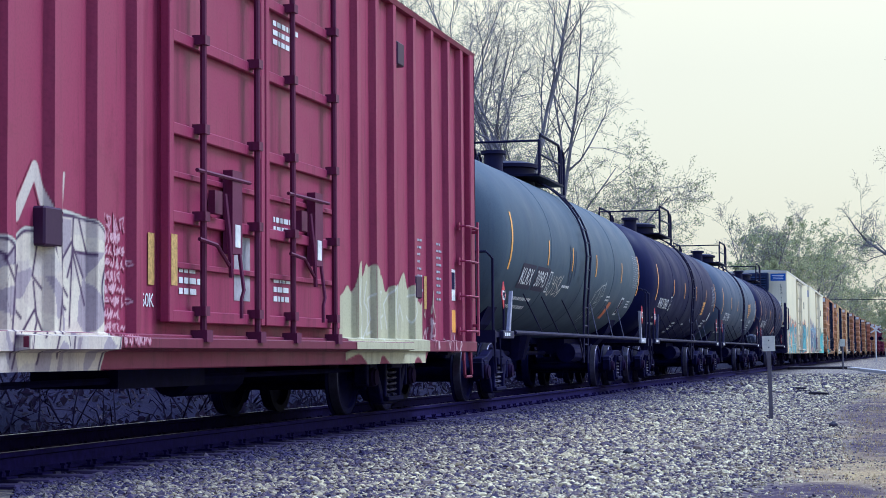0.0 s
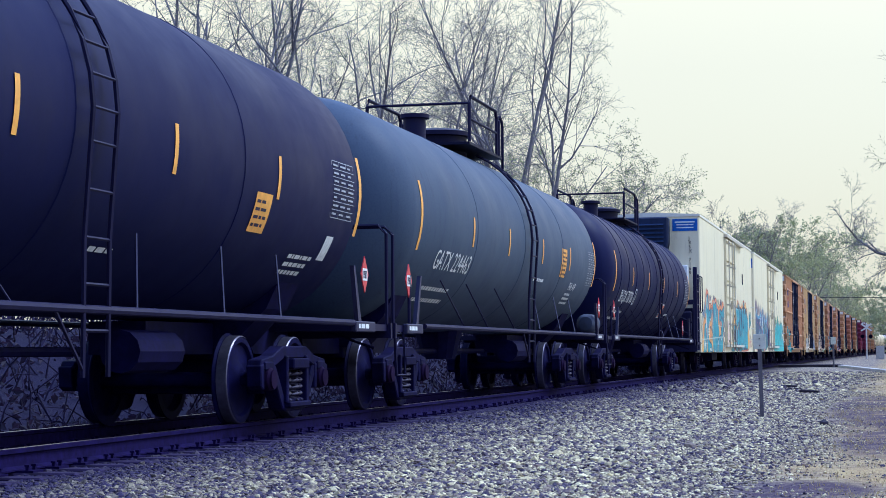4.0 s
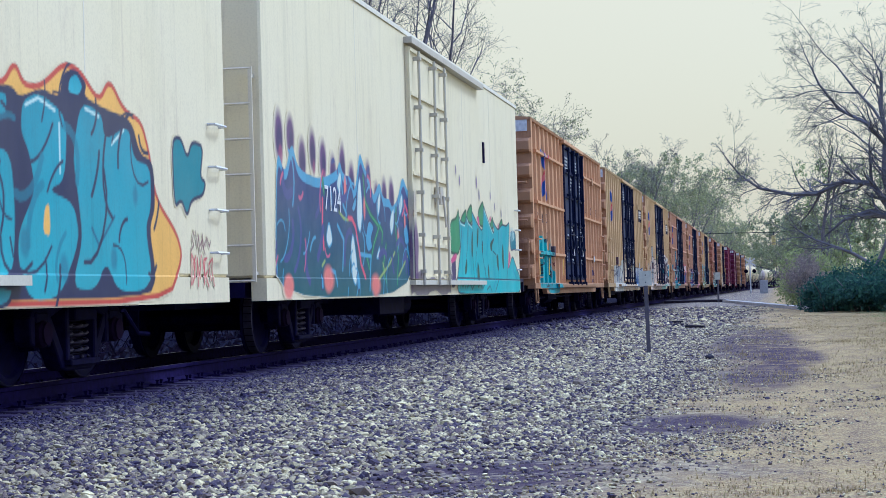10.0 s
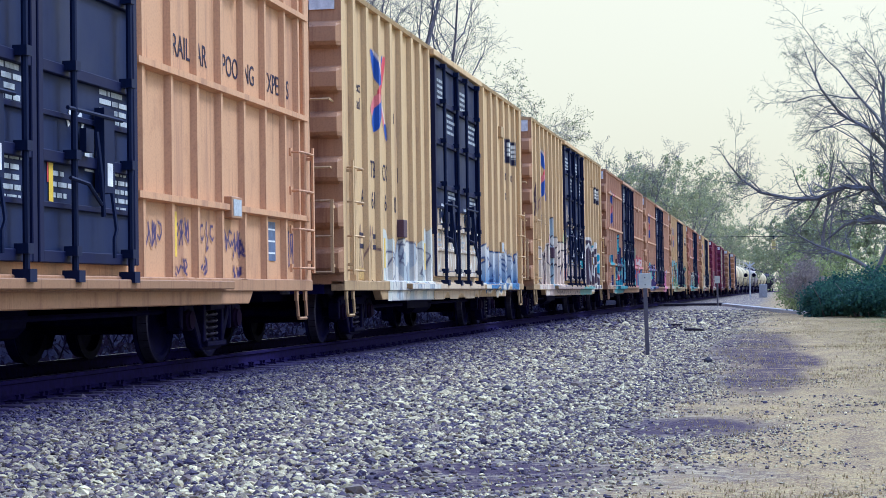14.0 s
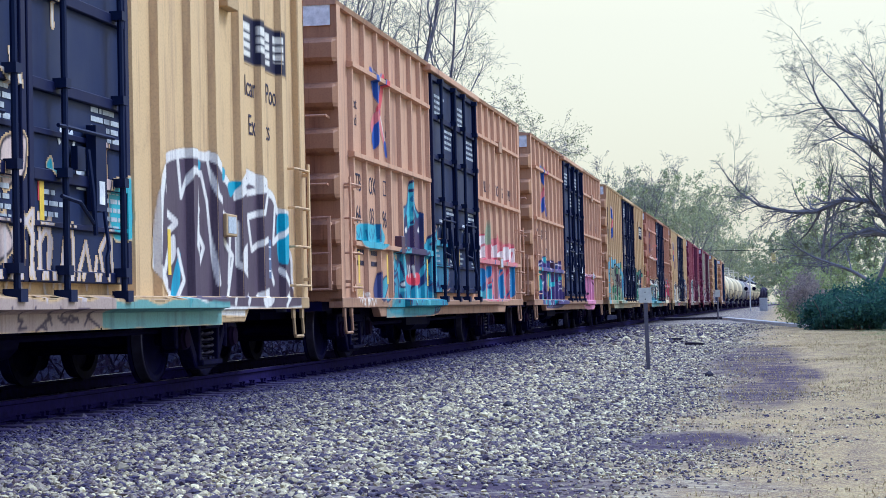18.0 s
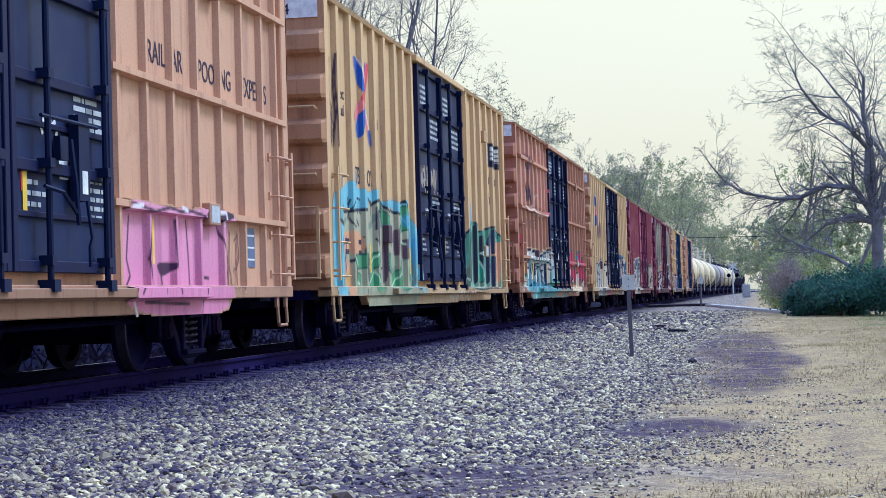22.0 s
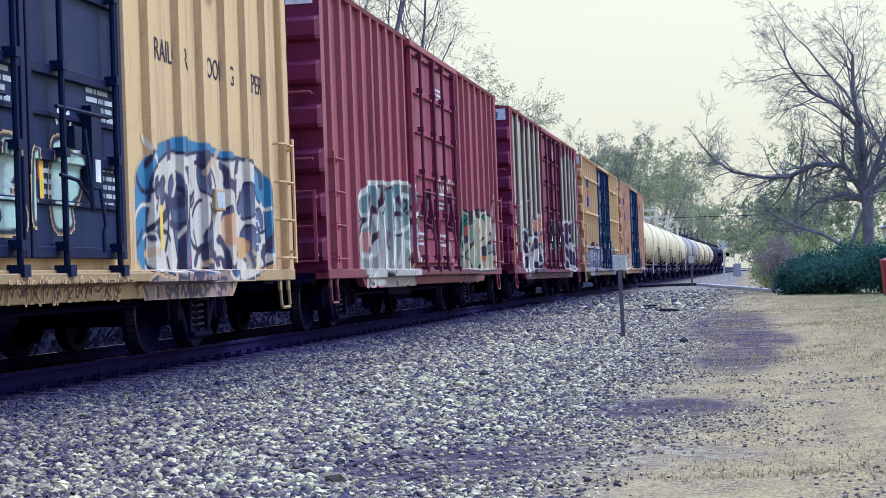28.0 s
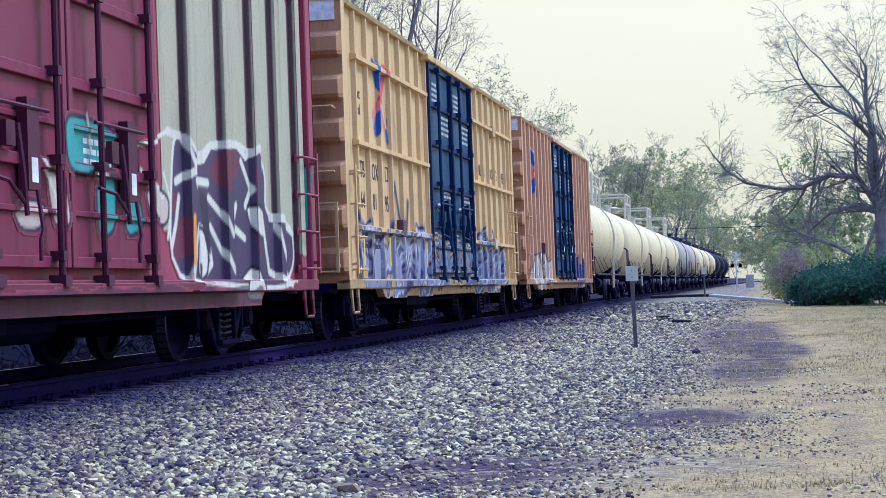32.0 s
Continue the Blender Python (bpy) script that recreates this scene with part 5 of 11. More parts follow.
box_l = boxcar(370.0, "rib", ORANGE, (0.022, 0.060, 0.135), ORANGE_END_SHADED, "orange box car with dark blue doors")
WHITE_T, GREY_T = (0.72, 0.60, 0.35), (0.36, 0.34, 0.28)
tail = [tank_car(398.0 + 17.7 * i, (WHITE_T, WHITE_T, WHITE_T, WHITE_T, GREY_T, (0.42, 0.36, 0.33), WHITE_T, WHITE_T, WHITE_T, (0.03, 0.025, 0.05), (0.03, 0.025, 0.05), (0.03, 0.025, 0.05))[i],
                 ("white tank car with white hand rails" if i < 4 else "weathered grey tank car in the freight train"), rails=(0.62, 0.57, 0.42) if i < 4 else (0.05, 0.05, 0.08)) for i in range(12)]


# ---- markings, car by car ----
H_ = LEN / 2


def railbox(car, style, number, paint, seed, logo=True, right="words", shift=0, split=(2, 2, 2)):
    """Reporting marks, slogan, door stencils and emblem of the orange pool cars."""
    r = RIBS[style]
    mid = lambda i: (r[i] + r[i + 1]) / 2
    x = SHEET + 0.005
    lead = 0.79 * shift
    for k, s in enumerate(("TB", "OX")):
        write_on(car, s, 1.34 + 0.88 * k + lead, 2.44, 0.37, BLACKSTENCIL, x, H_, wide=0.82)
    at = 0
    spots = (1.34, 2.24, 3.16) if split[0] == 2 else (1.52, 2.20, 3.14, 3.72)
    for k, m in enumerate(split):
        write_on(car, number[at:at + m], spots[k] + (lead if split[0] == 2 else 0.0), 1.98, 0.37, BLACKSTENCIL, x, H_, wide=0.82)
        at += m
    for s, u, z in (("next", 1.08, 3.62), ("load", 1.08, 3.38), ("any", 3.48, 3.62), ("road", 3.48, 3.38)):
        write_on(car, s, u, z, 0.24, BLACKSTENCIL, x, H_)
    # end number
    t = part("lettering", letters(number, 0.22, BLACKSTENCIL), car)
    t.matrix_basis = pose(0.45, -H_ - 0.024, 4.67, 0, 0, -90)
    if right == "words":
        for word, u in (("RAILCAR", 13.05), ("POOLING", 14.75), ("EXPERTS", 16.45)):
            write_on(car, word, u, 3.12 if style == "belt" else 3.05, 0.33, BLACKSTENCIL, x, H_, wide=0.88)
    for u, sd in ((7.15, 3), (9.55, 4)):
        for z in (4.45, 3.90):
            bars(car, u - H_ + (0.30 if z > 4.2 else 1.25), z, 0.8, 4, DOORTEXT, x=1.565, seed=sd + seed + int(z * 10), height=0.05, gap=0.10, longest=0.24)
        bars(car, u - H_ + 1.3, 2.5, 0.6, 4, DOORTEXT, x=1.565, seed=sd + 7, height=0.045, gap=0.08, longest=0.3)
        # the arched words over the lever, and the papers beside it
        for k in range(5):
            a = radians(150 - 30 * k)
            part("stencil_mark", once("archmark", lambda: Geo().box(0, 0.003, -0.05, 0.05, -0.022, 0.022).mesh("stencil_mark", STENCIL)), car, at=pose(1.566, u - H_ + 0.72 + 0.20 * math.cos(a), 2.12 + 0.16 * math.sin(a), 90 - math.degrees(a), 0, 0))
        bars(car, u - H_ + 0.15, 1.72, 0.4, 3, DOORTEXT, x=1.565, seed=sd + 9, height=0.04, gap=0.09, longest=0.2)
        bars(car, u - H_ + 1.6, 1.80, 0.4, 5, DOORTEXT, x=1.565, seed=sd + 11, height=0.04, gap=0.08, longest=0.2)
    for u, z, rows in ((1.36, 1.53, 2), (2.27, 1.53, 2)):
        bars(car, u - H_, z, 0.5, rows, BLACKSTENCIL, x=x, seed=seed + rows, height=0.07, gap=0.16, longest=0.25)
    for a, b, c, d in ((0, 0.22, 0, 0.02), (0, 0.22, 0.21, 0.23), (0, 0.02, 0.02, 0.21), (0.20, 0.22, 0.02, 0.21)):
        part("stencil_mark", once("cell%.2f%.2f" % (a, c), lambda: Geo().box(0, 0.002, a, b, c, d).mesh("stencil_mark", BLACKSTENCIL)), car, at=pose(x, 3.24 + 0.9 * shift - H_, 2.47))
    # small boxes and notices
    part("placard_board", once("board", lambda: Geo().box(-0.11, 0.05, 0.05, 0.33, 0.05, 0.33).mesh("placard_board", PAINT, False, 0.01)), car, "square notice board", (0.09, 0.05, 0.07), pose(1.56, 4.05 - H_, 1.55))
    rb = part("route_board", once("route", lambda: Geo().box(-0.11, 0.06, 0, 0.40, 0, 0.24).mesh("route_board", PAINT, False, 0.01)), car, "small board with a pale card", tuple(0.7 * c for c in paint), pose(1.56, 14.70 - H_, 1.55))
    part("card", once("routecard", lambda: Geo().box(0.06, 0.064, 0.05, 0.35, 0.03, 0.21).mesh("card", DOORTEXT)), rb)
    part("notice_panel", once("gridnotice", lambda: Geo().box(0, 0.006, 0, 0.36, 0, 0.46).mesh("notice_panel", BLUEGREY)), car, "blue-grey framed notice", at=pose(SHEET + 0.004, 16.50 - H_, 1.12))
    for k in range(3):
        part("stencil_mark", once("gridline", lambda: Geo().box(0, 0.002, 0.03, 0.33, 0, 0.02).mesh("stencil_mark", STENCIL)), car, at=pose(SHEET + 0.011, 16.50 - H_, 1.20 + 0.14 * k))
    part("reflector", once("boxreflector", lambda: Geo().box(0, 0.003, 0, 0.09, 0, 0.45).mesh("reflector", LEMON)), car, "yellow reflector strip", at=pose(1.566, 9.67 - H_, 1.47))
    part("paper_notice", once("papernote", lambda: Geo().box(0, 0.003, 0, 0.22, 0, 0.20).mesh("paper_notice", STENCIL)), car, "white paper notice on the door", at=pose(1.566, 10.48 - H_, 1.80))
    part("route_board", once("route", None), car, colour=tuple(0.7 * c for c in paint), at=pose(1.56, 14.9 - H_, 4.05))
    part("yellow_notice", once("ynotice", lambda: Geo().box(0, 0.003, 0, 0.42, 0, 0.17).mesh("yellow_notice", FADED)), car, "faded yellow notice", at=pose(SHEET + 0.006, 1.22 - H_, 0.92))
    for u in (1.10, 3.06, 6.36, 13.05, 16.48):
        part("reflector", once("boxreflector", lambda: Geo().box(0, 0.003, 0, 0.09, 0, 0.45).mesh("reflector", LEMON)), car, "yellow reflector strip", at=pose(SHEET + 0.075 if style == "belt" and u < 7 else SHEET + 0.006, u - H_, 1.11))
    if logo:
        w = Wall(1.6, 3.9, 2.8, 4.6, 0.016).emblem(2.95 - 0.2 * shift * (style == "rib"), 3.70)
        on_box(car, w, style, paint, "crossed red and blue ribbon emblem")


def black_emblem(car, style, paint):
    """A black and white block emblem high on the trailing half, and three words below."""
    w = Wall(15.5, 18.0, 3.4, 4.3, 0.02)
    w.patch(15.72, 17.74, 3.58, 4.12, lin(30, 28, 60), 0.0)
    for k, (a, b) in enumerate(((15.82, 16.12), (16.30, 16.50), (16.62, 16.96), (17.10, 17.34), (17.46, 17.66))):
        w.patch(a, b, 3.66 + 0.06 * (k % 2), 4.04, WHITE_, 0.0)
    for k in range(3):
        w.stroke([(15.9, 3.74 + 0.1 * k), (16.7, 3.72 + 0.1 * k), (17.6, 3.76 + 0.1 * k)], 0.03, lin(30, 28, 60))
    on_box(car, w, style, paint, "black and white block emblem")
    for word, u, z in (("Railcar", 15.5, 3.20), ("Pooling", 16.75, 3.20), ("Experts", 16.0, 2.76)):
        write_on(car, word, u, z, 0.34, BLACKSTENCIL, SHEET + 0.005, H_, wide=0.88)


def mark_train():
    # red box car at the head
    w = Wall(0.3, 6.8, 0.62, 2.2, 0.013)
    bone, ink = lin(196, 188, 180), lin(70, 45, 85)
    w.block(0.4, 3.7, 0.62, 1.72, 4, 5, (bone, lin(208, 200, 184), lin(188, 176, 170), bone), ink, lin(190, 200, 190), 0.03, 0.17, 6, 0.024, 2.0)
    w.block(3.6, 5.75, 0.62, 1.85, 3, 8, (bone, lin(210, 203, 186), lin(200, 190, 178), lin(206, 198, 182), lin(160, 150, 160)), ink, lin(196, 200, 190), 0.03, 0.17, 6, 0.024, 2.2)
    w.stroke([(4.5, 1.7), (4.75, 2.05), (4.9, 1.75)], 0.10, bone).stroke([(5.2, 1.7), (5.25, 2.05)], 0.03, bone)
    for k in range(9):
        z = 1.60 - 0.098 * k
        w.hand(5.88, 6.22 + 0.08 * (k % 3), z, z + 0.066, 6, lin(205, 170, 185), 0.014, 60 + k)
    w.hand(5.88, 6.3, 1.68, 1.8, 4, lin(190, 150, 170), 0.014, 8)
    on_box(red_1, sill_mask(w), "red", RED, "white sprayed letters with dark lines")
    w = Wall(11.8, 18.0, 0.62, 2.2)
    w.patch(12.0, 15.6, 0.62, 1.6, lin(182, 182, 150), 0.22, 12, 1.0, 0.12)
    w.hand(12.4, 15.2, 0.9, 1.5, 6, lin(205, 210, 200), 0.022, 13)
    w.hand(15.65, 16.2, 0.8, 1.15, 3, lin(200, 185, 190), 0.02, 14).hand(15.65, 16.2, 1.2, 1.6, 3, lin(190, 190, 170), 0.02, 16)
    w.hand(16.6, 17.4, 0.75, 1.0, 4, lin(205, 190, 195), 0.018, 15)
    on_box(red_1, sill_mask(w), "red", RED, "pale green overpaint and small white tags")
    for u in (7.28, 7.5, 16.2, 17.3):
        part("reflector", once("bigreflector", lambda: Geo().box(0, 0.003, 0, 0.13, 0, 0.42).mesh("reflector", FADED)), red_1, "yellow reflector strip", at=pose(SHEET + 0.007 if u != 7.5 else 1.618, u - 0.5 - H_, 1.3))
    for k in range(2):
        bars(red_1, 15.35 + 1.0 * k - H_, 2.15, 0.22, 9, DULLSTENCIL, seed=20 + k, x=SHEET + 0.007, height=0.028)
        bars(red_1, 9.7 - H_, 3.9 - 1.9 * k, 0.8, 3, seed=24 + k, x=1.565)
        bars(red_1, 7.3 - H_ + 2.4 * k, 1.42, 0.5, 3, seed=27 + k, x=1.565)
    part("yellow_notice", once("ynotice2", lambda: Geo().box(0, 0.003, 0, 0.34, 0, 0.30).mesh("yellow_notice", YELLOW)), red_1, "yellow notice", at=pose(SHEET + 0.007, 17.05 - H_, 1.02))
    part("paper_notice", once("notice3", lambda: Geo().box(0, 0.003, 0, 0.34, 0, 0.42).mesh("paper_notice", WHITEBOARD)), red_1, "white framed notice", at=pose(SHEET + 0.007, 17.05 - H_, 1.45))
    part("notice_panel", once("notice4", lambda: Geo().box(0, 0.006, 0.04, 0.30, 0.15, 0.38).mesh("notice_panel", STEEL)), red_1, "", at=pose(SHEET + 0.007, 17.05 - H_, 1.45))
    part("tack_board", once("tack", lambda: Geo().box(-0.1, 0.04, 0, 0.30, 0, 0.28).mesh("tack_board", PAINT, False, 0.015)), red_1, "dark red bracket board", (0.035, 0.010, 0.04), pose(1.55, 4.75 - H_, 1.5))
    part("tack_board", once("tack", None), red_1, "dark red bracket board", (0.035, 0.010, 0.04), pose(1.55, 15.0 - H_, 1.42))
    part("tack_board", once("tack", None), red_1, "dark red bracket board", (0.035, 0.010, 0.04), pose(1.55, 14.2 - H_, 4.2))
    write_on(red_1, "60K", 6.64, 1.12, 0.16, STENCIL, SHEET + 0.007, H_)
    part("paper_notice", (Geo().box(0, 0.003, 0, 0.42, 0, 0.58), plain("faded_paper", (0.36, 0.33, 0.34), 0.8)), red_1, "torn pale paper notice", at=pose(1.562, 8.62 - H_, 1.22))
    # grey tank car
    coat = (0.074, 0.098, 0.124)
    w = Wall(-3.5, -1.6, 1.5, 2.4, 0.014)
    w.stroke([(-3.03, 2.09), (-2.99, 1.97), (-2.87, 1.96), (-2.82, 2.11), (-2.87, 1.85), (-2.99, 1.76), (-3.14, 1.79), (-3.08, 1.84)], 0.022, WHITE_)
    w.stroke([(-2.71, 2.09), (-2.71, 1.79)], 0.022, WHITE_)
    w.stroke([(-2.44, 2.11), (-2.58, 2.06), (-2.59, 1.97), (-2.46, 1.91), (-2.47, 1.81), (-2.63, 1.78)], 0.022, WHITE_)
    w.stroke([(-2.35, 2.12), (-2.37, 1.76)], 0.022, WHITE_).stroke([(-2.15, 2.14), (-2.35, 1.94), (-2.22, 1.82), (-2.04, 1.91), (-2.06, 1.85), (-2.22, 1.76)], 0.022, WHITE_)
    w.onto(grey_1, tank_surface, TANKTAG, 0.0, coat, "painted_letters", "white scrawled tag")
    w = Wall(1.4, 3.3, 1.2, 2.4, 0.014)
    for a, b, c, d in ((1.60, 1.48, 1.95, 1.98), (1.95, 1.98, 2.22, 2.06), (1.80, 1.98, 1.86, 1.40), (2.10, 1.36, 2.30, 2.12), (2.30, 2.12, 2.40, 1.56), (2.18, 1.74, 2.44, 1.78), (2.36, 2.10, 2.72, 2.14), (2.54, 2.12, 2.52, 1.50),
                       (2.56, 1.46, 2.80, 2.22), (2.80, 2.22, 2.86, 1.92), (1.86, 1.40, 2.10, 1.62), (2.10, 1.62, 2.50, 1.50), (2.64, 1.90, 2.90, 1.92), (2.50, 1.66, 2.72, 1.58), (2.62, 1.70, 2.64, 1.50)):
        w.stroke([(a, b), (c, d)], 0.024, lin(196, 204, 204), 0.9)
    w.onto(grey_1, tank_surface, TANKTAG, 0.0, coat, "painted_letters", "white scrawled tag")
    w = Wall(-2.0, -0.5, 1.9, 3.1, 0.014)
    for k, (u, z, h) in enumerate(((-1.68, 2.66, 0.50), (-1.36, 2.62, 0.60), (-1.58, 2.40, 0.36), (-1.12, 2.60, 0.40))):
        w.stroke([(u, z), (u + 0.02, z - h)], 0.07, lin(36, 48, 84), 0.85)
    w.onto(grey_1, tank_surface, TANKTAG, 0.0, coat, "paint_run", "dark paint run below the reflector")
    tank_patch(grey_1, -5.90, -4.80, 1.80, 2.20, BLACKSTENCIL, "number_field", "black field behind the mark")
    tank_patch(grey_1, -4.66, -3.50, 1.80, 2.20, BLACKSTENCIL, "number_field", "black field behind the number")
    tank_text(grey_1, "KLRX", -5.84, 1.87, 0.38, wide=0.98)
    tank_text(grey_1, "30943", -4.60, 1.87, 0.38, wide=0.94)
    boxed_letter(grey_1, -3.47, 1.80)
    bars(grey_1, -5.75, 1.62, 2.0, 2, seed=40, tank=True, gap=0.13)
    bars(grey_1, -2.05, 1.93, 0.8, 1, seed=41, tank=True, height=0.045)
    bars(grey_1, 3.35, 1.90, 0.5, 2, seed=42, tank=True, height=0.035, gap=0.07)
    bars(grey_1, 6.35, 1.88, 0.5, 3, seed=43, tank=True, height=0.03, gap=0.06)
    chart(grey_1, 6.45, 2.22, 0.85, 0.70)
    tank_patch(grey_1, 4.0, 4.36, 1.48, 1.82, ORANGEPANEL, "orange_notice", "weathered orange notice")
    tank_patch(grey_1, 5.50, 5.86, 1.58, 1.96, STENCIL, "notice_frame", "white framed black notice")
    tank_patch(grey_1, 5.54, 5.82, 1.62, 1.92, BLACKSTENCIL, "black_notice", "", 0.009)
    # black tank car
    tank_text(black_1, "FHRX 30642", -6.10, 1.88, 0.36, wide=0.92)
    boxed_letter(black_1, -3.92, 1.86)
    bars(black_1, -6.00, 1.62, 1.8, 2, seed=50, tank=True, gap=0.15)
    bars(black_1, -1.20, 1.55, 0.6, 4, seed=51, tank=True, height=0.04, gap=0.08)
    bars(black_1, 1.00, 1.55, 0.5, 1, seed=53, tank=True, height=0.04)
    chart(black_1, 6.55, 2.2, 0.8, 0.62)
    tank_patch(black_1, 4.14, 4.60, 1.90, 2.28, YELLOW, "yellow_notice", "yellow notice")
    bars(black_1, 4.18, 2.18, 0.34, 4, BLACKSTENCIL, seed=54, tank=True, height=0.03, gap=0.075)
    bars(black_1, 5.70, 1.72, 0.7, 3, seed=52, tank=True, height=0.04, gap=0.08)
    tank_patch(black_1, 6.65, 6.90, 1.74, 2.0, STENCIL, "notice_frame", "white framed notice")
    # second grey tank car
    tank_text(grey_2, "GATX 224463", -5.9, 1.86, 0.37, wide=0.92)
    bars(grey_2, -5.8, 1.58, 1.8, 2, seed=55, tank=True, gap=0.15)
    tank_text(grey_2, "FRA AIP", 4.80, 1.90, 0.20)
    bars(grey_2, 4.72, 1.80, 0.8, 3, seed=56, tank=True, height=0.04, gap=0.08)
    bars(grey_2, 1.2, 1.95, 0.9, 1, seed=57, tank=True)
    tank_patch(grey_2, 3.5, 4.02, 2.10, 2.62, YELLOW, "yellow_notice", "yellow notice with black lines of print")
    bars(grey_2, 3.56, 2.53, 0.42, 6, BLACKSTENCIL, seed=58, tank=True, height=0.035, gap=0.078)
    chart(grey_2, 6.5, 2.05, 0.82, 0.66)
    # ringed black tank car
    tank_text(black_2, "SHQX 70706", -6.00, 1.86, 0.38, wide=0.94)
    boxed_letter(black_2, -3.75, 1.84)
    bars(black_2, -5.95, 1.62, 1.9, 2, seed=60, tank=True, gap=0.15)
    chart(black_2, 6.58, 2.12, 0.98, 0.66)
    tank_patch(black_2, 2.13, 2.63, 1.62, 1.98, STENCIL, "notice_frame", "white edge of the notice")
    tank_patch(black_2, 2.17, 2.59, 1.65, 1.95, ORANGEPANEL, "orange_notice", "orange notice with white edge", 0.009)
    bars(black_2, 3.35, 1.70, 0.6, 1, seed=61, tank=True)
    for car, spots in ((grey_1, (-3.87, -1.46, 1.28, 4.7)), (black_1, (-3.5, -0.98, 2.0, 4.75)), (grey_2, (-3.9, -1.3, 1.6, 4.39)), (black_2, (-4.45, -1.55, 1.52, 4.7))):
        for u in spots:
            tank_patch(car, u - 0.04, u + 0.04, 2.25, 2.68, YELLOW, "reflector", "yellow reflector strip")
        for u in ((-7.0, 7.35) if car in (grey_1, grey_2) else (-7.25, 7.72) if car is black_2 else (-6.90, 7.6)):
            tank_patch(car, u - 0.05, u + 0.05, 2.05, 2.95, YELLOW, "reflector", "long yellow reflector strip")
        for s in (-1, 1):
            if car is black_2 and s > 0:
                placard(car, 1.50, 5.78, 1.38)
                part("bracket", (Geo().box(1.46, 1.50, 5.75, 5.81, 1.04, 1.44), DARKPAINT), car, "", (0.01, 0.01, 0.04))
            else:
                placard(car, 1.50, s * 7.75, 1.62)
            part("sill_plate", once("sillplate", lambda: Geo().box(1.50, 1.56, -0.4, 0.4, 0.96, 1.08).mesh("sill_plate", PAINT, False, 0.01)), car, "grey end sill plate", (0.33, 0.33, 0.38) if car is grey_1 and s > 0 else (0.022, 0.020, 0.06), pose(0, s * 7.62, 0))
            part("strap", once("strap%d" % s, lambda: Geo().slab([(0.06, 1.06), (-0.06, 1.06), (-s * 0.22 - 0.03, 1.70), (-s * 0.22 + 0.03, 1.70)], 1.49, 1.54, "x").mesh("strap", PAINT)), car, "tapered grey strap", (0.36, 0.36, 0.42) if car is grey_1 else (0.030, 0.028, 0.07), pose(0, s * 7.45, 0))
            bars(car, s * 7.62 - 0.3, 1.0, 0.5, 1, STENCIL, 1.561, 0.05, seed=300 + s)
    part("air_reservoir", (Geo().lathe([(-0.42, 0.0), (-0.40, 0.14), (-0.32, 0.20), (0.32, 0.20), (0.40, 0.14), (0.42, 0.0)], 18, "y", (1.25, 0, 1.30)), DARKPAINT, True), grey_2, "dull grey air reservoir", (0.06, 0.07, 0.11), pose(0, 8.0, 0))
    # white insulated cars
    R_ = REEFER / 2

    def reef_surface(U, Z):
        out = np.full_like(U, 1.56)
        v = U - 8.65
        door = (v > 0) & (v < 3.45) & (Z > 0.95) & (Z < 4.73)
        return np.where(door, 1.65, np.where(Z < 0.95, 1.566, out))
    coat = (0.80, 0.71, 0.46)
    salmon, amber, navy_ = lin(226, 132, 88), lin(236, 182, 70), lin(24, 34, 84)
    sea, aqua, deep = lin(40, 148, 176), lin(72, 176, 196), lin(26, 104, 140)
    w = Wall(0.02, 8.62, 0.69, 3.2, 0.018)
    w.shape([(0.20, 0.68), (0.28, 0.84), (0.43, 1.11), (0.59, 1.35), (0.78, 1.60), (1.04, 1.74), (1.31, 1.79), (1.53, 1.73), (1.49, 2.10), (1.66, 2.47), (1.85, 2.77), (2.09, 2.66), (2.40, 2.70), (2.60, 2.59), (2.74, 2.27), (3.05, 2.27), (3.40, 2.29), (3.62, 2.20), (3.79, 2.25), (3.95, 2.40), (4.21, 2.48), (4.50, 2.37), (5.16, 2.55), (5.50, 2.36), (5.95, 2.23), (6.42, 2.23), (6.55, 2.33), (7.22, 2.27), (7.90, 2.52), (8.41, 2.16), (8.29, 1.96), (8.01, 1.62), (7.92, 1.05), (7.78, 0.64)], salmon, lin(120, 50, 50), 0.035, amber, lin(222, 120, 86))
    w.shape([(0.22, 0.68), (0.36, 0.97), (0.59, 1.25), (0.68, 1.11), (0.49, 0.84), (0.53, 0.67)], amber)
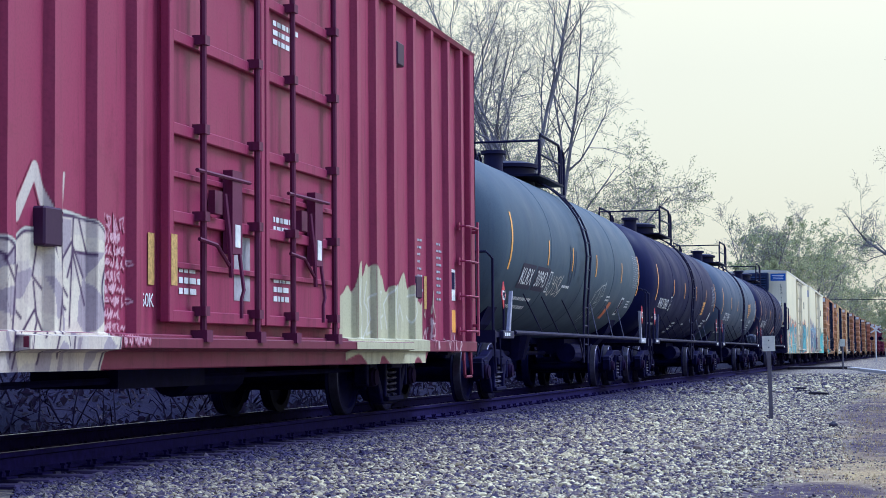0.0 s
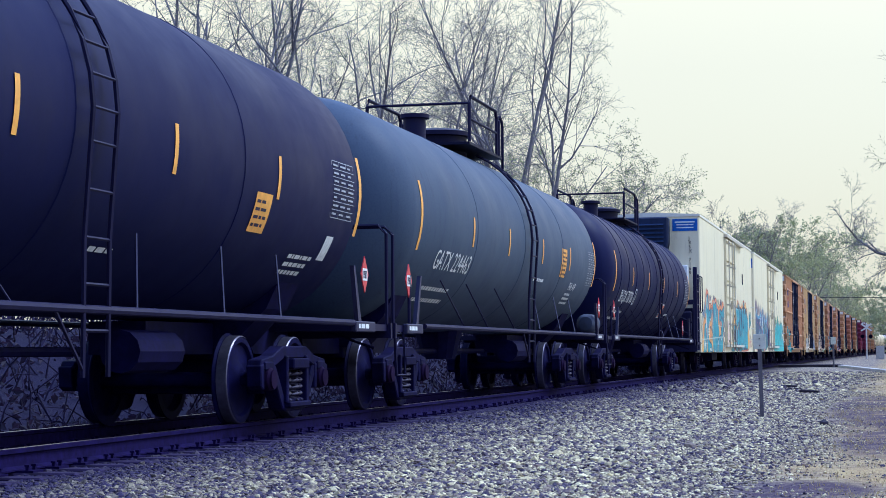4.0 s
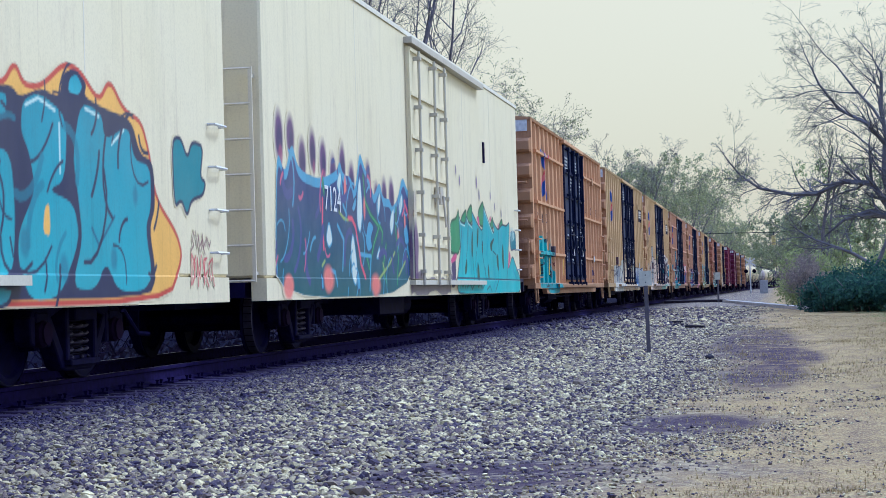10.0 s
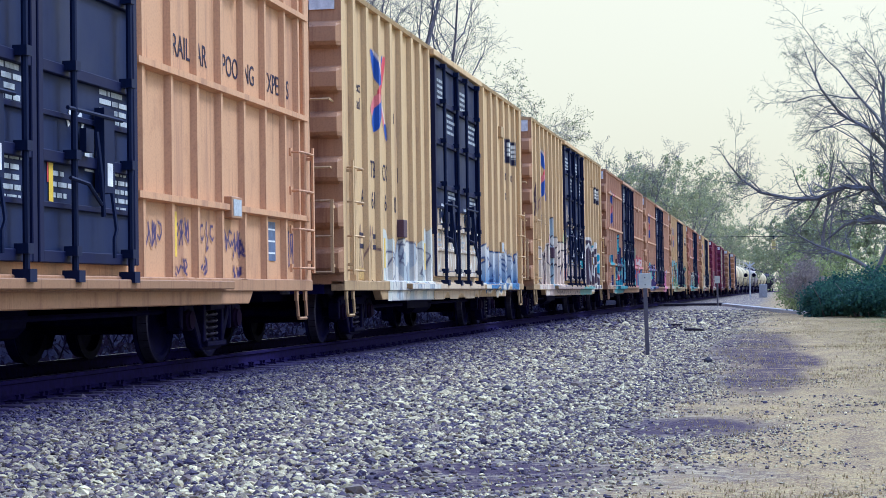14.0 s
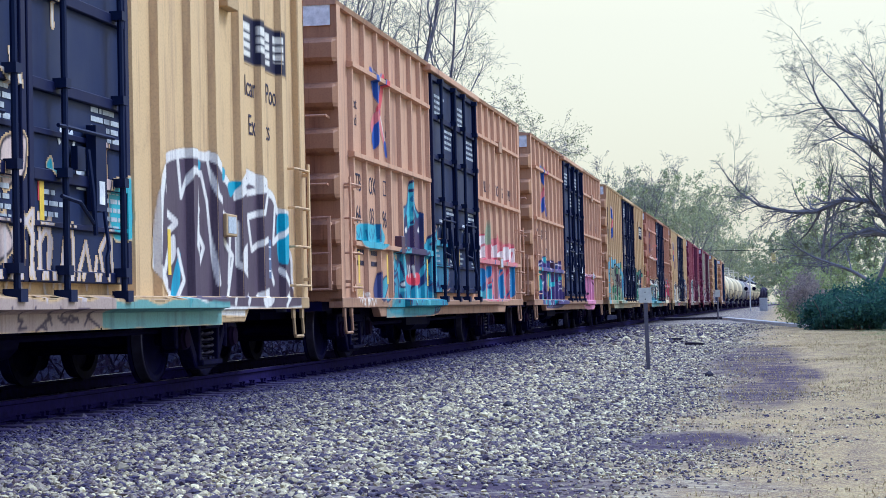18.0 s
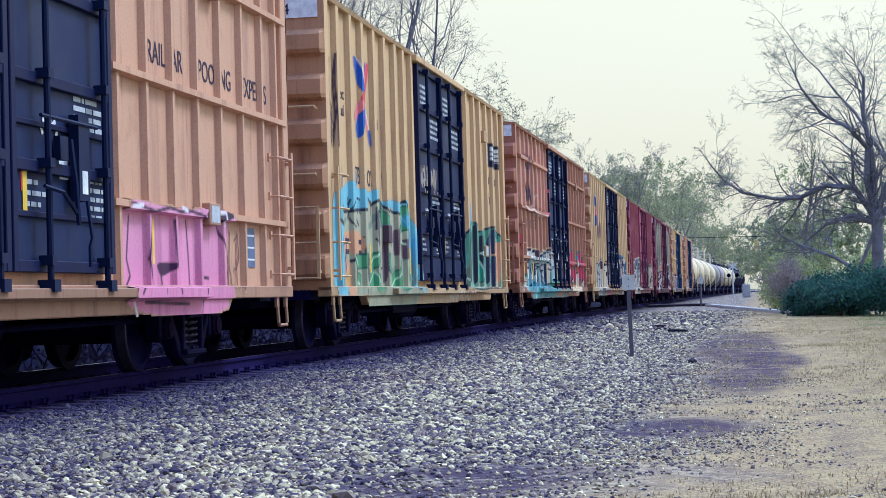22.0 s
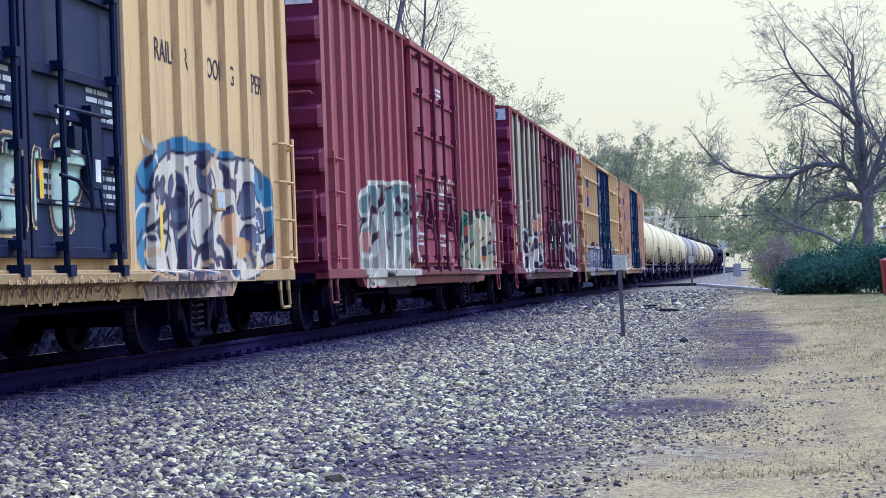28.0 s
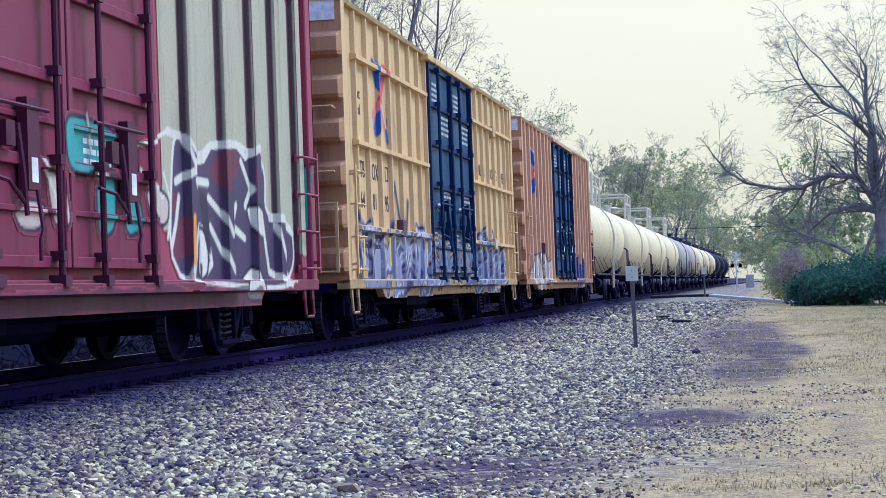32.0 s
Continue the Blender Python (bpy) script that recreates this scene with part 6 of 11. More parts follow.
    for pts in ([(0.65, 0.67), (0.88, 0.94), (1.22, 1.59), (1.73, 1.58), (1.85, 1.13), (1.71, 0.84), (1.67, 0.67)], [(1.73, 2.26), (1.98, 2.54), (2.49, 2.56), (2.67, 2.06), (3.01, 2.03), (3.46, 2.17), (3.70, 2.07), (3.48, 1.82), (3.01, 1.76), (2.55, 1.60), (2.46, 1.16), (2.84, 1.01), (3.45, 0.96), (3.84, 0.66), (1.92, 0.67), (2.11, 1.14), (1.80, 1.09), (1.65, 1.46), (1.66, 1.96)], [(3.88, 2.09), (4.20, 2.36), (4.49, 2.25), (4.79, 2.31), (5.17, 2.38), (5.58, 2.15), (5.98, 2.12), (5.96, 1.60), (6.24, 1.48), (6.13, 1.21), (5.57, 0.94), (5.56, 0.65), (4.00, 0.66), (3.88, 1.01), (3.80, 1.49)], [(6.31, 2.04), (6.70, 2.18), (7.42, 2.08), (8.06, 2.33), (8.27, 2.14), (7.93, 1.66), (7.70, 0.86), (7.20, 0.64), (5.67, 0.65), (5.90, 1.07), (6.47, 1.25), (7.08, 1.27), (6.89, 1.53), (6.39, 1.69)]):
        w.shape(pts, sea, navy_, 0.05, lin(58, 160, 176), sea)
    w.tangle(0.2, 7.4, 0.75, 2.5, 14, deep, 0.09, 601, 0.4, 0.7).tangle(0.2, 7.4, 0.75, 2.5, 12, lin(96, 190, 200), 0.05, 602, 0.35)
    bone = lin(220, 222, 206)
    for pts in ([(1.85, 2.45), (2.09, 2.50), (2.27, 2.13), (2.18, 2.04), (1.95, 2.16)], [(2.47, 1.58), (3.01, 1.76), (3.45, 1.85), (3.33, 1.74), (2.86, 1.64), (2.63, 1.47)], [(1.71, 1.97), (1.84, 1.97), (1.99, 1.58), (2.11, 1.09), (1.85, 1.06), (1.69, 1.49)], [(5.06, 2.29), (5.29, 1.79), (5.21, 1.56), (5.01, 1.86)], [(3.91, 2.05), (4.12, 1.82), (4.07, 1.17), (3.93, 1.49)], [(1.05, 0.80), (1.27, 1.12), (1.49, 0.98), (1.16, 0.68)], [(0.70, 0.84), (1.03, 1.26), (1.10, 1.10), (0.79, 0.69)], [(4.46, 1.14), (4.79, 1.27), (4.68, 1.02), (4.49, 1.03)], [(5.61, 0.98), (6.06, 1.16), (5.86, 0.88)], [(6.98, 1.15), (7.30, 1.23), (7.17, 1.03)], [(2.76, 0.81), (3.24, 0.85), (3.42, 0.71), (2.98, 0.69)], [(4.43, 0.67), (4.68, 0.81), (4.74, 0.66)], [(1.70, 0.99), (1.87, 1.03), (1.79, 0.70)]):
        w.shape(pts, bone, navy_, 0.03)
    for pts in ([(2.99, 1.23), (3.17, 1.48), (3.38, 1.43), (3.37, 1.12), (3.13, 0.99)], [(6.68, 1.70), (7.00, 1.81), (7.32, 1.64), (6.95, 1.50)], [(1.78, 1.46), (1.91, 1.46), (1.98, 1.14), (1.85, 1.10)], [(3.76, 2.08), (3.91, 2.05), (3.87, 1.53), (3.71, 1.64)], [(4.52, 1.10), (4.69, 1.18), (4.65, 1.06)]):
        w.shape(pts, lin(226, 132, 84), navy_, 0.03)
    for pts in ([(3.98, 2.22), (4.33, 2.15), (4.25, 1.70), (4.03, 1.81)], [(2.28, 1.63), (2.47, 1.57), (2.33, 1.43)], [(6.75, 1.49), (7.49, 1.66), (7.19, 1.40)], [(5.16, 2.21), (5.44, 2.05), (5.36, 1.79)], [(7.19, 1.96), (7.75, 1.89), (7.49, 1.74)], [(3.43, 1.16), (3.76, 1.25), (3.70, 1.01)]):
        w.shape(pts, lin(30, 52, 104))
    for line in ([(2.14, 2.49), (2.32, 2.26), (2.24, 2.03), (2.48, 1.97)], [(3.01, 2.03), (3.27, 1.97), (3.01, 1.85), (2.58, 1.78)], [(3.45, 1.81), (3.65, 1.64), (3.44, 1.48), (3.74, 1.33)], [(4.56, 2.21), (4.58, 1.92), (4.37, 1.55), (4.53, 1.26)], [(5.94, 2.08), (5.75, 1.81), (6.03, 1.60)], [(6.41, 2.01), (6.89, 1.98), (7.25, 1.87), (6.69, 1.76)], [(7.48, 1.42), (7.06, 1.23), (6.47, 1.04), (6.26, 0.68)], [(5.04, 1.53), (4.86, 1.27), (5.19, 1.02), (5.01, 0.69)], [(1.22, 1.55), (1.40, 1.34), (1.27, 1.12)], [(1.51, 0.91), (1.64, 1.13)], [(3.00, 1.50), (3.29, 1.51), (3.44, 1.40)], [(4.20, 1.01), (4.38, 0.85), (4.18, 0.66)], [(2.29, 0.99), (2.23, 0.81), (2.42, 0.68)]):
        w.stroke(line, 0.045, navy_)
    for line in ([(2.14, 1.43), (2.97, 1.44)], [(2.11, 1.34), (3.00, 1.35)], [(2.14, 1.25), (2.97, 1.26)], [(2.47, 1.45), (2.43, 1.25)], [(2.79, 1.45), (2.77, 1.26)], [(5.85, 1.59), (7.48, 1.56)], [(0.34, 1.08), (8.10, 1.22)]):
        w.stroke(line, 0.03, lin(214, 222, 206), 0.75)
    # small blue tag, spikes and bubbles over the letters
    for line in ([(0.62, 1.68), (0.62, 1.97), (0.78, 1.84), (0.94, 2.01), (0.99, 1.74)], [(1.05, 2.03), (1.08, 1.82), (1.24, 1.83), (1.24, 2.09)], [(1.36, 2.11), (1.38, 1.91)], [(1.56, 2.15), (1.31, 2.00), (1.53, 1.95)], [(1.17, 2.04), (1.22, 2.26), (1.31, 2.09)]):
        w.stroke(line, 0.085, navy_).stroke(line, 0.05, lin(52, 120, 190))
    for pts in ([(2.99, 2.33), (2.97, 2.48), (3.26, 2.55), (3.35, 2.42)], [(4.14, 2.45), (4.34, 2.59), (4.56, 2.47)], [(4.53, 2.41), (4.77, 2.59), (4.86, 2.45)], [(6.67, 2.29), (7.03, 2.55), (7.43, 2.37)], [(6.14, 2.34), (6.29, 2.52), (6.40, 2.33)], [(3.70, 2.26), (3.80, 2.38), (3.89, 2.27)]):
        w.shape(pts, lin(70, 58, 110), navy_, 0.03)
    for line in ([(2.74, 2.38), (2.88, 2.55), (3.02, 2.43)], [(3.41, 2.46), (3.47, 2.56), (3.59, 2.49)], [(5.52, 2.39), (5.63, 2.52), (5.74, 2.41)], [(5.84, 2.37), (5.92, 2.48)], [(7.45, 2.67), (7.52, 2.44)], [(8.35, 1.82), (8.47, 1.54)], [(8.15, 1.43), (8.32, 1.25)]):
        w.stroke(line, 0.03, lin(90, 70, 90))
    for pts in ([(0.21, 1.58), (0.37, 1.84), (0.60, 1.73), (0.50, 1.52)], [(0.23, 1.31), (0.39, 1.48), (0.50, 1.28), (0.36, 1.11)], [(0.43, 1.25), (0.50, 1.32), (0.56, 1.18)]):
        w.shape(pts, bone, navy_, 0.035)
    w.shape([(0.17, 1.54), (0.37, 1.54), (0.36, 1.31), (0.19, 1.31)], navy_).shape([(0.21, 1.11), (0.36, 1.11), (0.34, 0.97), (0.22, 0.94)], navy_)
    for k in range(8):
        w.patch(7.92 + 0.22 * (k % 2), 8.14 + 0.22 * (k % 2), 0.70 + 0.17 * k, 0.87 + 0.17 * k, navy_, 0.02, k)
    w.onto(white_1, reef_surface, WHITETAG, R_, coat, "painted_letters", "turquoise letters with orange outline")
    w = Wall(8.64, 21.7, 0.69, 3.1, 0.018)
    w.shape([(11.13, 0.76), (11.26, 1.82), (11.71, 1.94), (12.13, 2.13), (12.29, 2.31), (12.66, 2.44), (12.80, 2.40), (13.13, 2.51), (13.33, 2.64), (13.61, 2.41), (13.85, 2.42), (14.08, 2.68), (14.25, 2.65), (14.30, 2.60), (14.58, 2.66), (14.81, 2.51), (15.00, 2.58), (15.24, 2.43), (15.82, 2.41), (16.07, 2.62), (16.25, 2.45), (16.60, 2.48), (17.11, 2.73), (17.46, 2.71), (17.91, 2.48), (18.19, 2.71), (18.55, 2.46), (19.02, 2.40), (19.24, 2.08), (19.38, 1.69), (20.00, 1.37), (20.16, 1.13), (19.63, 0.69)], amber, lin(190, 60, 50), 0.05)
    w.shape([(11.13, 0.78), (11.34, 1.68), (11.88, 1.79), (12.12, 1.76), (12.25, 1.54), (12.23, 1.15), (12.58, 1.40), (12.27, 1.89), (12.26, 2.06), (12.58, 2.11), (12.65, 2.31), (12.97, 2.44), (13.25, 2.41), (13.40, 2.28), (13.75, 2.41), (14.11, 2.38), (14.17, 2.54), (14.45, 2.63), (14.73, 2.55), (14.94, 2.41), (15.13, 2.45), (15.49, 2.38), (16.00, 2.43), (16.15, 2.35), (16.60, 2.47), (16.99, 2.42), (17.07, 2.64), (17.35, 2.72), (17.63, 2.61), (17.55, 2.49), (18.09, 2.43), (18.74, 2.40), (18.96, 2.09), (19.33, 2.05), (19.37, 1.61), (19.18, 1.40), (19.35, 0.95), (19.08, 0.73)], navy_)
    for pts in ([(12.41, 2.04), (12.60, 2.06), (12.67, 2.27), (12.97, 2.40), (13.21, 2.37), (13.33, 2.21), (13.37, 1.76), (13.18, 1.61), (12.85, 1.45), (12.64, 1.43), (12.51, 1.55)], [(11.13, 0.90), (11.40, 1.07), (12.25, 1.13), (12.58, 1.36), (12.97, 1.33), (13.34, 1.60), (13.66, 1.57), (13.78, 1.35), (13.74, 0.95), (12.22, 0.92)], [(13.47, 2.31), (13.75, 2.38), (14.41, 2.32), (14.88, 2.36), (14.82, 1.85), (14.51, 1.84), (14.51, 1.53), (14.99, 1.53), (15.03, 0.96), (13.93, 0.96), (14.12, 1.36), (14.05, 1.71), (13.57, 1.73)],
                [(15.13, 2.39), (15.49, 2.31), (15.90, 2.37), (15.89, 2.18), (15.54, 2.18), (15.58, 1.94), (15.96, 1.89), (16.02, 1.42), (15.95, 0.91), (15.09, 0.95), (15.11, 1.25), (15.53, 1.29), (15.46, 1.52), (15.08, 1.62), (15.05, 2.07)], [(16.21, 2.33), (16.56, 2.43), (17.15, 2.28), (17.07, 1.74), (16.70, 1.64), (17.26, 1.56), (17.38, 1.25), (16.89, 0.76), (16.25, 0.74), (16.05, 1.08), (16.10, 1.31), (16.44, 1.62), (16.33, 1.92), (16.16, 2.09)], [(17.47, 2.44), (17.97, 2.39), (18.03, 2.14), (18.66, 2.34), (18.79, 2.02), (19.24, 2.00), (19.24, 1.60), (19.06, 1.40), (19.23, 0.96), (18.97, 0.81), (18.26, 0.81), (18.01, 1.08), (17.70, 0.82), (17.17, 0.84), (17.45, 1.25), (17.37, 1.61), (17.26, 1.97)]):
        w.shape(pts, aqua, None, 0, lin(60, 168, 186), sea)
    for pts in ([(14.21, 2.39), (14.25, 2.52), (14.48, 2.60), (14.68, 2.53), (14.73, 2.40), (14.44, 2.34)], [(17.16, 2.48), (17.21, 2.63), (17.39, 2.69), (17.55, 2.58), (17.44, 2.47)], [(11.16, 1.38), (11.43, 1.68), (11.88, 1.76), (12.10, 1.72), (12.17, 1.57), (11.96, 1.49), (11.68, 1.50)], [(11.21, 0.78), (11.47, 0.85), (12.21, 0.85), (12.71, 0.70), (11.12, 0.71)], [(12.92, 0.85), (13.95, 0.86), (14.18, 0.69), (13.47, 0.70)], [(14.57, 0.84), (15.98, 0.87), (15.81, 0.69), (14.96, 0.68)]):
        w.shape(pts, sea, navy_, 0.04, aqua)
    for pts in ([(13.85, 1.65), (14.02, 1.69), (14.03, 1.51), (13.82, 1.52)], [(16.62, 1.50), (16.72, 1.54), (16.73, 1.26), (16.57, 1.29)], [(14.50, 1.82), (14.65, 1.69), (14.57, 1.59)]):
        w.shape(pts, amber)
    for u, z, r in ((11.9, 2.0, 0.10), (12.2, 1.5, 0.12), (13.6, 1.2, 0.10), (14.2, 2.1, 0.12), (15.0, 1.1, 0.12), (16.2, 1.2, 0.12), (17.0, 1.0, 0.12), (18.2, 1.1, 0.11), (18.8, 1.7, 0.10), (11.2, 1.0, 0.12)):
        w.spray(u, z, r, 1.3 * r, deep, 0.6, 0.15, int(u * 7))
    for line in ([(12.73, 2.24), (12.82, 2.33), (12.99, 2.37)], [(13.56, 2.27), (13.75, 2.34), (14.28, 2.29)], [(15.18, 2.35), (15.49, 2.28)], [(16.27, 2.30), (16.53, 2.38), (16.88, 2.31)], [(17.57, 2.39), (17.90, 2.35)], [(13.22, 2.28), (13.30, 2.04), (13.26, 1.79)], [(14.66, 2.27), (14.69, 1.87)], [(15.71, 2.12), (15.62, 2.06)], [(16.97, 2.21), (16.97, 1.80)], [(18.21, 2.13), (18.53, 2.28)], [(12.73, 1.20), (13.27, 1.13)], [(12.51, 1.98), (12.57, 1.59)]):
        w.stroke(line, 0.028, lin(196, 226, 226))
    for line in ([(13.00, 2.14), (12.88, 1.97), (13.04, 1.82)], [(14.35, 1.37), (14.21, 1.19), (14.48, 1.06)], [(15.42, 1.26), (15.26, 1.07)], [(17.67, 1.36), (17.84, 1.21), (18.24, 1.48)], [(12.53, 1.16), (12.84, 1.25), (12.93, 1.05)]):
        w.stroke(line, 0.035, deep)
    w.tangle(11.2, 19.2, 0.75, 2.5, 60, navy_, 0.04, 611, 0.35).tangle(11.2, 19.2, 0.75, 2.5, 16, lin(30, 120, 150), 0.08, 612, 0.3, 0.7)
    w.shape([(19.91, 2.30), (20.18, 2.35), (20.39, 2.14), (20.55, 2.33), (20.93, 2.31), (20.80, 1.98), (20.99, 1.93), (20.88, 1.79), (20.49, 1.73), (20.34, 1.55), (20.17, 1.72), (19.94, 1.63)], lin(24, 130, 148), navy_, 0.04)
    w.spray(8.9, 1.2, 0.4, 0.5, lin(235, 170, 190), 0.35, 0.5, 6)
    w.spray(9.9, 1.0, 0.5, 0.22, amber, 0.9, 0.3, 16).spray(11.3, 1.5, 0.2, 0.4, lin(32, 44, 92), 0.9, 0.3, 17)
    w.hand(20.4, 21.2, 0.85, 1.15, 4, lin(190, 60, 80), 0.03, 78).hand(20.4, 21.1, 1.2, 1.4, 4, lin(120, 80, 90), 0.025, 79)
    w.onto(white_1, reef_surface, WHITETAG, R_, coat, "painted_letters", "turquoise letters with flame outline")
    violet, navy = lin(95, 60, 120), lin(28, 36, 98)
    sky_, ice = lin(84, 158, 200), lin(206, 220, 216)
    w = Wall(0.02, 8.62, 0.69, 3.2, 0.018)
    for k in range(15):
        u, z = 0.7 + 0.55 * k, 2.66 - 0.045 * k + 0.13 * math.sin(2.3 * k)
        w.spray(u, z, 0.24, 0.36, violet, 1.0, 0.1, k)
        w.spray(u + 0.03, z - 0.06, 0.16, 0.22, lin(52, 38, 100), 0.9, 0.2, k + 3)
        w.spray(u + 0.06, z - 0.22, 0.10, 0.14, lin(150, 60, 120), 0.7, 0.3, k + 5)
    top = [(0.45, 1.6), (0.6, 2.5), (0.95, 2.2), (1.3, 2.65), (1.6, 2.3)] + [(2.68, 2.24), (3.66, 2.40), (3.86, 2.57), (4.01, 2.39), (4.53, 2.37), (4.65, 2.17), (4.84, 2.29), (5.11, 2.79), (5.36, 2.60), (5.79, 2.35), (6.01, 2.16), (6.43, 2.43), (6.66, 2.17), (7.12, 2.19), (7.30, 2.05), (7.77, 2.20), (8.20, 2.62), (8.60, 2.36), (9.14, 2.42), (9.54, 2.02)]
    w.shape([(0.4, 0.70)] + top + [(8.5, 0.70)], sky_)
    w.shape([(0.52, 0.70)] + [(u + 0.02, z - 0.13) for u, z in top] + [(8.42, 0.70)], navy, None, 0, lin(22, 92, 104), lin(40, 44, 130))
    for pts in ([(3.74, 2.34), (3.87, 2.43), (3.94, 2.34), (3.80, 2.08), (3.65, 2.22)], [(4.92, 2.21), (5.10, 2.45), (5.22, 1.94), (5.05, 1.58), (4.83, 1.73)], [(2.96, 1.47), (3.15, 1.73), (3.34, 1.45), (3.12, 1.35)], [(4.40, 1.39), (4.57, 1.63), (4.80, 1.08), (4.65, 0.84), (4.46, 0.93)], [(6.24, 2.12), (6.49, 2.29), (6.43, 2.02), (6.25, 1.86)], [(7.24, 1.96), (7.46, 2.08), (7.42, 1.79), (7.22, 1.61), (7.10, 1.79)], [(7.82, 2.10), (8.13, 2.34), (8.17, 2.13), (7.90, 1.93)], [(8.68, 2.16), (8.91, 2.31), (9.06, 2.18), (8.83, 1.99)], [(6.05, 1.25), (6.35, 1.46), (6.29, 1.26)]):
        w.shape(pts, ice, sky_, 0.03)
    for pts in ([(5.35, 1.50), (5.60, 1.83), (5.98, 1.72), (5.72, 1.55), (5.83, 1.40), (5.51, 1.32)], [(2.63, 1.05), (2.74, 0.96), (2.76, 0.80), (2.62, 0.80)], [(4.50, 1.93), (4.79, 2.13), (4.85, 2.02), (4.66, 1.87)], [(8.17, 1.74), (8.42, 1.88), (8.64, 1.53), (8.30, 1.48)], [(4.70, 0.97), (4.84, 1.08), (4.95, 0.79), (4.73, 0.79)]):
        w.shape(pts, sky_, navy, 0.03)
    for line in ([(5.31, 2.43), (5.42, 2.06), (5.74, 1.89), (6.32, 1.73), (5.95, 1.48), (5.71, 1.25)], [(2.84, 2.26), (2.91, 2.08)], [(7.63, 2.05), (7.55, 1.71), (7.72, 1.29), (7.55, 0.87)], [(6.32, 1.77), (6.56, 1.66), (6.50, 1.50)], [(6.80, 1.47), (6.52, 1.11), (6.76, 0.87)], [(5.38, 1.31), (5.59, 1.09)]):
        w.stroke(line, 0.10, lin(22, 100, 92)).stroke(line, 0.03, lin(84, 170, 110))
    for line in ([(3.64, 1.67), (3.99, 1.48), (3.88, 1.07)], [(4.76, 1.55), (4.98, 1.30), (5.71, 1.28), (5.55, 0.79)], [(3.10, 0.93), (3.19, 1.06), (3.44, 1.03), (3.52, 0.86)], [(8.45, 1.48), (8.74, 1.14)], [(3.94, 2.30), (4.00, 1.96), (4.19, 1.84)]):
        w.stroke(line, 0.06, sky_)
    for line in ([(4.29, 1.79), (4.52, 1.79), (4.73, 1.68), (4.90, 1.41), (5.03, 1.16), (5.30, 0.97)], [(8.29, 2.20), (8.49, 2.06), (8.87, 1.72)], [(2.82, 1.98), (2.78, 1.65), (2.83, 1.34)], [(9.21, 2.06), (9.06, 1.78)]):
        w.stroke(line, 0.07, lin(214, 72, 110))
    for line in ([(3.74, 1.86), (4.01, 1.78), (4.28, 1.76)], [(2.87, 1.18), (2.71, 1.11)], [(6.10, 0.91), (6.65, 1.07), (7.04, 1.19), (7.45, 1.37)], [(6.65, 1.07), (6.53, 1.19)], [(7.70, 1.00), (8.44, 1.31)]):
        w.stroke(line, 0.045, lin(150, 176, 96))
    for u, z, a, b in ((4.15, 2.18, 0.08, 0.20), (5.35, 1.95, 0.08, 0.2), (7.75, 1.62, 0.10, 0.18), (8.3, 1.9, 0.08, 0.16), (3.05, 0.92, 0.35, 0.2), (6.0, 0.85, 0.35, 0.2), (1.0, 0.86, 0.3, 0.16)):
        w.spray(u, z, a, b, lin(224, 120, 112), 0.95, 0.25, int(u * 10))
    w.tangle(0.6, 8.4, 0.75, 2.4, 18, lin(60, 70, 140), 0.10, 661, 0.4).tangle(0.6, 8.4, 0.75, 2.4, 26, sky_, 0.04, 662, 0.35).tangle(0.6, 8.4, 0.75, 2.4, 10, lin(190, 84, 130), 0.05, 663, 0.3)
    w.onto(white_2, reef_surface, WHITETAG, R_, coat, "painted_letters", "dark blue and green letters with pale shards")
    w = Wall(8.64, 21.7, 0.69, 3.3, 0.018)
    w.patch(8.66, 12.4, 0.70, 1.0, lin(70, 55, 100), 0.1, 95, 0.8)
    w.spray(8.75, 1.5, 0.2, 0.7, violet, 0.9, 0.4, 12)
    leaf, fern, teal = lin(52, 140, 92), lin(34, 84, 62), lin(44, 172, 182)
    for pts in ([(12.37, 1.46), (12.54, 2.02), (13.21, 2.09), (13.49, 2.29), (13.52, 1.97), (13.61, 1.61), (13.30, 1.43), (12.82, 1.44)], [(13.70, 2.11), (14.38, 2.32), (14.32, 2.08), (13.84, 1.97)], [(14.36, 2.22), (15.06, 2.47), (15.04, 2.06), (14.58, 2.06)], [(15.76, 2.31), (16.57, 2.60), (16.49, 2.03), (15.95, 2.05)], [(17.24, 2.02), (17.75, 2.31), (17.81, 2.04)], [(18.38, 2.02), (19.07, 2.31), (19.22, 2.09)]):
        w.shape(pts, leaf, fern, 0.05, lin(64, 150, 100))
    w.shape([(12.42, 0.81), (12.59, 1.34), (12.98, 1.48), (13.04, 1.07), (12.87, 0.81)], lin(60, 44, 100)).shape([(12.51, 1.34), (13.14, 1.46), (13.13, 1.33), (12.51, 1.24)], lin(200, 60, 130))
    w.shape([(13.11, 0.81), (13.29, 1.15), (13.61, 1.54), (13.55, 1.84), (13.48, 2.18), (13.67, 2.05), (14.20, 2.02), (14.34, 2.20), (14.54, 2.08), (15.10, 2.00), (14.99, 2.31), (15.22, 2.23), (15.75, 2.05), (16.29, 1.94), (16.45, 2.14), (16.54, 2.49), (16.82, 2.32), (17.43, 2.05), (17.92, 1.93), (17.71, 2.23), (18.01, 2.12), (18.50, 2.02), (19.06, 2.17), (19.71, 2.14), (20.23, 2.27), (20.06, 1.83), (19.82, 1.36), (19.91, 1.19), (20.57, 1.53), (21.07, 1.29), (21.71, 1.04), (21.73, 0.74), (21.17, 0.65), (18.32, 0.66), (13.27, 0.68)], teal, lin(22, 60, 86), 0.04, lin(62, 186, 192), lin(40, 160, 176))
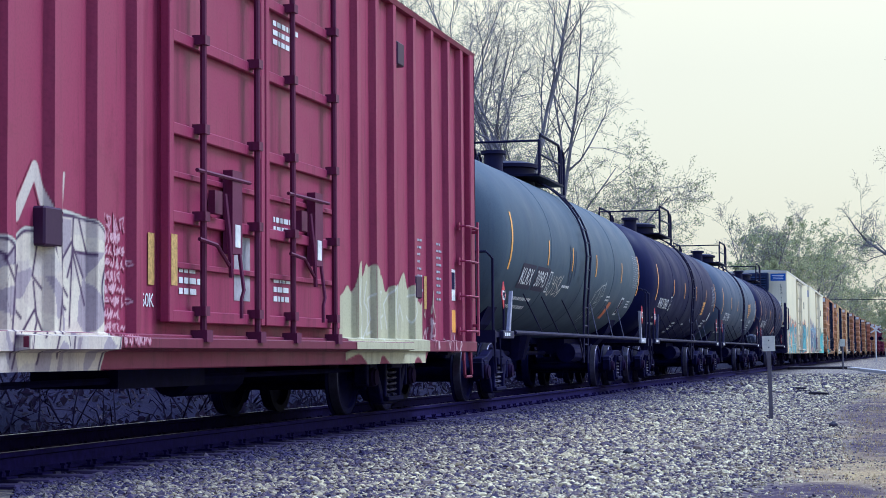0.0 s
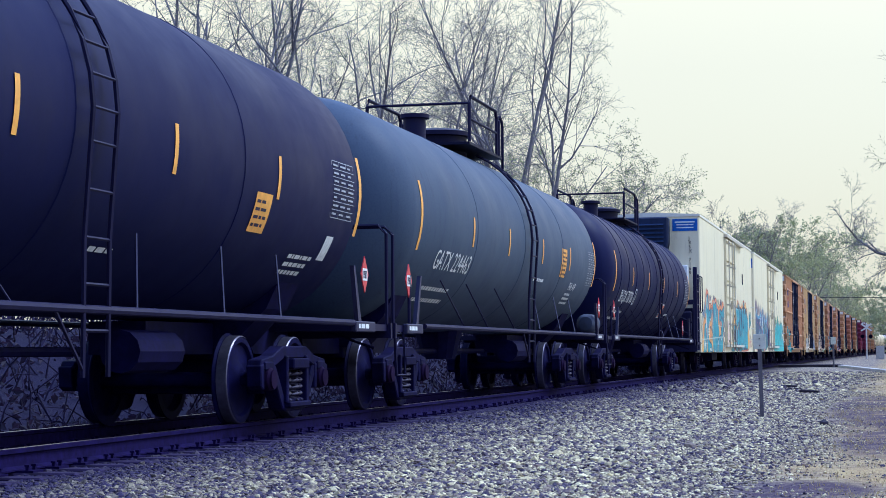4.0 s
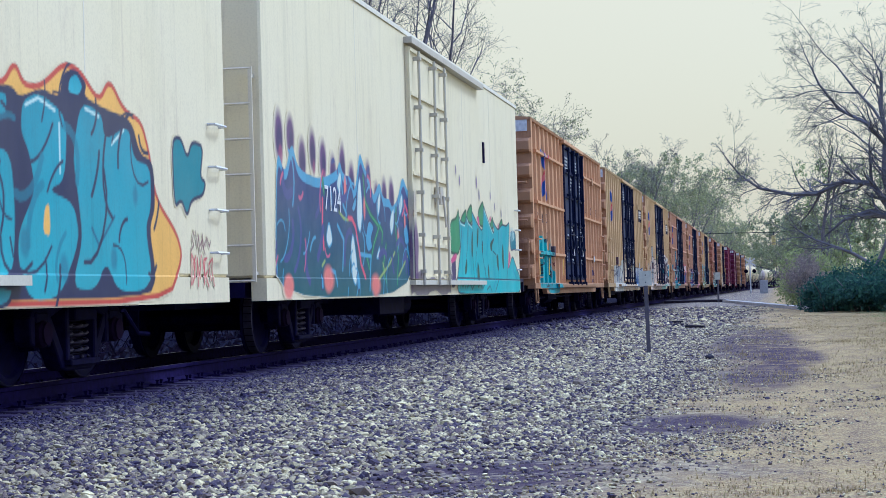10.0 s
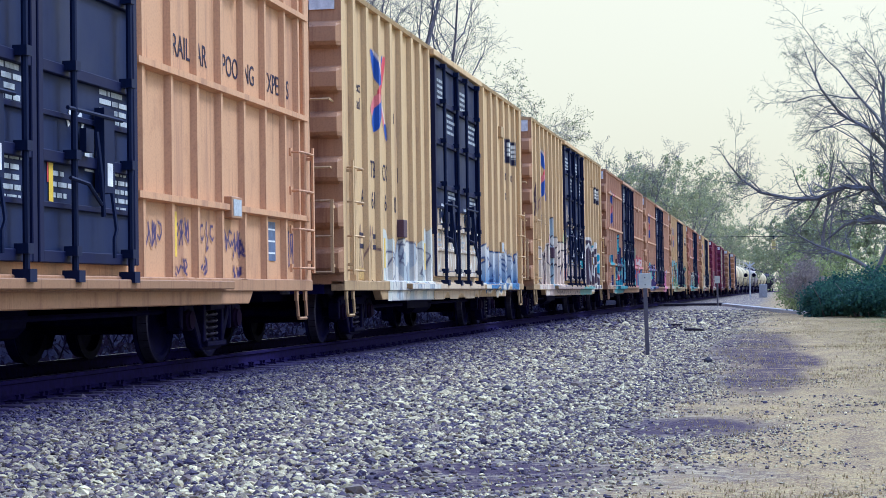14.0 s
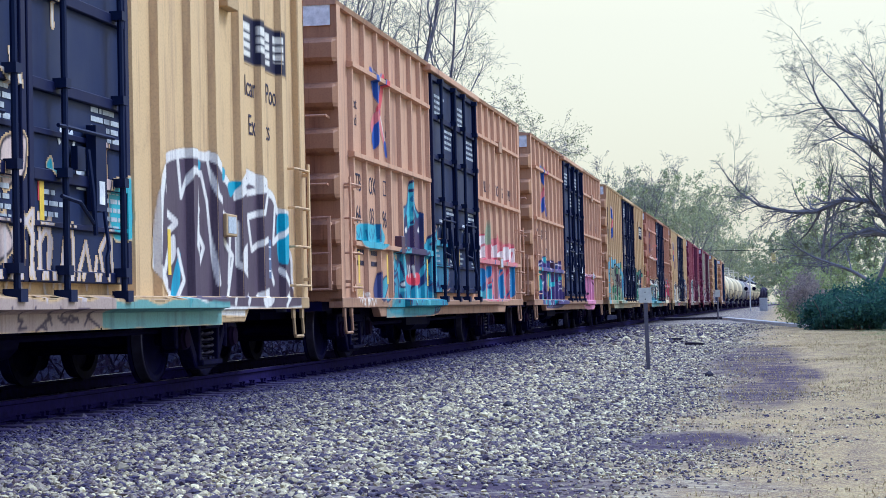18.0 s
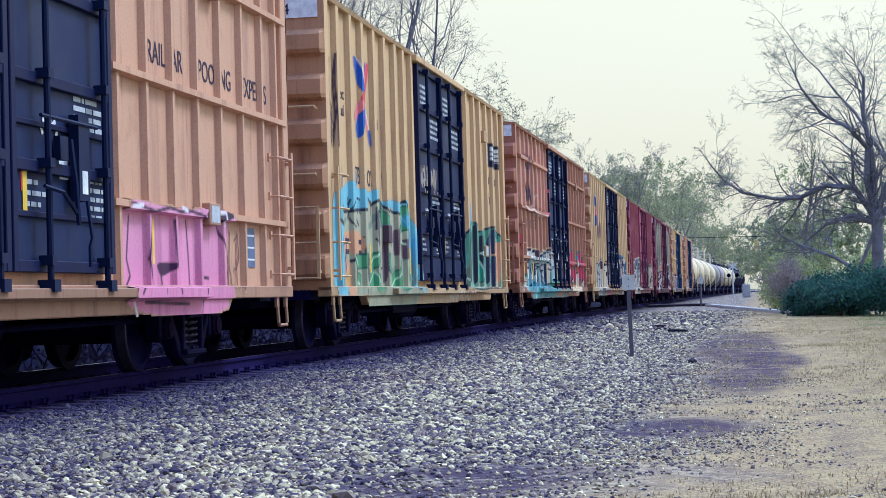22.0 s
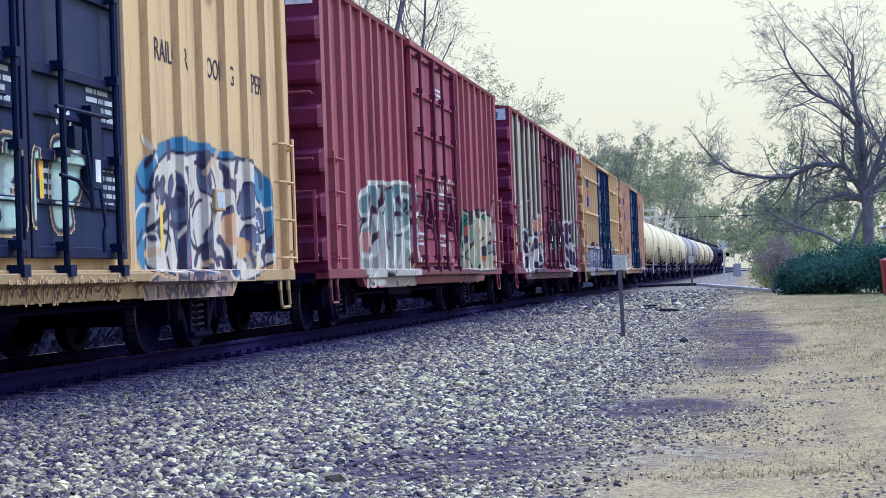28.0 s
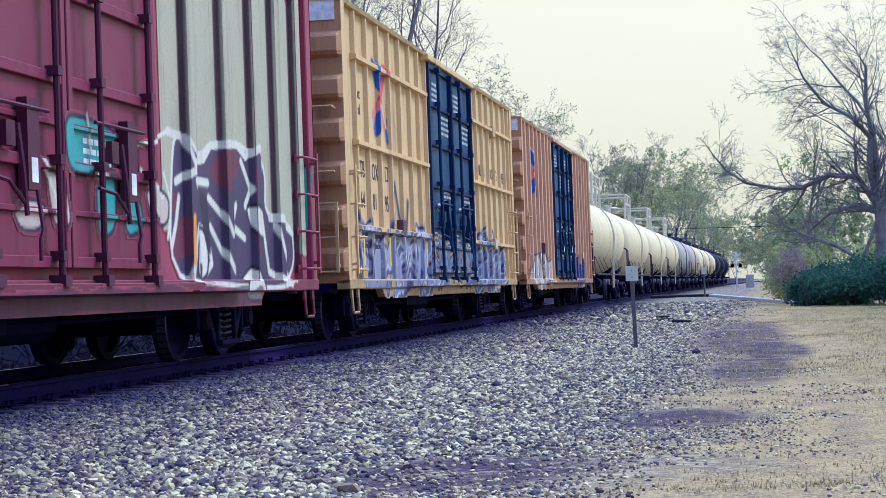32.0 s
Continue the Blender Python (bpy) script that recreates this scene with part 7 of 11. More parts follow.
    for pts in ([(14.03, 1.08), (14.07, 1.19), (14.28, 1.38), (14.31, 1.19), (14.15, 1.06)], [(15.52, 1.10), (15.59, 1.33), (15.76, 1.18), (15.80, 0.96), (15.62, 0.95)], [(16.88, 1.12), (16.94, 1.31), (17.08, 1.13), (17.04, 0.92)], [(17.27, 1.71), (17.91, 1.85), (17.51, 1.68), (17.56, 1.57), (17.35, 1.58)], [(18.14, 1.40), (18.38, 1.54), (18.41, 1.15), (18.24, 1.23)], [(18.93, 1.56), (19.16, 1.79), (19.22, 1.20), (19.00, 1.25)], [(15.61, 1.93), (15.81, 2.01), (15.73, 1.75), (15.54, 1.55)], [(14.90, 1.74), (15.07, 1.94), (14.99, 1.42), (14.86, 1.42)], [(16.18, 1.62), (16.33, 1.78), (16.26, 1.47)]):
        w.shape(pts, fern, lin(22, 60, 86), 0.03)
    for line in ([(13.61, 1.54), (13.76, 1.82), (13.68, 2.05)], [(14.34, 2.17), (14.44, 1.89), (14.36, 1.54), (14.26, 1.40)], [(14.58, 2.05), (14.46, 1.65)], [(15.01, 1.42), (15.06, 1.17), (15.15, 0.95)], [(15.47, 1.51), (15.33, 1.25), (15.55, 0.96)], [(16.17, 1.58), (16.39, 1.27), (16.60, 1.04)], [(17.67, 1.56), (18.08, 1.49), (18.42, 1.23), (18.37, 0.97), (17.84, 0.72)], [(16.58, 1.20), (16.67, 0.92)], [(18.53, 1.98), (18.53, 1.54)], [(19.81, 1.26), (19.59, 0.98)], [(13.29, 1.14), (13.11, 0.94)], [(16.29, 1.93), (16.18, 1.66)], [(13.12, 0.99), (21.79, 0.96)]):
        w.stroke(line, 0.034, lin(20, 70, 98))
    for line in ([(13.84, 1.96), (13.87, 1.55), (13.71, 1.08)], [(14.77, 1.92), (14.69, 1.52), (14.79, 1.09)], [(15.93, 1.80), (15.91, 1.45)], [(17.04, 2.06), (17.15, 1.87), (16.75, 1.48)], [(17.65, 1.22), (17.91, 0.97), (17.62, 0.80)], [(19.02, 2.01), (18.76, 1.64)], [(19.67, 2.05), (19.46, 1.44)], [(20.65, 1.18), (21.20, 0.99)]):
        w.stroke(line, 0.07, lin(34, 150, 184), 0.7)
    for line in ([(13.53, 2.10), (13.68, 2.01), (14.16, 1.98)], [(14.41, 2.13), (14.58, 2.04), (15.04, 1.97)], [(16.58, 2.39), (16.85, 2.27), (17.69, 1.93)], [(20.37, 2.18), (20.17, 1.84)]):
        w.stroke(line, 0.022, lin(205, 232, 226))
    for pts in ([(15.62, 2.20), (15.82, 2.24), (16.00, 2.09), (15.81, 2.02)], [(17.25, 2.20), (17.42, 2.31), (17.54, 2.17)], [(18.36, 2.08), (18.54, 2.20), (18.59, 2.07)], [(19.89, 1.36), (20.12, 1.64), (20.31, 1.46), (19.81, 1.17)]):
        w.shape(pts, lin(206, 82, 136))
    for u, z, r in ((13.3, 3.0, 0.07), (13.7, 2.82, 0.08), (15.7, 2.9, 0.09), (16.0, 2.66, 0.08), (17.5, 2.72, 0.07), (18.1, 2.5, 0.07), (19.0, 2.4, 0.06)):
        w.spray(u, z, r, 1.7 * r, lin(110, 86, 150), 1.0, 0.1, int(u * 5))
    w.shape([(20.21, 1.97), (20.50, 2.06), (21.17, 2.06), (21.17, 1.63), (20.91, 1.67), (20.32, 1.61)], lin(30, 120, 140), navy, 0.03).hand(20.25, 21.0, 1.86, 2.12, 3, lin(190, 220, 220), 0.035, 5)
    for line in ([(13.44, 0.81), (13.58, 0.91), (13.69, 0.81), (13.88, 0.90), (14.05, 0.78)], [(14.23, 0.81), (14.52, 0.91), (14.81, 0.77), (15.14, 0.89)], [(15.54, 0.81), (15.88, 0.92), (16.10, 0.77), (16.47, 0.89)], [(16.71, 0.76), (17.09, 0.84), (17.34, 0.72)]):
        w.stroke(line, 0.04, lin(24, 96, 110))
    w.onto(white_2, reef_surface, WHITETAG, R_, coat, "painted_letters", "turquoise letters with green shards")
    write_on(white_2, "7124", 2.9, 1.85, 0.48, STENCIL, 1.572, R_)
    for k, ch in enumerate("JRSX 7169"):
        if ch != " ":
            t = part("lettering", letters(ch, 0.15, BLACKSTENCIL), white_1)
            t.matrix_basis = pose(1.22, -R_ - 0.012, 4.20 - 0.135 * k, 0, 0, -90)
    for car in (white_1, white_2):
        part("side_vent", once("vent", lambda: Geo().box(0, 0.03, 0, 0.14, 0, 0.42).mesh("side_vent", STEEL)), car, "small dark slot", at=pose(1.56, 16.6 - R_, 3.35))
        for u in (5.0, 14.2, 17.6):
            part("seam", once("seam", lambda: Geo().box(0, 0.002, -0.012, 0.012, 0.95, 4.93).mesh("seam", WHITEPAINT)), car, colour=(0.74, 0.68, 0.53), at=pose(1.56, u - R_, 0))
        for k in range(4):
            part("grab_iron", once("grab", lambda: Geo().tube([(0, 0, 0), (0.08, 0, 0), (0.08, 0.4, 0), (0, 0.4, 0)], 0.016, 6).mesh("grab_iron", WHITEPAINT)), car, colour=(0.7, 0.7, 0.68), at=pose(1.56, 21.1 - R_, 1.2 + 0.45 * k))
    part("blue_sticker", (Geo().box(0.72, 1.5, -0.012, 0.0, 4.48, 4.86), BLUEPANEL), white_1, "blue label panel", at=pose(0, -R_, 0))
    bars_ = part("label_bars", (Geo().box(0.8, 1.42, -0.015, -0.012, 4.74, 4.78).box(0.85, 1.38, -0.015, -0.012, 4.66, 4.69).box(0.85, 1.38, -0.015, -0.012, 4.57, 4.60), STENCIL), white_1, at=pose(0, -R_, 0))
    bars_["kind"] = "stuff"
    part("blue_sticker", (Geo().box(1.1, 1.5, -0.012, 0.0, 4.30, 4.72), BLUEPANEL), white_2, "blue number panel", at=pose(0, -R_, 0))
    t = part("lettering", letters("24", 0.2, STENCIL), white_2)
    t.matrix_basis = pose(1.18, -R_ - 0.016, 4.4, 0, 0, -90)
    reefer_end(white_1, -1)
    reefer_end(white_2, 1)
    lm = once("reefladder", lambda: ladder_mesh(0.45, 0.9, 3.4, 7).mesh("ladder", WHITEPAINT))
    part("ladder", lm, white_2, colour=(0.80, 0.73, 0.56), at=pose(1.0, -R_, 0, 0, 0, -90))
    mark_boxes()


def reefer_end(car, s):
    """Cooling unit, platform and ladder frame at one end."""
    R_ = REEFER / 2
    turn = 0 if s < 0 else 180
    at = pose(0, s * R_, 0, 0, 0, turn)
    unit = part("cooling_unit", (Geo().slab([(-1.15, 3.35), (0.50, 3.35), (0.64, 4.1), (0.64, 4.90), (-1.25, 4.90), (-1.25, 4.1)], -0.55, 0, "y"), PAINT, False, 0.04), car, "dark louvred cooling unit", (0.012, 0.02, 0.06), at)
    louvre = once("louvre", lambda: Geo().slab([(-0.62, 0.0), (-0.55, 0.05), (-0.55, 0.0)], -1.0, 0.5, "x").mesh("louvre", PAINT))
    for k in range(9):
        part("louvre", louvre, unit, colour=(0.02, 0.035, 0.09), at=pose(0, 0, 3.6 + 0.13 * k))
    dark = (0.012, 0.010, 0.045)
    part("end_platform", (Geo().box(-1.5, 1.55, -1.05, 0, 0.92, 1.0).box(-1.5, 1.55, -1.05, -0.98, 0.7, 1.0), PAINT), car, "black end platform", dark, at)
    for x, y, z1 in ((1.5, -0.95, 3.3), (1.5, -0.35, 3.1), (0.2, -0.95, 2.2)):
        part("frame_post", (Geo().box(x - 0.06, x + 0.06, y - 0.07, y + 0.07, 0.75, z1), PAINT, False, 0.01), car, "", dark, at)
    for z in (1.35, 1.75, 2.15, 2.55, 2.95):
        part("rung", (Geo().tube([(1.54, -0.95, z), (1.54, -0.35, z)], 0.02, 6), PAINT), car, "", dark, at)
    for y in (-0.8, -0.2):
        part("handrail", (Geo().tube([(1.58, y, 1.9), (1.64, y, 1.95), (1.64, y, 3.0), (1.58, y, 3.05)], 0.018, 6), PAINT), car, "", dark, at)
    part("end_panel", (Geo().box(-1.5, 1.5, -0.03, -0.004, 0.97, 2.06), PAINT), car, "black lower end panel", dark, at)
    for x, y0, y1, z0, z1 in ((-0.55, -0.85, -0.35, 1.0, 2.05), (0.95, -0.40, -0.06, 1.05, 1.95)):
        part("machine_box", (Geo().box(x - 0.35, x + 0.35, y0, y1, z0, z1), PAINT, False, 0.03), car, "black machinery box", dark, at)
    for z in (1.5, 1.9):
        part("pipe", (Geo().tube([(-1.2, -0.6, z), (0.6, -0.62, z + 0.05), (1.35, -0.5, z - 0.3)], 0.03, 6), PAINT), car, "", dark, at)
    part("cross_beam", (Geo().box(-1.4, 1.5, -1.0, -0.9, 2.15, 2.3), PAINT), car, "", dark, at)
    cab = part("control_box", (Geo().box(0.56, 1.22, -0.45, -0.005, 2.72, 3.38), WHITEPAINT, False, 0.02), car, "white control box", (0.8, 0.8, 0.77), at)
    for z in (2.80, 3.12):
        part("gauge_window", (Geo().box(0.72, 1.05, -0.46, -0.45, z, z + 0.17), STEEL), cab)
    part("tool_box", (Geo().box(-0.02, 0.42, -0.86, -0.5, 1.08, 1.68).box(-0.03, 0.43, -0.87, -0.49, 1.36, 1.39), PAINT, False, 0.015), car, "faded pink box", (0.22, 0.09, 0.10), at)
    for pts in (((0.60, 1.90), (0.56, 1.62), (0.64, 1.45)), ((0.66, 1.92), (0.70, 1.66), (0.62, 1.52)), ((0.78, 1.95), (0.80, 1.50), (0.76, 1.40)), ((0.80, 1.72), (0.92, 1.60), (0.86, 1.44)), ((0.90, 1.84), (0.98, 1.66), (0.88, 1.56), (1.02, 1.46)), ((0.94, 1.88), (1.12, 1.82), (1.16, 1.68), (1.0, 1.70), (0.94, 1.88)), ((1.0, 1.52), (1.12, 1.56))):
        part("scrawl", (Geo().tube([(x, -0.036, z) for x, z in pts], 0.008, 4), STENCIL), car, "thin white scrawl", None, at)


def mark_boxes():
    # a: turquoise block tag
    railbox(box_a, "belt", "643138", SALMON, 1)
    w = Wall(0.5, 5.6, 0.60, 2.35, 0.016)
    tq, ink = lin(60, 164, 176), lin(24, 34, 62)
    w.shape([(0.82, 0.76), (1.22, 1.02), (1.21, 1.61), (1.20, 1.97), (1.44, 2.09), (1.95, 2.11), (2.02, 2.00), (2.36, 2.10), (2.62, 2.03), (3.24, 2.03), (3.30, 1.75), (3.74, 1.77), (3.70, 2.08), (4.16, 2.13), (4.23, 1.83), (3.92, 1.47), (4.20, 1.35), (4.63, 1.10), (5.05, 0.79), (5.40, 0.76), (5.20, 0.62), (3.03, 0.63), (2.96, 0.73)], tq, None, 0, lin(50, 150, 164), lin(80, 184, 188))
    w.tangle(0.9, 5.0, 0.65, 2.1, 18, lin(44, 128, 150), 0.12, 511, 0.3, 0.8).tangle(0.9, 5.0, 0.65, 2.1, 10, lin(120, 204, 206), 0.04, 512, 0.25).tangle(1.0, 4.8, 0.7, 2.05, 26, ink, 0.032, 513, 0.22)
    for line in ([(1.25, 1.68), (1.67, 1.71), (1.66, 1.55), (1.42, 1.54), (1.36, 1.62)], [(2.07, 1.56), (2.40, 1.58), (2.47, 1.43), (2.17, 1.21), (2.06, 1.33)], [(1.28, 1.31), (1.92, 1.37), (1.91, 1.17), (1.37, 1.09)], [(1.36, 0.85), (1.54, 0.99), (1.63, 0.90)], [(2.94, 1.36), (3.42, 1.50), (3.46, 1.12), (3.73, 1.12)], [(2.16, 1.07), (2.40, 0.95), (2.66, 0.78)], [(2.93, 1.08), (3.21, 0.96), (3.65, 0.72)], [(3.70, 0.99), (4.20, 1.31), (4.14, 0.79)], [(2.29, 0.81), (2.79, 0.83)], [(2.80, 1.11), (2.91, 0.71)], [(1.88, 1.95), (2.01, 1.72)], [(3.47, 1.29), (3.59, 1.14), (3.88, 1.22)]):
        w.stroke(line, 0.045, ink)
    w.spray(3.0, 1.98, 0.30, 0.07, BLACK_, 0.85, 0.4, 6).spray(1.75, 1.25, 0.20, 0.09, BLACK_, 0.8, 0.3, 7).spray(3.15, 1.22, 0.12, 0.2, BLACK_, 0.8, 0.3, 8)
    w.scrawl(3.95, 4.5, 1.0, 1.55, lin(110, 52, 60), 0.028, 105, 10).drips(1.1, 3.9, 1.95, 0.4, tq, 8, 8)
    on_box(box_a, sill_mask(w), "belt", SALMON, "turquoise sprayed letters with dark outline")
    w = Wall(12.0, 17.9, 0.8, 1.6, 0.016)
    pen = lin(58, 48, 104)
    for k, (u, z0, z1, n) in enumerate(((12.22, 1.20, 1.42, 3), (13.05, 1.24, 1.48, 3), (13.00, 0.92, 1.08, 3), (13.90, 1.20, 1.46, 3), (13.85, 0.94, 1.10, 2), (14.75, 1.16, 1.42, 4), (15.05, 0.92, 1.02, 2), (17.38, 1.10, 1.48, 2))):
        w.hand(u, u + 0.16 * n, z0, z1, n, pen, 0.032, 106 + k)
    on_box(box_a, w, "belt", SALMON, "dark scrawled tags")
    # b: grey-white wash
    railbox(box_b, "rib", "661620", TAN, 2, right="", shift=1, split=(1, 2, 1, 2))
    black_emblem(box_b, "rib", TAN)
    w = Wall(0.8, 17.9, 0.60, 2.2)
    w.patch(3.0, 6.9, 0.60, 1.55, lin(205, 215, 210), 0.2, 111, 0.85, 0.12)
    w.block(3.1, 6.8, 0.62, 1.55, 5, 112, (lin(205, 205, 195), lin(215, 214, 204), lin(175, 185, 190)), lin(95, 95, 120), None, 0.0, 0.25, 3, 0.026, 2)
    w.patch(6.97, 11.7, 0.60, 1.9, lin(185, 190, 195), 0.3, 113, 0.35, 0.3)
    w.scrawl(7.1, 9.2, 1.1, 2.0, WHITE_, 0.06, 114, 16).scrawl(9.4, 11.6, 1.05, 1.9, WHITE_, 0.07, 115, 18)
    w.patch(12.0, 17.6, 0.75, 1.35, lin(205, 210, 205), 0.25, 116, 0.8, 0.2)
    w.piece(12.3, 17.4, 0.85, 1.6, 6, 117, lin(60, 120, 175), lin(215, 215, 210), lin(60, 80, 130), None, lw=0.03, weight=0.11)
    w.scrawl(1.3, 2.6, 0.9, 1.7, lin(130, 100, 90), 0.03, 118, 10)
    on_box(box_b, sill_mask(w), "rib", TAN, "grey-white sprayed letters and wash")
    # c: white and pink letters, striped letters
    railbox(box_c, "rib", "665175", TAN, 3, right="", shift=1, split=(1, 2, 1, 2))
    black_emblem(box_c, "rib", TAN)
    w = Wall(0.1, 17.9, 0.60, 3.6, 0.018)
    w.block(1.1, 3.9, 0.62, 1.95, 4, 122, (lin(214, 200, 180), lin(205, 190, 178), lin(212, 190, 176), lin(216, 206, 190)), lin(60, 48, 66), lin(222, 214, 200), 0.05, 0.26, 3, 0.03, 2.2)
    cream_, line_ = lin(222, 210, 190), lin(46, 38, 60)
    w.shape([(3.35, 2.20), (3.87, 2.23), (3.85, 1.76), (3.41, 1.81)], lin(216, 180, 172), line_, 0.03)
    w.shape([(4.73, 2.11), (5.07, 2.19), (5.44, 2.09), (5.53, 1.73), (5.72, 2.08), (6.05, 2.02), (6.15, 1.76), (6.33, 2.10), (6.89, 2.04), (7.32, 2.02), (7.24, 1.57), (7.34, 1.08), (7.20, 0.85), (6.32, 0.83), (6.08, 0.68), (4.67, 0.69), (4.94, 1.05), (4.72, 1.33), (4.80, 1.76)], cream_, line_, 0.035, lin(216, 196, 180))
    w.shape([(3.83, 2.43), (4.12, 2.67), (4.41, 2.67), (4.74, 2.61), (4.73, 2.11), (4.82, 1.76), (4.64, 1.33), (4.52, 0.69), (3.74, 0.70), (3.64, 1.03), (3.93, 1.37), (3.78, 1.70), (3.85, 2.18)], lin(156, 178, 190), line_, 0.03, lin(150, 172, 186))
    w.shape([(4.08, 2.06), (4.19, 2.21), (4.33, 2.12), (4.33, 1.94), (4.18, 1.90)], lin(216, 216, 206), line_, 0.03)
    for line in ([(3.42, 1.85), (3.75, 1.70), (4.00, 1.55), (3.82, 1.30)], [(4.76, 1.76), (5.16, 1.93), (5.40, 2.09)], [(5.15, 1.63), (5.51, 1.73), (5.36, 1.57), (5.21, 1.56)], [(5.68, 1.66), (5.82, 1.82), (5.90, 1.67), (5.72, 1.59)], [(6.02, 1.90), (6.25, 1.84), (6.12, 1.56), (6.35, 1.53)], [(4.83, 1.26), (5.04, 1.45), (5.26, 1.27), (5.20, 0.98)], [(5.67, 1.36), (6.00, 1.44), (6.10, 1.14), (5.97, 0.87)], [(6.59, 1.58), (7.10, 1.77), (7.30, 1.74)], [(6.61, 1.07), (7.07, 1.24), (7.32, 1.08)], [(3.90, 1.17), (4.18, 1.45), (4.26, 1.18), (3.98, 1.00)], [(6.37, 1.85), (6.85, 1.83), (7.36, 1.90)], [(6.59, 1.54), (6.48, 1.23)], [(5.57, 1.73), (5.45, 1.28), (5.65, 1.06)]):
        w.stroke(line, 0.04, line_)
    for pts in ([(5.13, 1.20), (5.34, 1.27), (5.39, 0.98), (5.24, 0.87)], [(5.77, 1.21), (5.95, 1.37), (5.98, 1.06)], [(6.70, 1.39), (6.96, 1.52), (7.21, 1.40), (6.82, 1.31)], [(5.93, 0.95), (6.21, 1.03), (6.27, 0.83), (5.97, 0.80)]):
        w.shape(pts, lin(66, 60, 92))
    w.spray(7.1, 1.2, 0.3, 0.2, lin(226, 150, 130), 0.7, 0.4, 3).spray(6.8, 2.2, 0.3, 0.18, lin(160, 196, 140), 0.6, 0.5, 4).spray(4.75, 2.75, 0.12, 0.3, lin(170, 160, 160), 0.6, 0.4, 5)
    for pts in ([(7.38, 1.78), (7.76, 2.32), (7.99, 2.02), (7.87, 1.42), (7.48, 1.08)], [(8.19, 1.95), (8.50, 2.38), (8.82, 2.25), (8.75, 1.67), (8.30, 1.44)], [(8.90, 2.08), (9.31, 2.19), (9.26, 1.83), (8.94, 1.68)], [(8.15, 1.43), (8.75, 1.63), (9.22, 1.28), (8.72, 1.10), (8.19, 1.13)], [(10.71, 2.28), (11.16, 2.38), (11.19, 1.77), (10.78, 1.75)]):
        w.shape(pts, lin(206, 186, 176), line_, 0.03)
    for line in ([(7.83, 3.13), (7.71, 2.81), (7.74, 2.51)], [(7.97, 3.09), (7.89, 2.70)], [(8.24, 2.86), (8.67, 2.77), (9.05, 2.54)], [(8.29, 2.75), (8.51, 2.49)], [(9.13, 2.81), (9.21, 2.55)], [(9.98, 3.37), (10.00, 3.13)]):
        w.stroke(line, 0.045, lin(196, 200, 204), 0.85)
    for pts in ([(11.20, 1.92), (11.87, 2.00), (11.91, 1.44), (11.27, 1.37)], [(8.21, 2.29), (8.41, 2.35), (8.43, 2.14)], [(9.79, 1.95), (9.93, 2.05), (9.98, 1.86)]):
        w.shape(pts, lin(70, 168, 184))
    w.hand(7.2, 11.4, 0.85, 1.5, 9, lin(200, 190, 190), 0.04, 125)
    plum, chalk = lin(84, 70, 88), lin(228, 226, 218)
    w.shape([(12.58, 0.78), (12.70, 2.07), (13.09, 2.28), (13.57, 2.36), (13.96, 2.37), (14.35, 2.37), (14.46, 2.41), (14.78, 2.22), (15.07, 2.20), (15.30, 2.04), (15.76, 2.32), (16.32, 2.27), (16.66, 2.17), (17.02, 2.10), (17.14, 1.92), (17.52, 1.89), (17.52, 1.49), (17.84, 1.42), (17.82, 1.08), (18.14, 0.91), (17.99, 0.70)], plum, chalk, 0.10)
    for pts in ([(13.94, 2.33), (14.19, 2.32), (14.13, 2.17), (13.90, 2.21)], [(14.76, 2.30), (15.07, 2.31), (15.03, 2.15), (14.75, 2.17)], [(17.11, 1.93), (17.52, 1.89), (17.43, 1.28), (17.13, 1.31)], [(13.18, 1.09), (13.46, 1.42), (13.39, 0.90), (13.08, 0.74)], [(15.09, 2.16), (15.54, 2.20), (15.22, 1.96)]):
        w.shape(pts, lin(58, 160, 190))
    for line in ([(13.40, 2.29), (13.48, 1.91), (13.73, 2.19), (14.18, 2.18), (14.35, 1.90), (14.55, 1.04)], [(13.89, 2.04), (13.81, 1.43), (14.01, 1.17), (14.22, 1.41), (13.94, 1.64)], [(14.37, 2.38), (14.57, 1.98), (15.20, 1.70), (15.11, 1.05)], [(15.74, 2.29), (15.36, 2.00), (15.97, 2.23), (16.36, 2.19)], [(15.83, 2.07), (16.54, 2.16), (16.39, 1.88), (15.91, 1.81), (16.04, 1.44), (16.49, 1.57)], [(16.78, 2.10), (16.56, 1.57), (16.96, 1.07)], [(17.07, 2.00), (16.97, 1.55), (17.49, 1.74)], [(13.36, 1.35), (13.53, 1.06), (13.18, 0.77)], [(14.78, 1.61), (15.27, 1.34), (15.04, 0.83)], [(15.39, 1.71), (15.39, 1.27), (15.78, 1.06), (15.55, 0.83)], [(13.06, 1.72), (13.34, 1.64), (13.06, 1.53)], [(17.20, 1.23), (17.52, 0.99), (17.17, 0.79)], [(12.84, 1.96), (12.98, 1.59), (12.74, 1.14)]):
        w.stroke(line, 0.075, chalk)
    for pts in ([(13.05, 1.44), (13.29, 1.54), (13.31, 1.28), (13.04, 1.15)], [(13.85, 1.93), (14.15, 1.85), (14.05, 1.64), (13.88, 1.67)], [(15.44, 1.42), (15.70, 1.54), (15.75, 1.28), (15.48, 1.16)], [(16.10, 0.91), (16.57, 1.03), (16.68, 0.83), (16.21, 0.75)]):
        w.shape(pts, chalk)
    w.patch(3.4, 11.0, 0.60, 0.86, lin(165, 148, 142), 0.05, 127, 0.9)
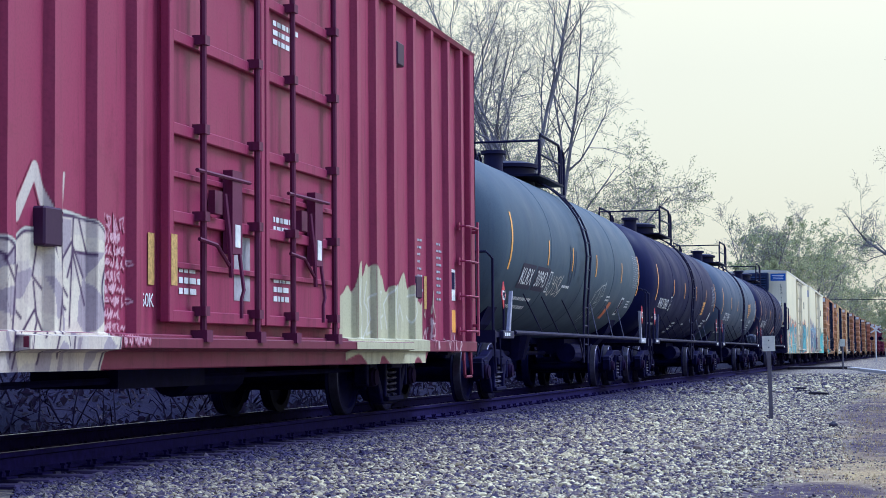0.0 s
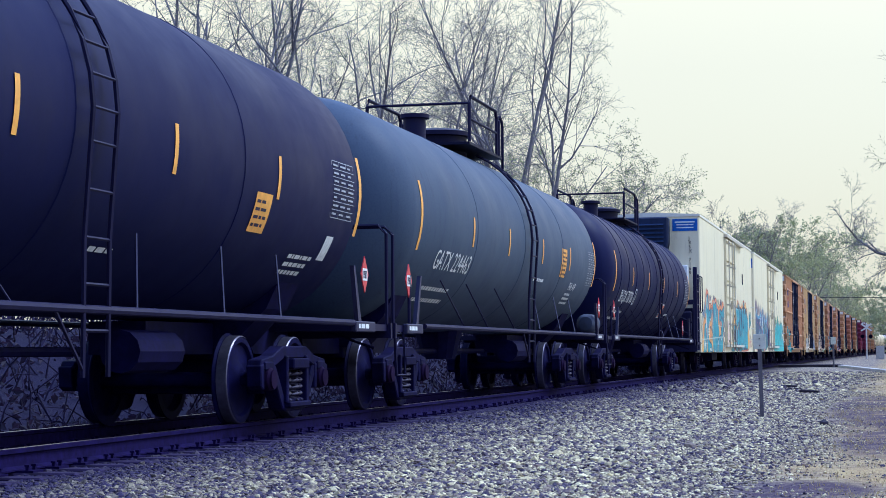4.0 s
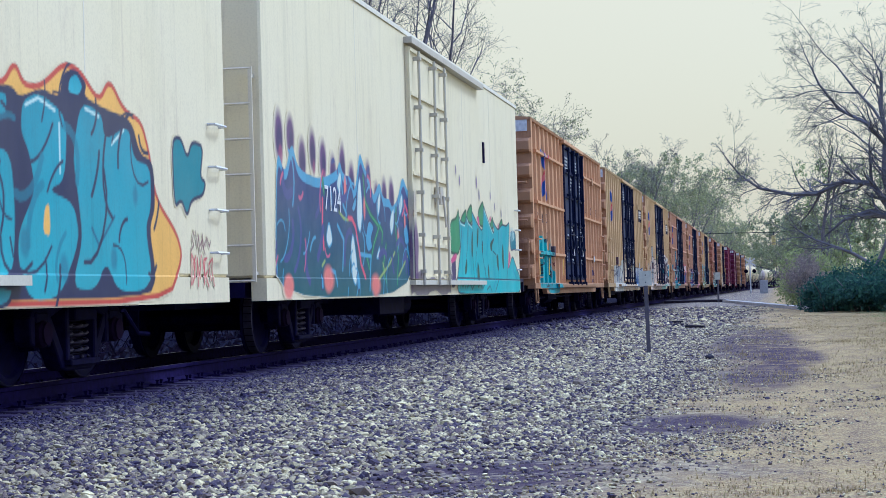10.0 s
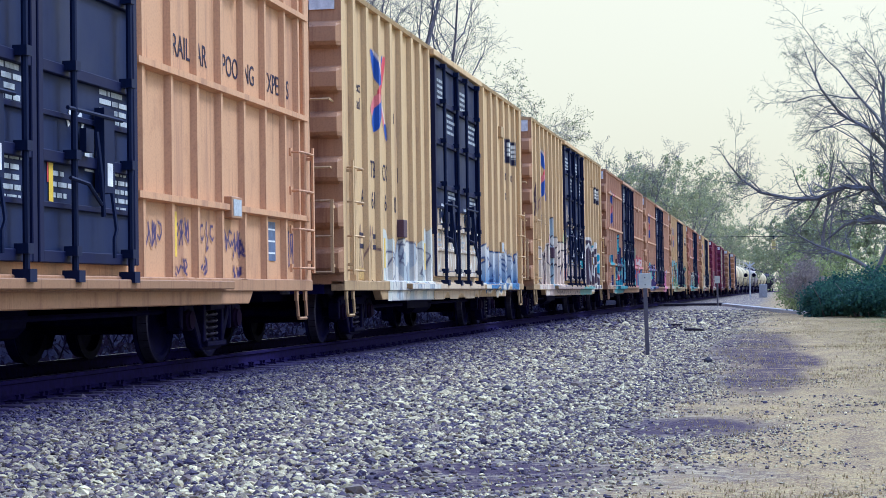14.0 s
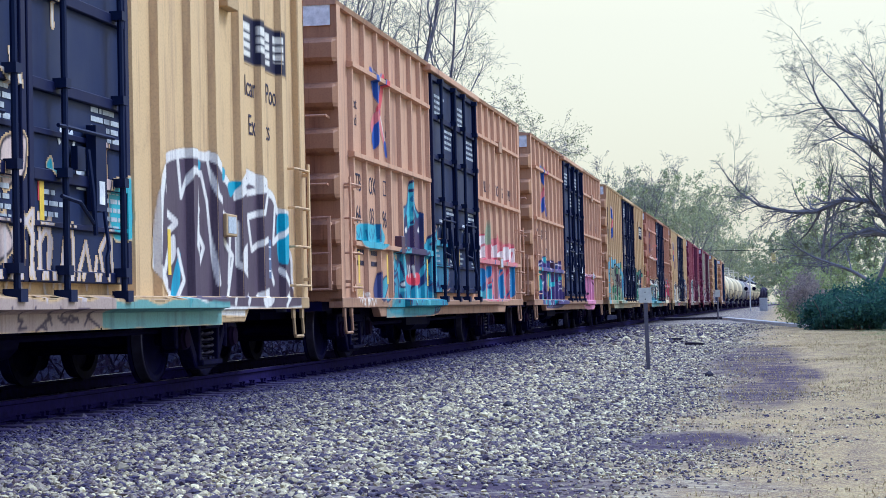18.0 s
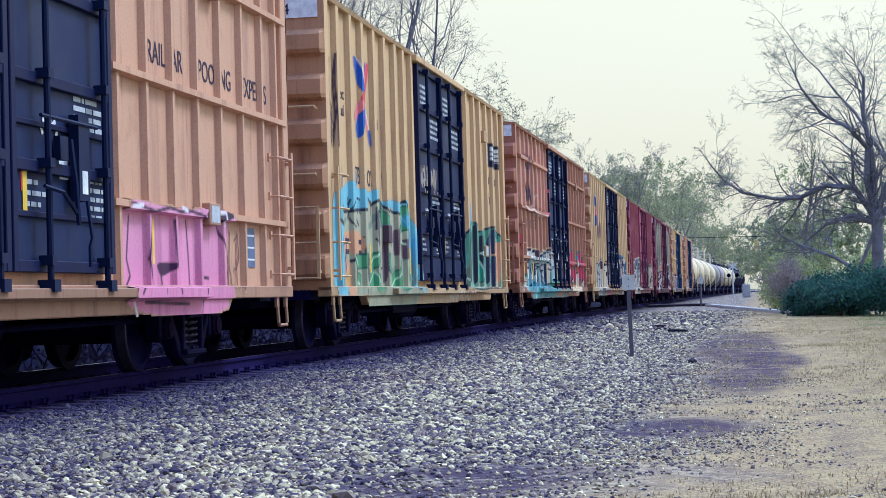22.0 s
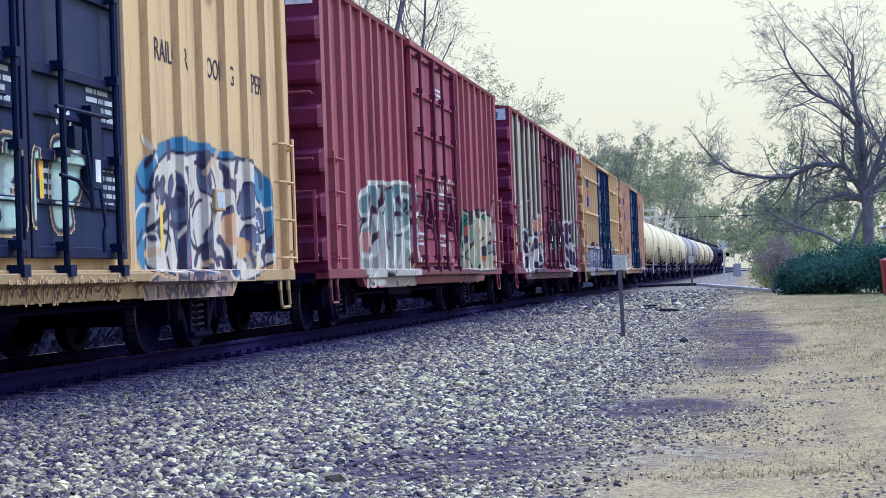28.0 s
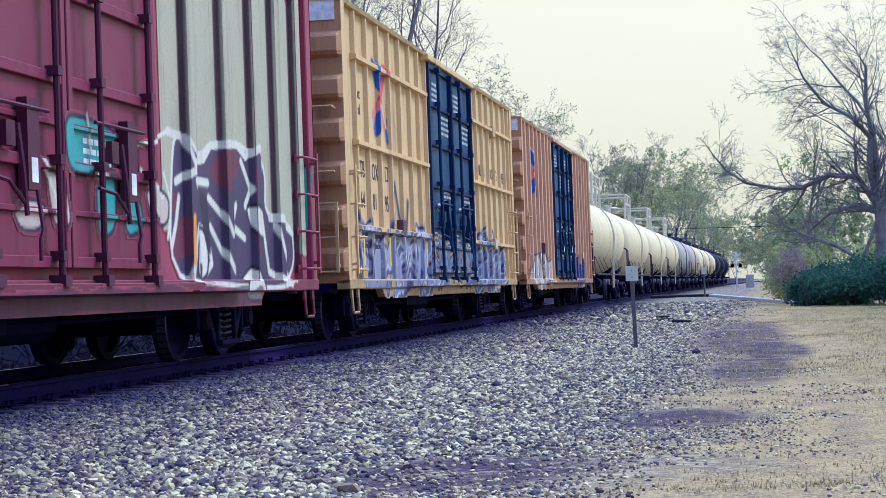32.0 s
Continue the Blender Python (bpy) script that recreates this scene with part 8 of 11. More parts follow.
    w.hand(5.0, 11.0, 0.62, 0.78, 12, lin(70, 55, 75), 0.03, 131)
    w.patch(11.0, 14.6, 0.60, 0.86, lin(90, 155, 155), 0.05, 128, 0.9)
    w.scrawl(0.35, 1.0, 2.6, 3.4, lin(90, 70, 80), 0.035, 129, 10).scrawl(1.2, 1.8, 2.3, 3.1, lin(150, 120, 110), 0.03, 130, 9)
    on_box(box_c, sill_mask(w), "rib", TAN, "white, pink and striped sprayed letters")
    # d: blue mural
    railbox(box_d, "belt", "640396", ORANGE, 4)
    w = Wall(0.5, 17.9, 0.60, 3.3, 0.018)
    teal_, dusk = lin(70, 160, 182), lin(40, 42, 92)
    w.shape([(1.24, 1.90), (1.50, 1.98), (2.19, 1.99), (3.00, 2.02), (3.36, 1.82), (3.03, 1.65), (2.07, 1.59), (1.25, 1.66)], lin(84, 172, 190))
    for line in ([(1.31, 1.85), (1.49, 1.76), (1.60, 1.91), (1.68, 1.74)], [(1.79, 1.88), (1.82, 1.74)], [(2.00, 1.75), (2.11, 1.94), (2.28, 1.78)], [(2.35, 1.92), (2.41, 1.77), (2.56, 1.93)], [(2.66, 1.79), (2.82, 1.96), (2.95, 1.82)]):
        w.stroke(line, 0.03, lin(40, 96, 140))
    w.shape([(4.69, 2.36), (5.11, 2.40), (5.22, 2.81), (5.60, 2.85), (5.75, 2.44), (5.98, 2.34), (6.51, 2.28), (6.58, 1.82), (6.89, 1.98), (7.52, 2.22), (7.52, 1.29), (7.71, 0.90), (7.51, 0.62), (3.00, 0.66), (3.69, 0.89), (3.77, 1.53), (4.10, 1.68), (4.62, 1.65), (4.66, 2.19)], teal_, dusk, 0.045, lin(60, 140, 170), lin(90, 178, 192))
    w.tangle(3.0, 7.6, 0.65, 2.6, 22, lin(36, 92, 138), 0.15, 501, 0.4, 0.9).tangle(3.0, 7.6, 0.65, 2.5, 16, lin(30, 52, 108), 0.11, 502, 0.35).tangle(3.0, 7.6, 0.65, 2.6, 16, lin(108, 198, 202), 0.06, 503).tangle(3.2, 7.5, 0.65, 2.6, 46, dusk, 0.042, 504, 0.32)
    w.shape([(2.37, 1.04), (2.68, 1.30), (3.01, 1.24), (3.13, 1.08), (2.76, 0.84), (2.45, 0.89)], lin(58, 66, 124), dusk, 0.04).shape([(2.77, 1.04), (3.14, 1.20), (3.37, 1.25), (3.49, 1.13), (3.22, 0.89), (2.89, 0.82)], lin(80, 160, 180), dusk, 0.03)
    w.shape([(5.06, 2.06), (6.13, 2.26), (6.26, 1.80), (6.06, 1.26), (5.00, 1.19), (4.87, 1.70)], lin(62, 44, 88)).shape([(4.82, 2.20), (5.07, 2.30), (5.10, 1.84), (4.82, 1.74)], dusk).shape([(5.95, 2.28), (6.41, 2.22), (6.45, 1.86), (6.10, 1.80)], dusk)
    w.shape([(4.87, 1.29), (6.07, 1.35), (6.05, 1.11), (4.94, 1.12)], lin(206, 44, 70))
    for x in (0, 1, 2, 3, 4, 5):
        w.stroke([(5.05 + 0.13 * x, 1.42), (5.08 + 0.13 * x, 1.26)], 0.05, WHITE_)
    for pts in ([(4.86, 2.02), (5.01, 2.10), (5.08, 1.98), (4.94, 1.93)], [(5.87, 2.01), (6.03, 2.14), (6.11, 1.98)], [(4.35, 1.14), (4.49, 1.20), (4.51, 1.08), (4.38, 1.07)]):
        w.shape(pts, WHITE_, dusk, 0.03)
    for line in ([(3.87, 1.45), (4.10, 1.54), (4.37, 1.47), (4.46, 1.23)], [(3.90, 1.21), (4.21, 1.30), (4.24, 0.90)], [(3.96, 0.89), (3.95, 1.14)], [(3.44, 0.82), (3.93, 0.85)], [(4.86, 1.07), (4.92, 0.73)], [(5.63, 1.07), (5.54, 0.68)], [(6.21, 1.62), (6.54, 1.68), (6.83, 1.27), (6.63, 0.72)], [(6.88, 1.83), (7.15, 1.94), (7.18, 1.37)], [(7.21, 1.28), (7.13, 0.71)], [(5.24, 2.66), (5.68, 2.72)], [(4.61, 1.48), (4.72, 0.98)]):
        w.stroke(line, 0.055, dusk)
    for line in ([(3.76, 0.97), (3.84, 1.37), (4.13, 1.61)], [(6.27, 1.08), (6.30, 1.44)], [(5.86, 1.03), (5.90, 0.72)], [(5.38, 2.59), (5.39, 2.37)], [(6.91, 0.90), (7.04, 1.28)], [(4.70, 1.61), (4.87, 1.32)]):
        w.stroke(line, 0.05, lin(140, 206, 214))
    w.shape([(6.37, 1.99), (6.63, 2.05), (6.71, 1.87), (6.48, 1.81)], lin(210, 160, 90)).shape([(3.97, 1.58), (4.18, 1.59), (4.14, 1.49)], lin(214, 190, 140))
    w.shape([(7.36, 1.95), (8.50, 1.91), (8.62, 1.11), (7.50, 1.00)], lin(50, 120, 156), dusk, 0.04)
    w.patch(3.0, 7.0, 0.60, 0.84, lin(62, 142, 152), 0.1, 134, 0.8, 0.1)
    w.hand(1.05, 2.2, 0.80, 0.98, 5, WHITE_, 0.028, 138)
    rose, snow, azure, pool = lin(206, 60, 92), lin(228, 220, 214), lin(48, 120, 178), lin(108, 186, 196)
    w.spray(12.3, 2.3, 0.4, 0.5, rose, 0.8, 0.4, 21).spray(13.4, 1.95, 0.4, 0.4, lin(90, 160, 130), 0.6, 0.5, 22).spray(15.0, 2.0, 0.6, 0.3, rose, 0.7, 0.5, 23)
    w.shape([(11.98, 0.97), (12.03, 1.97), (12.42, 2.20), (12.94, 2.24), (13.35, 2.02), (13.61, 2.02), (13.98, 2.14), (14.78, 2.22), (15.12, 2.05), (16.50, 2.15), (17.22, 2.17), (17.49, 1.72), (17.39, 0.87), (12.05, 0.83)], lin(206, 150, 138), None, 0, lin(190, 140, 142), lin(206, 108, 112))
    for pts in ([(12.11, 2.05), (12.49, 2.19), (13.02, 2.21), (13.26, 2.01), (13.29, 1.76), (12.25, 1.68)], [(13.73, 1.75), (13.84, 1.94), (14.07, 2.10), (14.35, 2.01), (14.75, 2.16), (14.78, 1.77)], [(14.75, 1.85), (15.54, 1.99), (15.78, 2.05), (16.40, 2.09), (16.46, 1.72), (14.83, 1.76)], [(16.55, 2.00), (17.39, 2.10), (17.35, 1.71), (16.59, 1.72)]):
        w.shape(pts, snow, rose, 0.03)
    for pts in ([(12.16, 1.51), (13.05, 1.52), (13.19, 0.90), (12.43, 0.87)], [(13.46, 1.17), (13.85, 1.32), (13.87, 0.87), (13.37, 0.86)], [(13.82, 1.62), (14.22, 1.59), (14.15, 0.90), (13.92, 0.86)], [(14.71, 1.57), (15.09, 1.54), (15.10, 0.91), (14.74, 0.86)], [(15.77, 1.00), (15.68, 1.52), (15.91, 1.35), (16.12, 0.91)]):
        w.shape(pts, pool, rose, 0.035)
    for pts in ([(12.51, 1.53), (12.90, 1.53), (12.85, 1.05), (12.61, 1.05)], [(13.23, 1.55), (13.75, 1.61), (13.69, 1.37), (13.42, 1.29)], [(15.09, 1.53), (15.63, 1.56), (15.50, 0.91), (15.16, 0.91)], [(16.46, 1.63), (17.39, 1.65), (17.22, 0.91), (16.47, 0.98)]):
        w.shape(pts, azure)
    for line in ([(13.05, 1.55), (13.31, 1.36), (13.08, 1.21), (13.35, 0.90)], [(14.29, 1.55), (14.15, 1.31), (14.38, 0.91)], [(14.79, 1.61), (14.96, 1.24), (15.04, 0.91)], [(16.26, 1.54), (16.09, 1.26), (16.31, 0.91)], [(12.35, 1.66), (12.19, 1.33), (12.42, 0.90)]):
        w.stroke(line, 0.07, rose)
    w.tangle(12.0, 17.4, 0.85, 1.6, 14, lin(60, 96, 150), 0.07, 505, 0.3).tangle(12.0, 17.4, 1.5, 2.2, 14, lin(212, 120, 126), 0.05, 506, 0.25)
    w.spray(15.7, 1.5, 0.2, 0.3, lin(190, 150, 90), 0.6, 0.4, 24)
    on_box(box_d, sill_mask(w), "belt", ORANGE, "blue mural with red and white letters")
    # e: purple letters
    railbox(box_e, "belt", "639377", ORANGE, 5)
    w = Wall(0.5, 17.9, 0.60, 2.4, 0.018)
    grape, mint, milk = lin(78, 60, 122), lin(84, 190, 196), lin(220, 214, 222)
    w.shape([(1.50, 1.10), (1.32, 1.28), (1.53, 1.55), (1.54, 1.81), (1.85, 1.89), (2.55, 1.98), (2.95, 2.02), (3.22, 1.90), (3.65, 1.89), (3.78, 1.85), (4.21, 1.96), (4.70, 1.85), (4.85, 1.78), (5.26, 1.88), (5.92, 1.94), (6.37, 1.94), (6.53, 1.75), (6.72, 1.32), (7.03, 1.13), (6.78, 0.69), (1.79, 0.69), (1.60, 0.92)], grape, lin(58, 44, 100), 0.05, lin(66, 52, 116), lin(92, 74, 134))
    w.tangle(1.4, 6.9, 0.7, 1.95, 24, lin(60, 84, 140), 0.10, 521, 0.3, 0.85).tangle(1.4, 6.9, 0.7, 1.95, 34, lin(34, 26, 66), 0.035, 522, 0.25)
    for line in ([(1.62, 1.74), (1.96, 1.87), (2.57, 1.92), (2.81, 1.80)], [(3.12, 1.90), (3.29, 1.74), (3.55, 1.67), (3.75, 1.81)], [(3.86, 1.81), (4.21, 1.92), (4.64, 1.82)], [(4.84, 1.68), (5.04, 1.83), (5.58, 1.87), (6.36, 1.83)], [(1.73, 1.22), (2.11, 1.30), (1.92, 1.07), (2.14, 0.92), (2.24, 0.72)], [(2.40, 1.31), (2.64, 1.35), (2.33, 1.07), (2.51, 0.72)], [(2.89, 1.48), (3.05, 1.61), (3.01, 1.24), (3.16, 0.92), (3.49, 0.71)], [(3.53, 1.25), (3.78, 0.92), (4.06, 0.92), (3.79, 0.71)], [(4.18, 1.44), (4.11, 0.92)], [(4.76, 1.37), (4.79, 0.93), (5.28, 0.84)], [(5.42, 0.93), (6.11, 1.21), (6.42, 1.17)], [(2.91, 1.00), (3.10, 0.72)], [(2.55, 1.95), (2.92, 1.97), (3.01, 1.81)], [(6.29, 1.84), (6.37, 1.51)], [(6.12, 1.40), (5.96, 1.49), (5.81, 1.35), (6.12, 1.33)]):
        w.stroke(line, 0.035, milk)
    for pts in ([(2.58, 1.98), (2.93, 2.02), (2.99, 1.84), (2.67, 1.82)], [(1.60, 1.70), (1.80, 1.75), (1.76, 1.37), (2.12, 1.32), (1.77, 1.10), (1.57, 1.21)], [(3.39, 1.54), (3.69, 1.68), (3.74, 1.26), (3.45, 1.23)], [(4.17, 1.35), (4.70, 1.39), (4.63, 1.28), (4.19, 1.22)], [(4.93, 1.60), (5.15, 1.70), (5.09, 1.29), (4.93, 1.15)], [(5.72, 1.49), (6.13, 1.55), (6.19, 1.45), (5.81, 1.34)], [(2.29, 1.03), (2.50, 1.08), (2.48, 0.72), (2.29, 0.72)], [(2.97, 1.04), (3.12, 1.08), (3.23, 0.72), (3.00, 0.72)], [(2.90, 1.64), (3.05, 1.61), (2.96, 1.36), (2.78, 1.32)], [(5.49, 1.07), (5.76, 1.12), (5.61, 0.84), (5.41, 0.88)], [(4.18, 1.14), (4.31, 1.23), (4.27, 0.75), (4.16, 0.75)]):
        w.shape(pts, mint)
    w.shape([(3.31, 1.54), (3.41, 1.58), (3.44, 1.13), (3.30, 1.09)], lin(214, 150, 80)).shape([(6.58, 1.41), (6.73, 1.47), (6.74, 1.13)], lin(214, 150, 80))
    w.spray(1.15, 1.75, 0.14, 0.16, lin(120, 190, 190), 0.8, 0.3, 3)
    candy, berry = lin(214, 140, 178), lin(70, 40, 72)
    w.shape([(12.03, 0.62), (12.14, 1.15), (12.21, 1.72), (12.47, 1.71), (12.95, 1.69), (14.12, 1.68), (14.70, 1.74), (15.45, 1.74), (15.83, 1.64), (15.61, 1.20), (15.66, 0.57)], candy, None, 0, lin(206, 126, 168), lin(218, 150, 184))
    for line in ([(12.23, 1.68), (12.57, 1.65), (12.95, 1.62), (13.37, 1.68), (13.72, 1.65), (14.12, 1.67), (14.63, 1.63)], [(12.40, 1.56), (12.32, 1.15), (12.41, 0.99), (12.22, 0.82)], [(12.94, 1.57), (12.83, 1.16), (12.94, 0.82)], [(13.66, 1.56), (13.69, 1.17), (13.76, 1.00)], [(14.18, 1.58), (14.24, 1.18), (14.27, 0.82)], [(14.62, 1.60), (14.64, 1.00), (14.47, 0.59)], [(15.26, 1.57), (15.54, 1.20), (15.48, 0.96)], [(12.61, 0.74), (14.04, 0.71)], [(14.70, 1.00), (14.97, 0.98)], [(13.32, 1.04), (13.39, 0.82)]):
        w.stroke(line, 0.035, berry)
    w.shape([(13.19, 1.12), (13.48, 1.14), (13.77, 1.13), (13.62, 1.04), (13.32, 0.98)], berry).shape([(14.63, 1.69), (15.27, 1.75), (15.80, 1.68), (15.26, 1.57), (14.75, 1.56)], lin(60, 44, 70))
    for line in ([(12.28, 1.64), (12.54, 1.67)], [(14.86, 1.69), (15.37, 1.71), (15.43, 1.58)], [(12.32, 0.74), (12.39, 0.62)], [(13.82, 1.70), (13.97, 1.67)]):
        w.stroke(line, 0.05, milk)
    w.hand(15.7, 16.2, 0.85, 1.5, 2, lin(110, 70, 76), 0.035, 147)
    on_box(box_e, sill_mask(w), "belt", ORANGE, "purple, turquoise and pink sprayed letters")
    # f: green and pale blue
    railbox(box_f, "rib", "670184", AMBER_BOX, 6, right="", shift=1, split=(1, 2, 1, 2))
    black_emblem(box_f, "rib", AMBER_BOX)
    w = Wall(0.1, 17.9, 0.60, 4.4, 0.018)
    cool, moss, khaki, soot_ = lin(128, 190, 206), lin(88, 150, 104), lin(170, 170, 140), lin(44, 52, 66)
    w.shape([(0.33, 0.76), (0.32, 1.55), (0.49, 1.62), (0.57, 2.03), (0.70, 2.24), (0.98, 2.33), (1.25, 2.29), (1.65, 2.47), (1.95, 2.38), (2.58, 2.37), (3.03, 2.33), (3.52, 2.45), (3.65, 2.26), (4.27, 2.26), (4.82, 2.34), (5.39, 2.25), (6.01, 2.39), (6.32, 2.27), (6.62, 1.92), (6.85, 1.88), (6.92, 1.46), (7.14, 0.89), (6.16, 0.48), (1.05, 0.58)], cool)
    w.shape([(1.05, 0.75), (1.12, 1.72), (1.04, 1.85), (1.24, 2.01), (1.82, 2.01), (2.67, 2.08), (2.91, 2.24), (3.38, 2.20), (3.78, 2.31), (4.26, 2.13), (4.67, 2.25), (5.22, 2.07), (5.45, 2.26), (6.00, 2.25), (6.21, 1.81), (6.38, 1.45), (6.53, 0.89), (6.16, 0.48), (1.09, 0.58)], khaki, None, 0, lin(150, 160, 130), lin(178, 176, 146))
    w.tangle(1.0, 7.0, 0.7, 2.2, 22, lin(112, 134, 122), 0.15, 634, 0.4, 0.75).tangle(1.0, 7.0, 0.7, 2.2, 18, soot_, 0.04, 635, 0.3)
    w.shape([(1.14, 1.69), (2.43, 1.75), (2.54, 1.38), (1.16, 1.37)], lin(206, 156, 112)).shape([(1.12, 1.30), (1.63, 1.31), (1.62, 0.75), (1.08, 0.75)], lin(206, 160, 116))
    for line in ([(1.05, 1.99), (1.24, 2.15), (1.33, 1.98), (1.82, 2.02), (2.74, 2.07), (3.03, 2.25), (3.23, 2.15), (3.38, 2.23), (3.65, 2.25), (3.74, 2.10), (3.90, 2.27), (4.31, 2.10), (4.58, 2.16), (4.62, 2.35), (4.80, 2.13), (5.40, 2.08), (5.48, 2.26), (5.79, 2.33), (6.15, 2.17)], [(0.95, 1.81), (0.80, 1.84), (1.05, 1.75)], [(1.91, 1.87), (2.12, 1.92), (2.28, 1.82)], [(3.37, 2.12), (3.35, 1.80)], [(5.79, 2.06), (6.11, 1.76), (5.87, 1.48)], [(4.41, 1.43), (4.18, 1.18), (4.49, 1.06)]):
        w.stroke(line, 0.05, soot_)
    for pts in ([(3.70, 2.26), (3.90, 2.23), (4.30, 2.01), (4.65, 2.03), (4.78, 1.83), (4.23, 1.80), (3.88, 1.99)], [(5.44, 2.17), (5.84, 2.28), (6.18, 2.12), (6.13, 1.89), (5.65, 1.83), (5.40, 1.68), (5.62, 1.42), (5.32, 1.07), (5.03, 1.06), (5.38, 1.51)], [(1.68, 1.35), (2.51, 1.39), (2.96, 1.39), (2.84, 1.20), (2.18, 1.16), (1.77, 1.18)], [(2.91, 1.27), (3.32, 1.44), (3.59, 1.41), (3.42, 1.21), (3.18, 1.16), (3.54, 1.05), (3.85, 0.89), (3.64, 0.73), (3.16, 0.81), (2.89, 1.04)], [(4.20, 1.43), (4.58, 1.40), (4.58, 1.14), (4.23, 1.14)], [(4.57, 1.02), (5.30, 1.24), (5.60, 1.16), (5.73, 0.89), (4.69, 0.81)], [(6.19, 2.26), (6.31, 2.13), (6.21, 1.81), (5.96, 1.84)], [(5.91, 1.25), (6.37, 1.40), (6.40, 0.94), (5.94, 0.89)], [(2.07, 1.11), (2.38, 1.08), (2.31, 0.89), (1.99, 0.93)]):
        w.shape(pts, moss, lin(60, 110, 84), 0.03)
    for pts in ([(2.54, 1.38), (2.76, 1.42), (2.75, 0.97), (2.55, 0.96)], [(3.37, 2.08), (3.62, 2.13), (3.62, 1.53), (3.40, 1.52)], [(5.58, 1.69), (6.27, 1.72), (6.24, 1.40), (5.61, 1.34)], [(1.77, 1.25), (1.93, 1.25), (1.91, 0.96), (1.75, 0.96)], [(4.01, 1.63), (4.22, 1.68), (4.19, 0.97), (3.98, 0.93)], [(4.92, 1.83), (5.21, 1.85), (5.14, 1.41), (4.91, 1.41)], [(4.39, 2.14), (4.58, 2.16), (4.51, 1.90), (4.35, 1.93)]):
        w.shape(pts, lin(96, 76, 88))
    for line in ([(1.74, 1.32), (1.87, 1.18), (2.18, 1.22)], [(2.95, 1.16), (3.32, 1.36), (3.46, 1.41)], [(3.05, 0.97), (3.30, 1.13), (3.53, 0.93)], [(5.67, 2.09), (5.82, 1.97)], [(5.49, 1.69), (5.79, 1.61)], [(4.70, 0.89), (5.30, 1.15)], [(6.24, 1.35), (6.21, 0.98)], [(1.98, 1.03), (2.27, 0.93)]):
        w.stroke(line, 0.035, lin(190, 220, 180))
    for u, z, r in ((1.05, 2.45, 0.16), (2.1, 2.48, 0.15), (0.95, 1.5, 0.12)):
        w.spray(u, z, r, 1.2 * r, lin(72, 150, 200), 0.9, 0.3, int(u * 9))
    w.hand(0.95, 1.5, 1.1, 1.6, 2, lin(60, 70, 110), 0.03, 153)
    w.spray(5.9, 2.0, 0.25, 0.14, lin(90, 160, 205), 0.8, 0.4, 12).spray(6.6, 1.5, 0.1, 0.35, lin(90, 160, 205), 0.8, 0.4, 13)
    w.scrawl(0.3, 0.8, 2.9, 4.2, lin(70, 50, 70), 0.035, 159, 14)
    w.hand(7.3, 9.0, 2.6, 3.0, 6, lin(150, 156, 168), 0.035, 156)
    w.shape([(11.99, 0.88), (12.14, 1.88), (12.62, 1.99), (12.70, 2.08), (13.03, 2.06), (13.41, 2.28), (13.81, 2.22), (13.94, 2.08), (14.82, 2.08), (15.14, 2.14), (15.80, 2.22), (16.86, 2.25), (17.40, 2.03), (18.20, 2.02), (18.27, 1.50), (18.31, 1.08), (18.08, 0.87), (14.71, 0.88), (13.69, 0.83)], lin(96, 150, 124), soot_, 0.05, lin(140, 176, 150), lin(80, 142, 116))
    w.tangle(12.0, 17.4, 0.65, 1.6, 22, lin(116, 122, 100), 0.17, 631, 0.4, 0.75).tangle(12.0, 17.4, 0.7, 2.2, 14, lin(106, 168, 150), 0.11, 632, 0.4, 0.8).tangle(12.0, 17.4, 0.65, 2.1, 12, lin(60, 70, 78), 0.06, 633, 0.4)
    w.shape([(15.73, 1.87), (17.87, 1.95), (17.88, 1.64), (17.36, 1.58), (17.24, 0.87), (16.43, 0.87), (16.50, 1.62), (15.67, 1.59)], lin(206, 156, 112)).shape([(17.80, 1.28), (18.13, 1.29), (18.12, 0.87), (17.63, 0.87)], lin(206, 156, 112))
    for pts in ([(12.70, 2.04), (12.95, 2.05), (12.87, 1.04), (12.69, 0.96), (12.71, 1.60)], [(13.51, 2.17), (13.78, 2.21), (13.73, 0.96), (13.46, 0.96)], [(14.36, 1.97), (14.69, 2.03), (14.61, 1.05), (14.37, 1.05)], [(15.41, 2.02), (15.65, 2.13), (15.48, 0.97), (15.28, 0.97)], [(16.20, 2.16), (16.45, 2.22), (16.43, 1.64), (16.15, 1.63)], [(16.15, 1.59), (16.54, 1.60), (16.39, 0.87), (16.11, 0.87)], [(12.10, 1.42), (12.36, 1.39), (12.19, 1.03)], [(17.83, 1.95), (18.20, 1.96), (18.13, 1.29), (17.80, 1.28)]):
        w.shape(pts, soot_ if pts[0][0] < 15.0 else lin(50, 58, 90))
    for pts in ([(12.14, 1.88), (12.35, 1.94), (12.39, 1.54), (12.16, 1.54)], [(13.08, 2.02), (13.41, 2.25), (13.56, 2.17), (13.37, 1.79), (13.09, 1.61)], [(13.91, 1.73), (14.23, 1.83), (14.73, 1.05), (14.27, 0.96)], [(14.82, 2.03), (15.29, 2.11), (15.11, 1.82), (14.85, 1.77)], [(16.85, 2.15), (17.22, 2.17), (17.20, 1.97)], [(15.07, 1.46), (15.30, 1.51), (15.20, 1.06), (14.89, 1.14)]):
        w.shape(pts, lin(70, 150, 122), lin(50, 100, 90), 0.03)
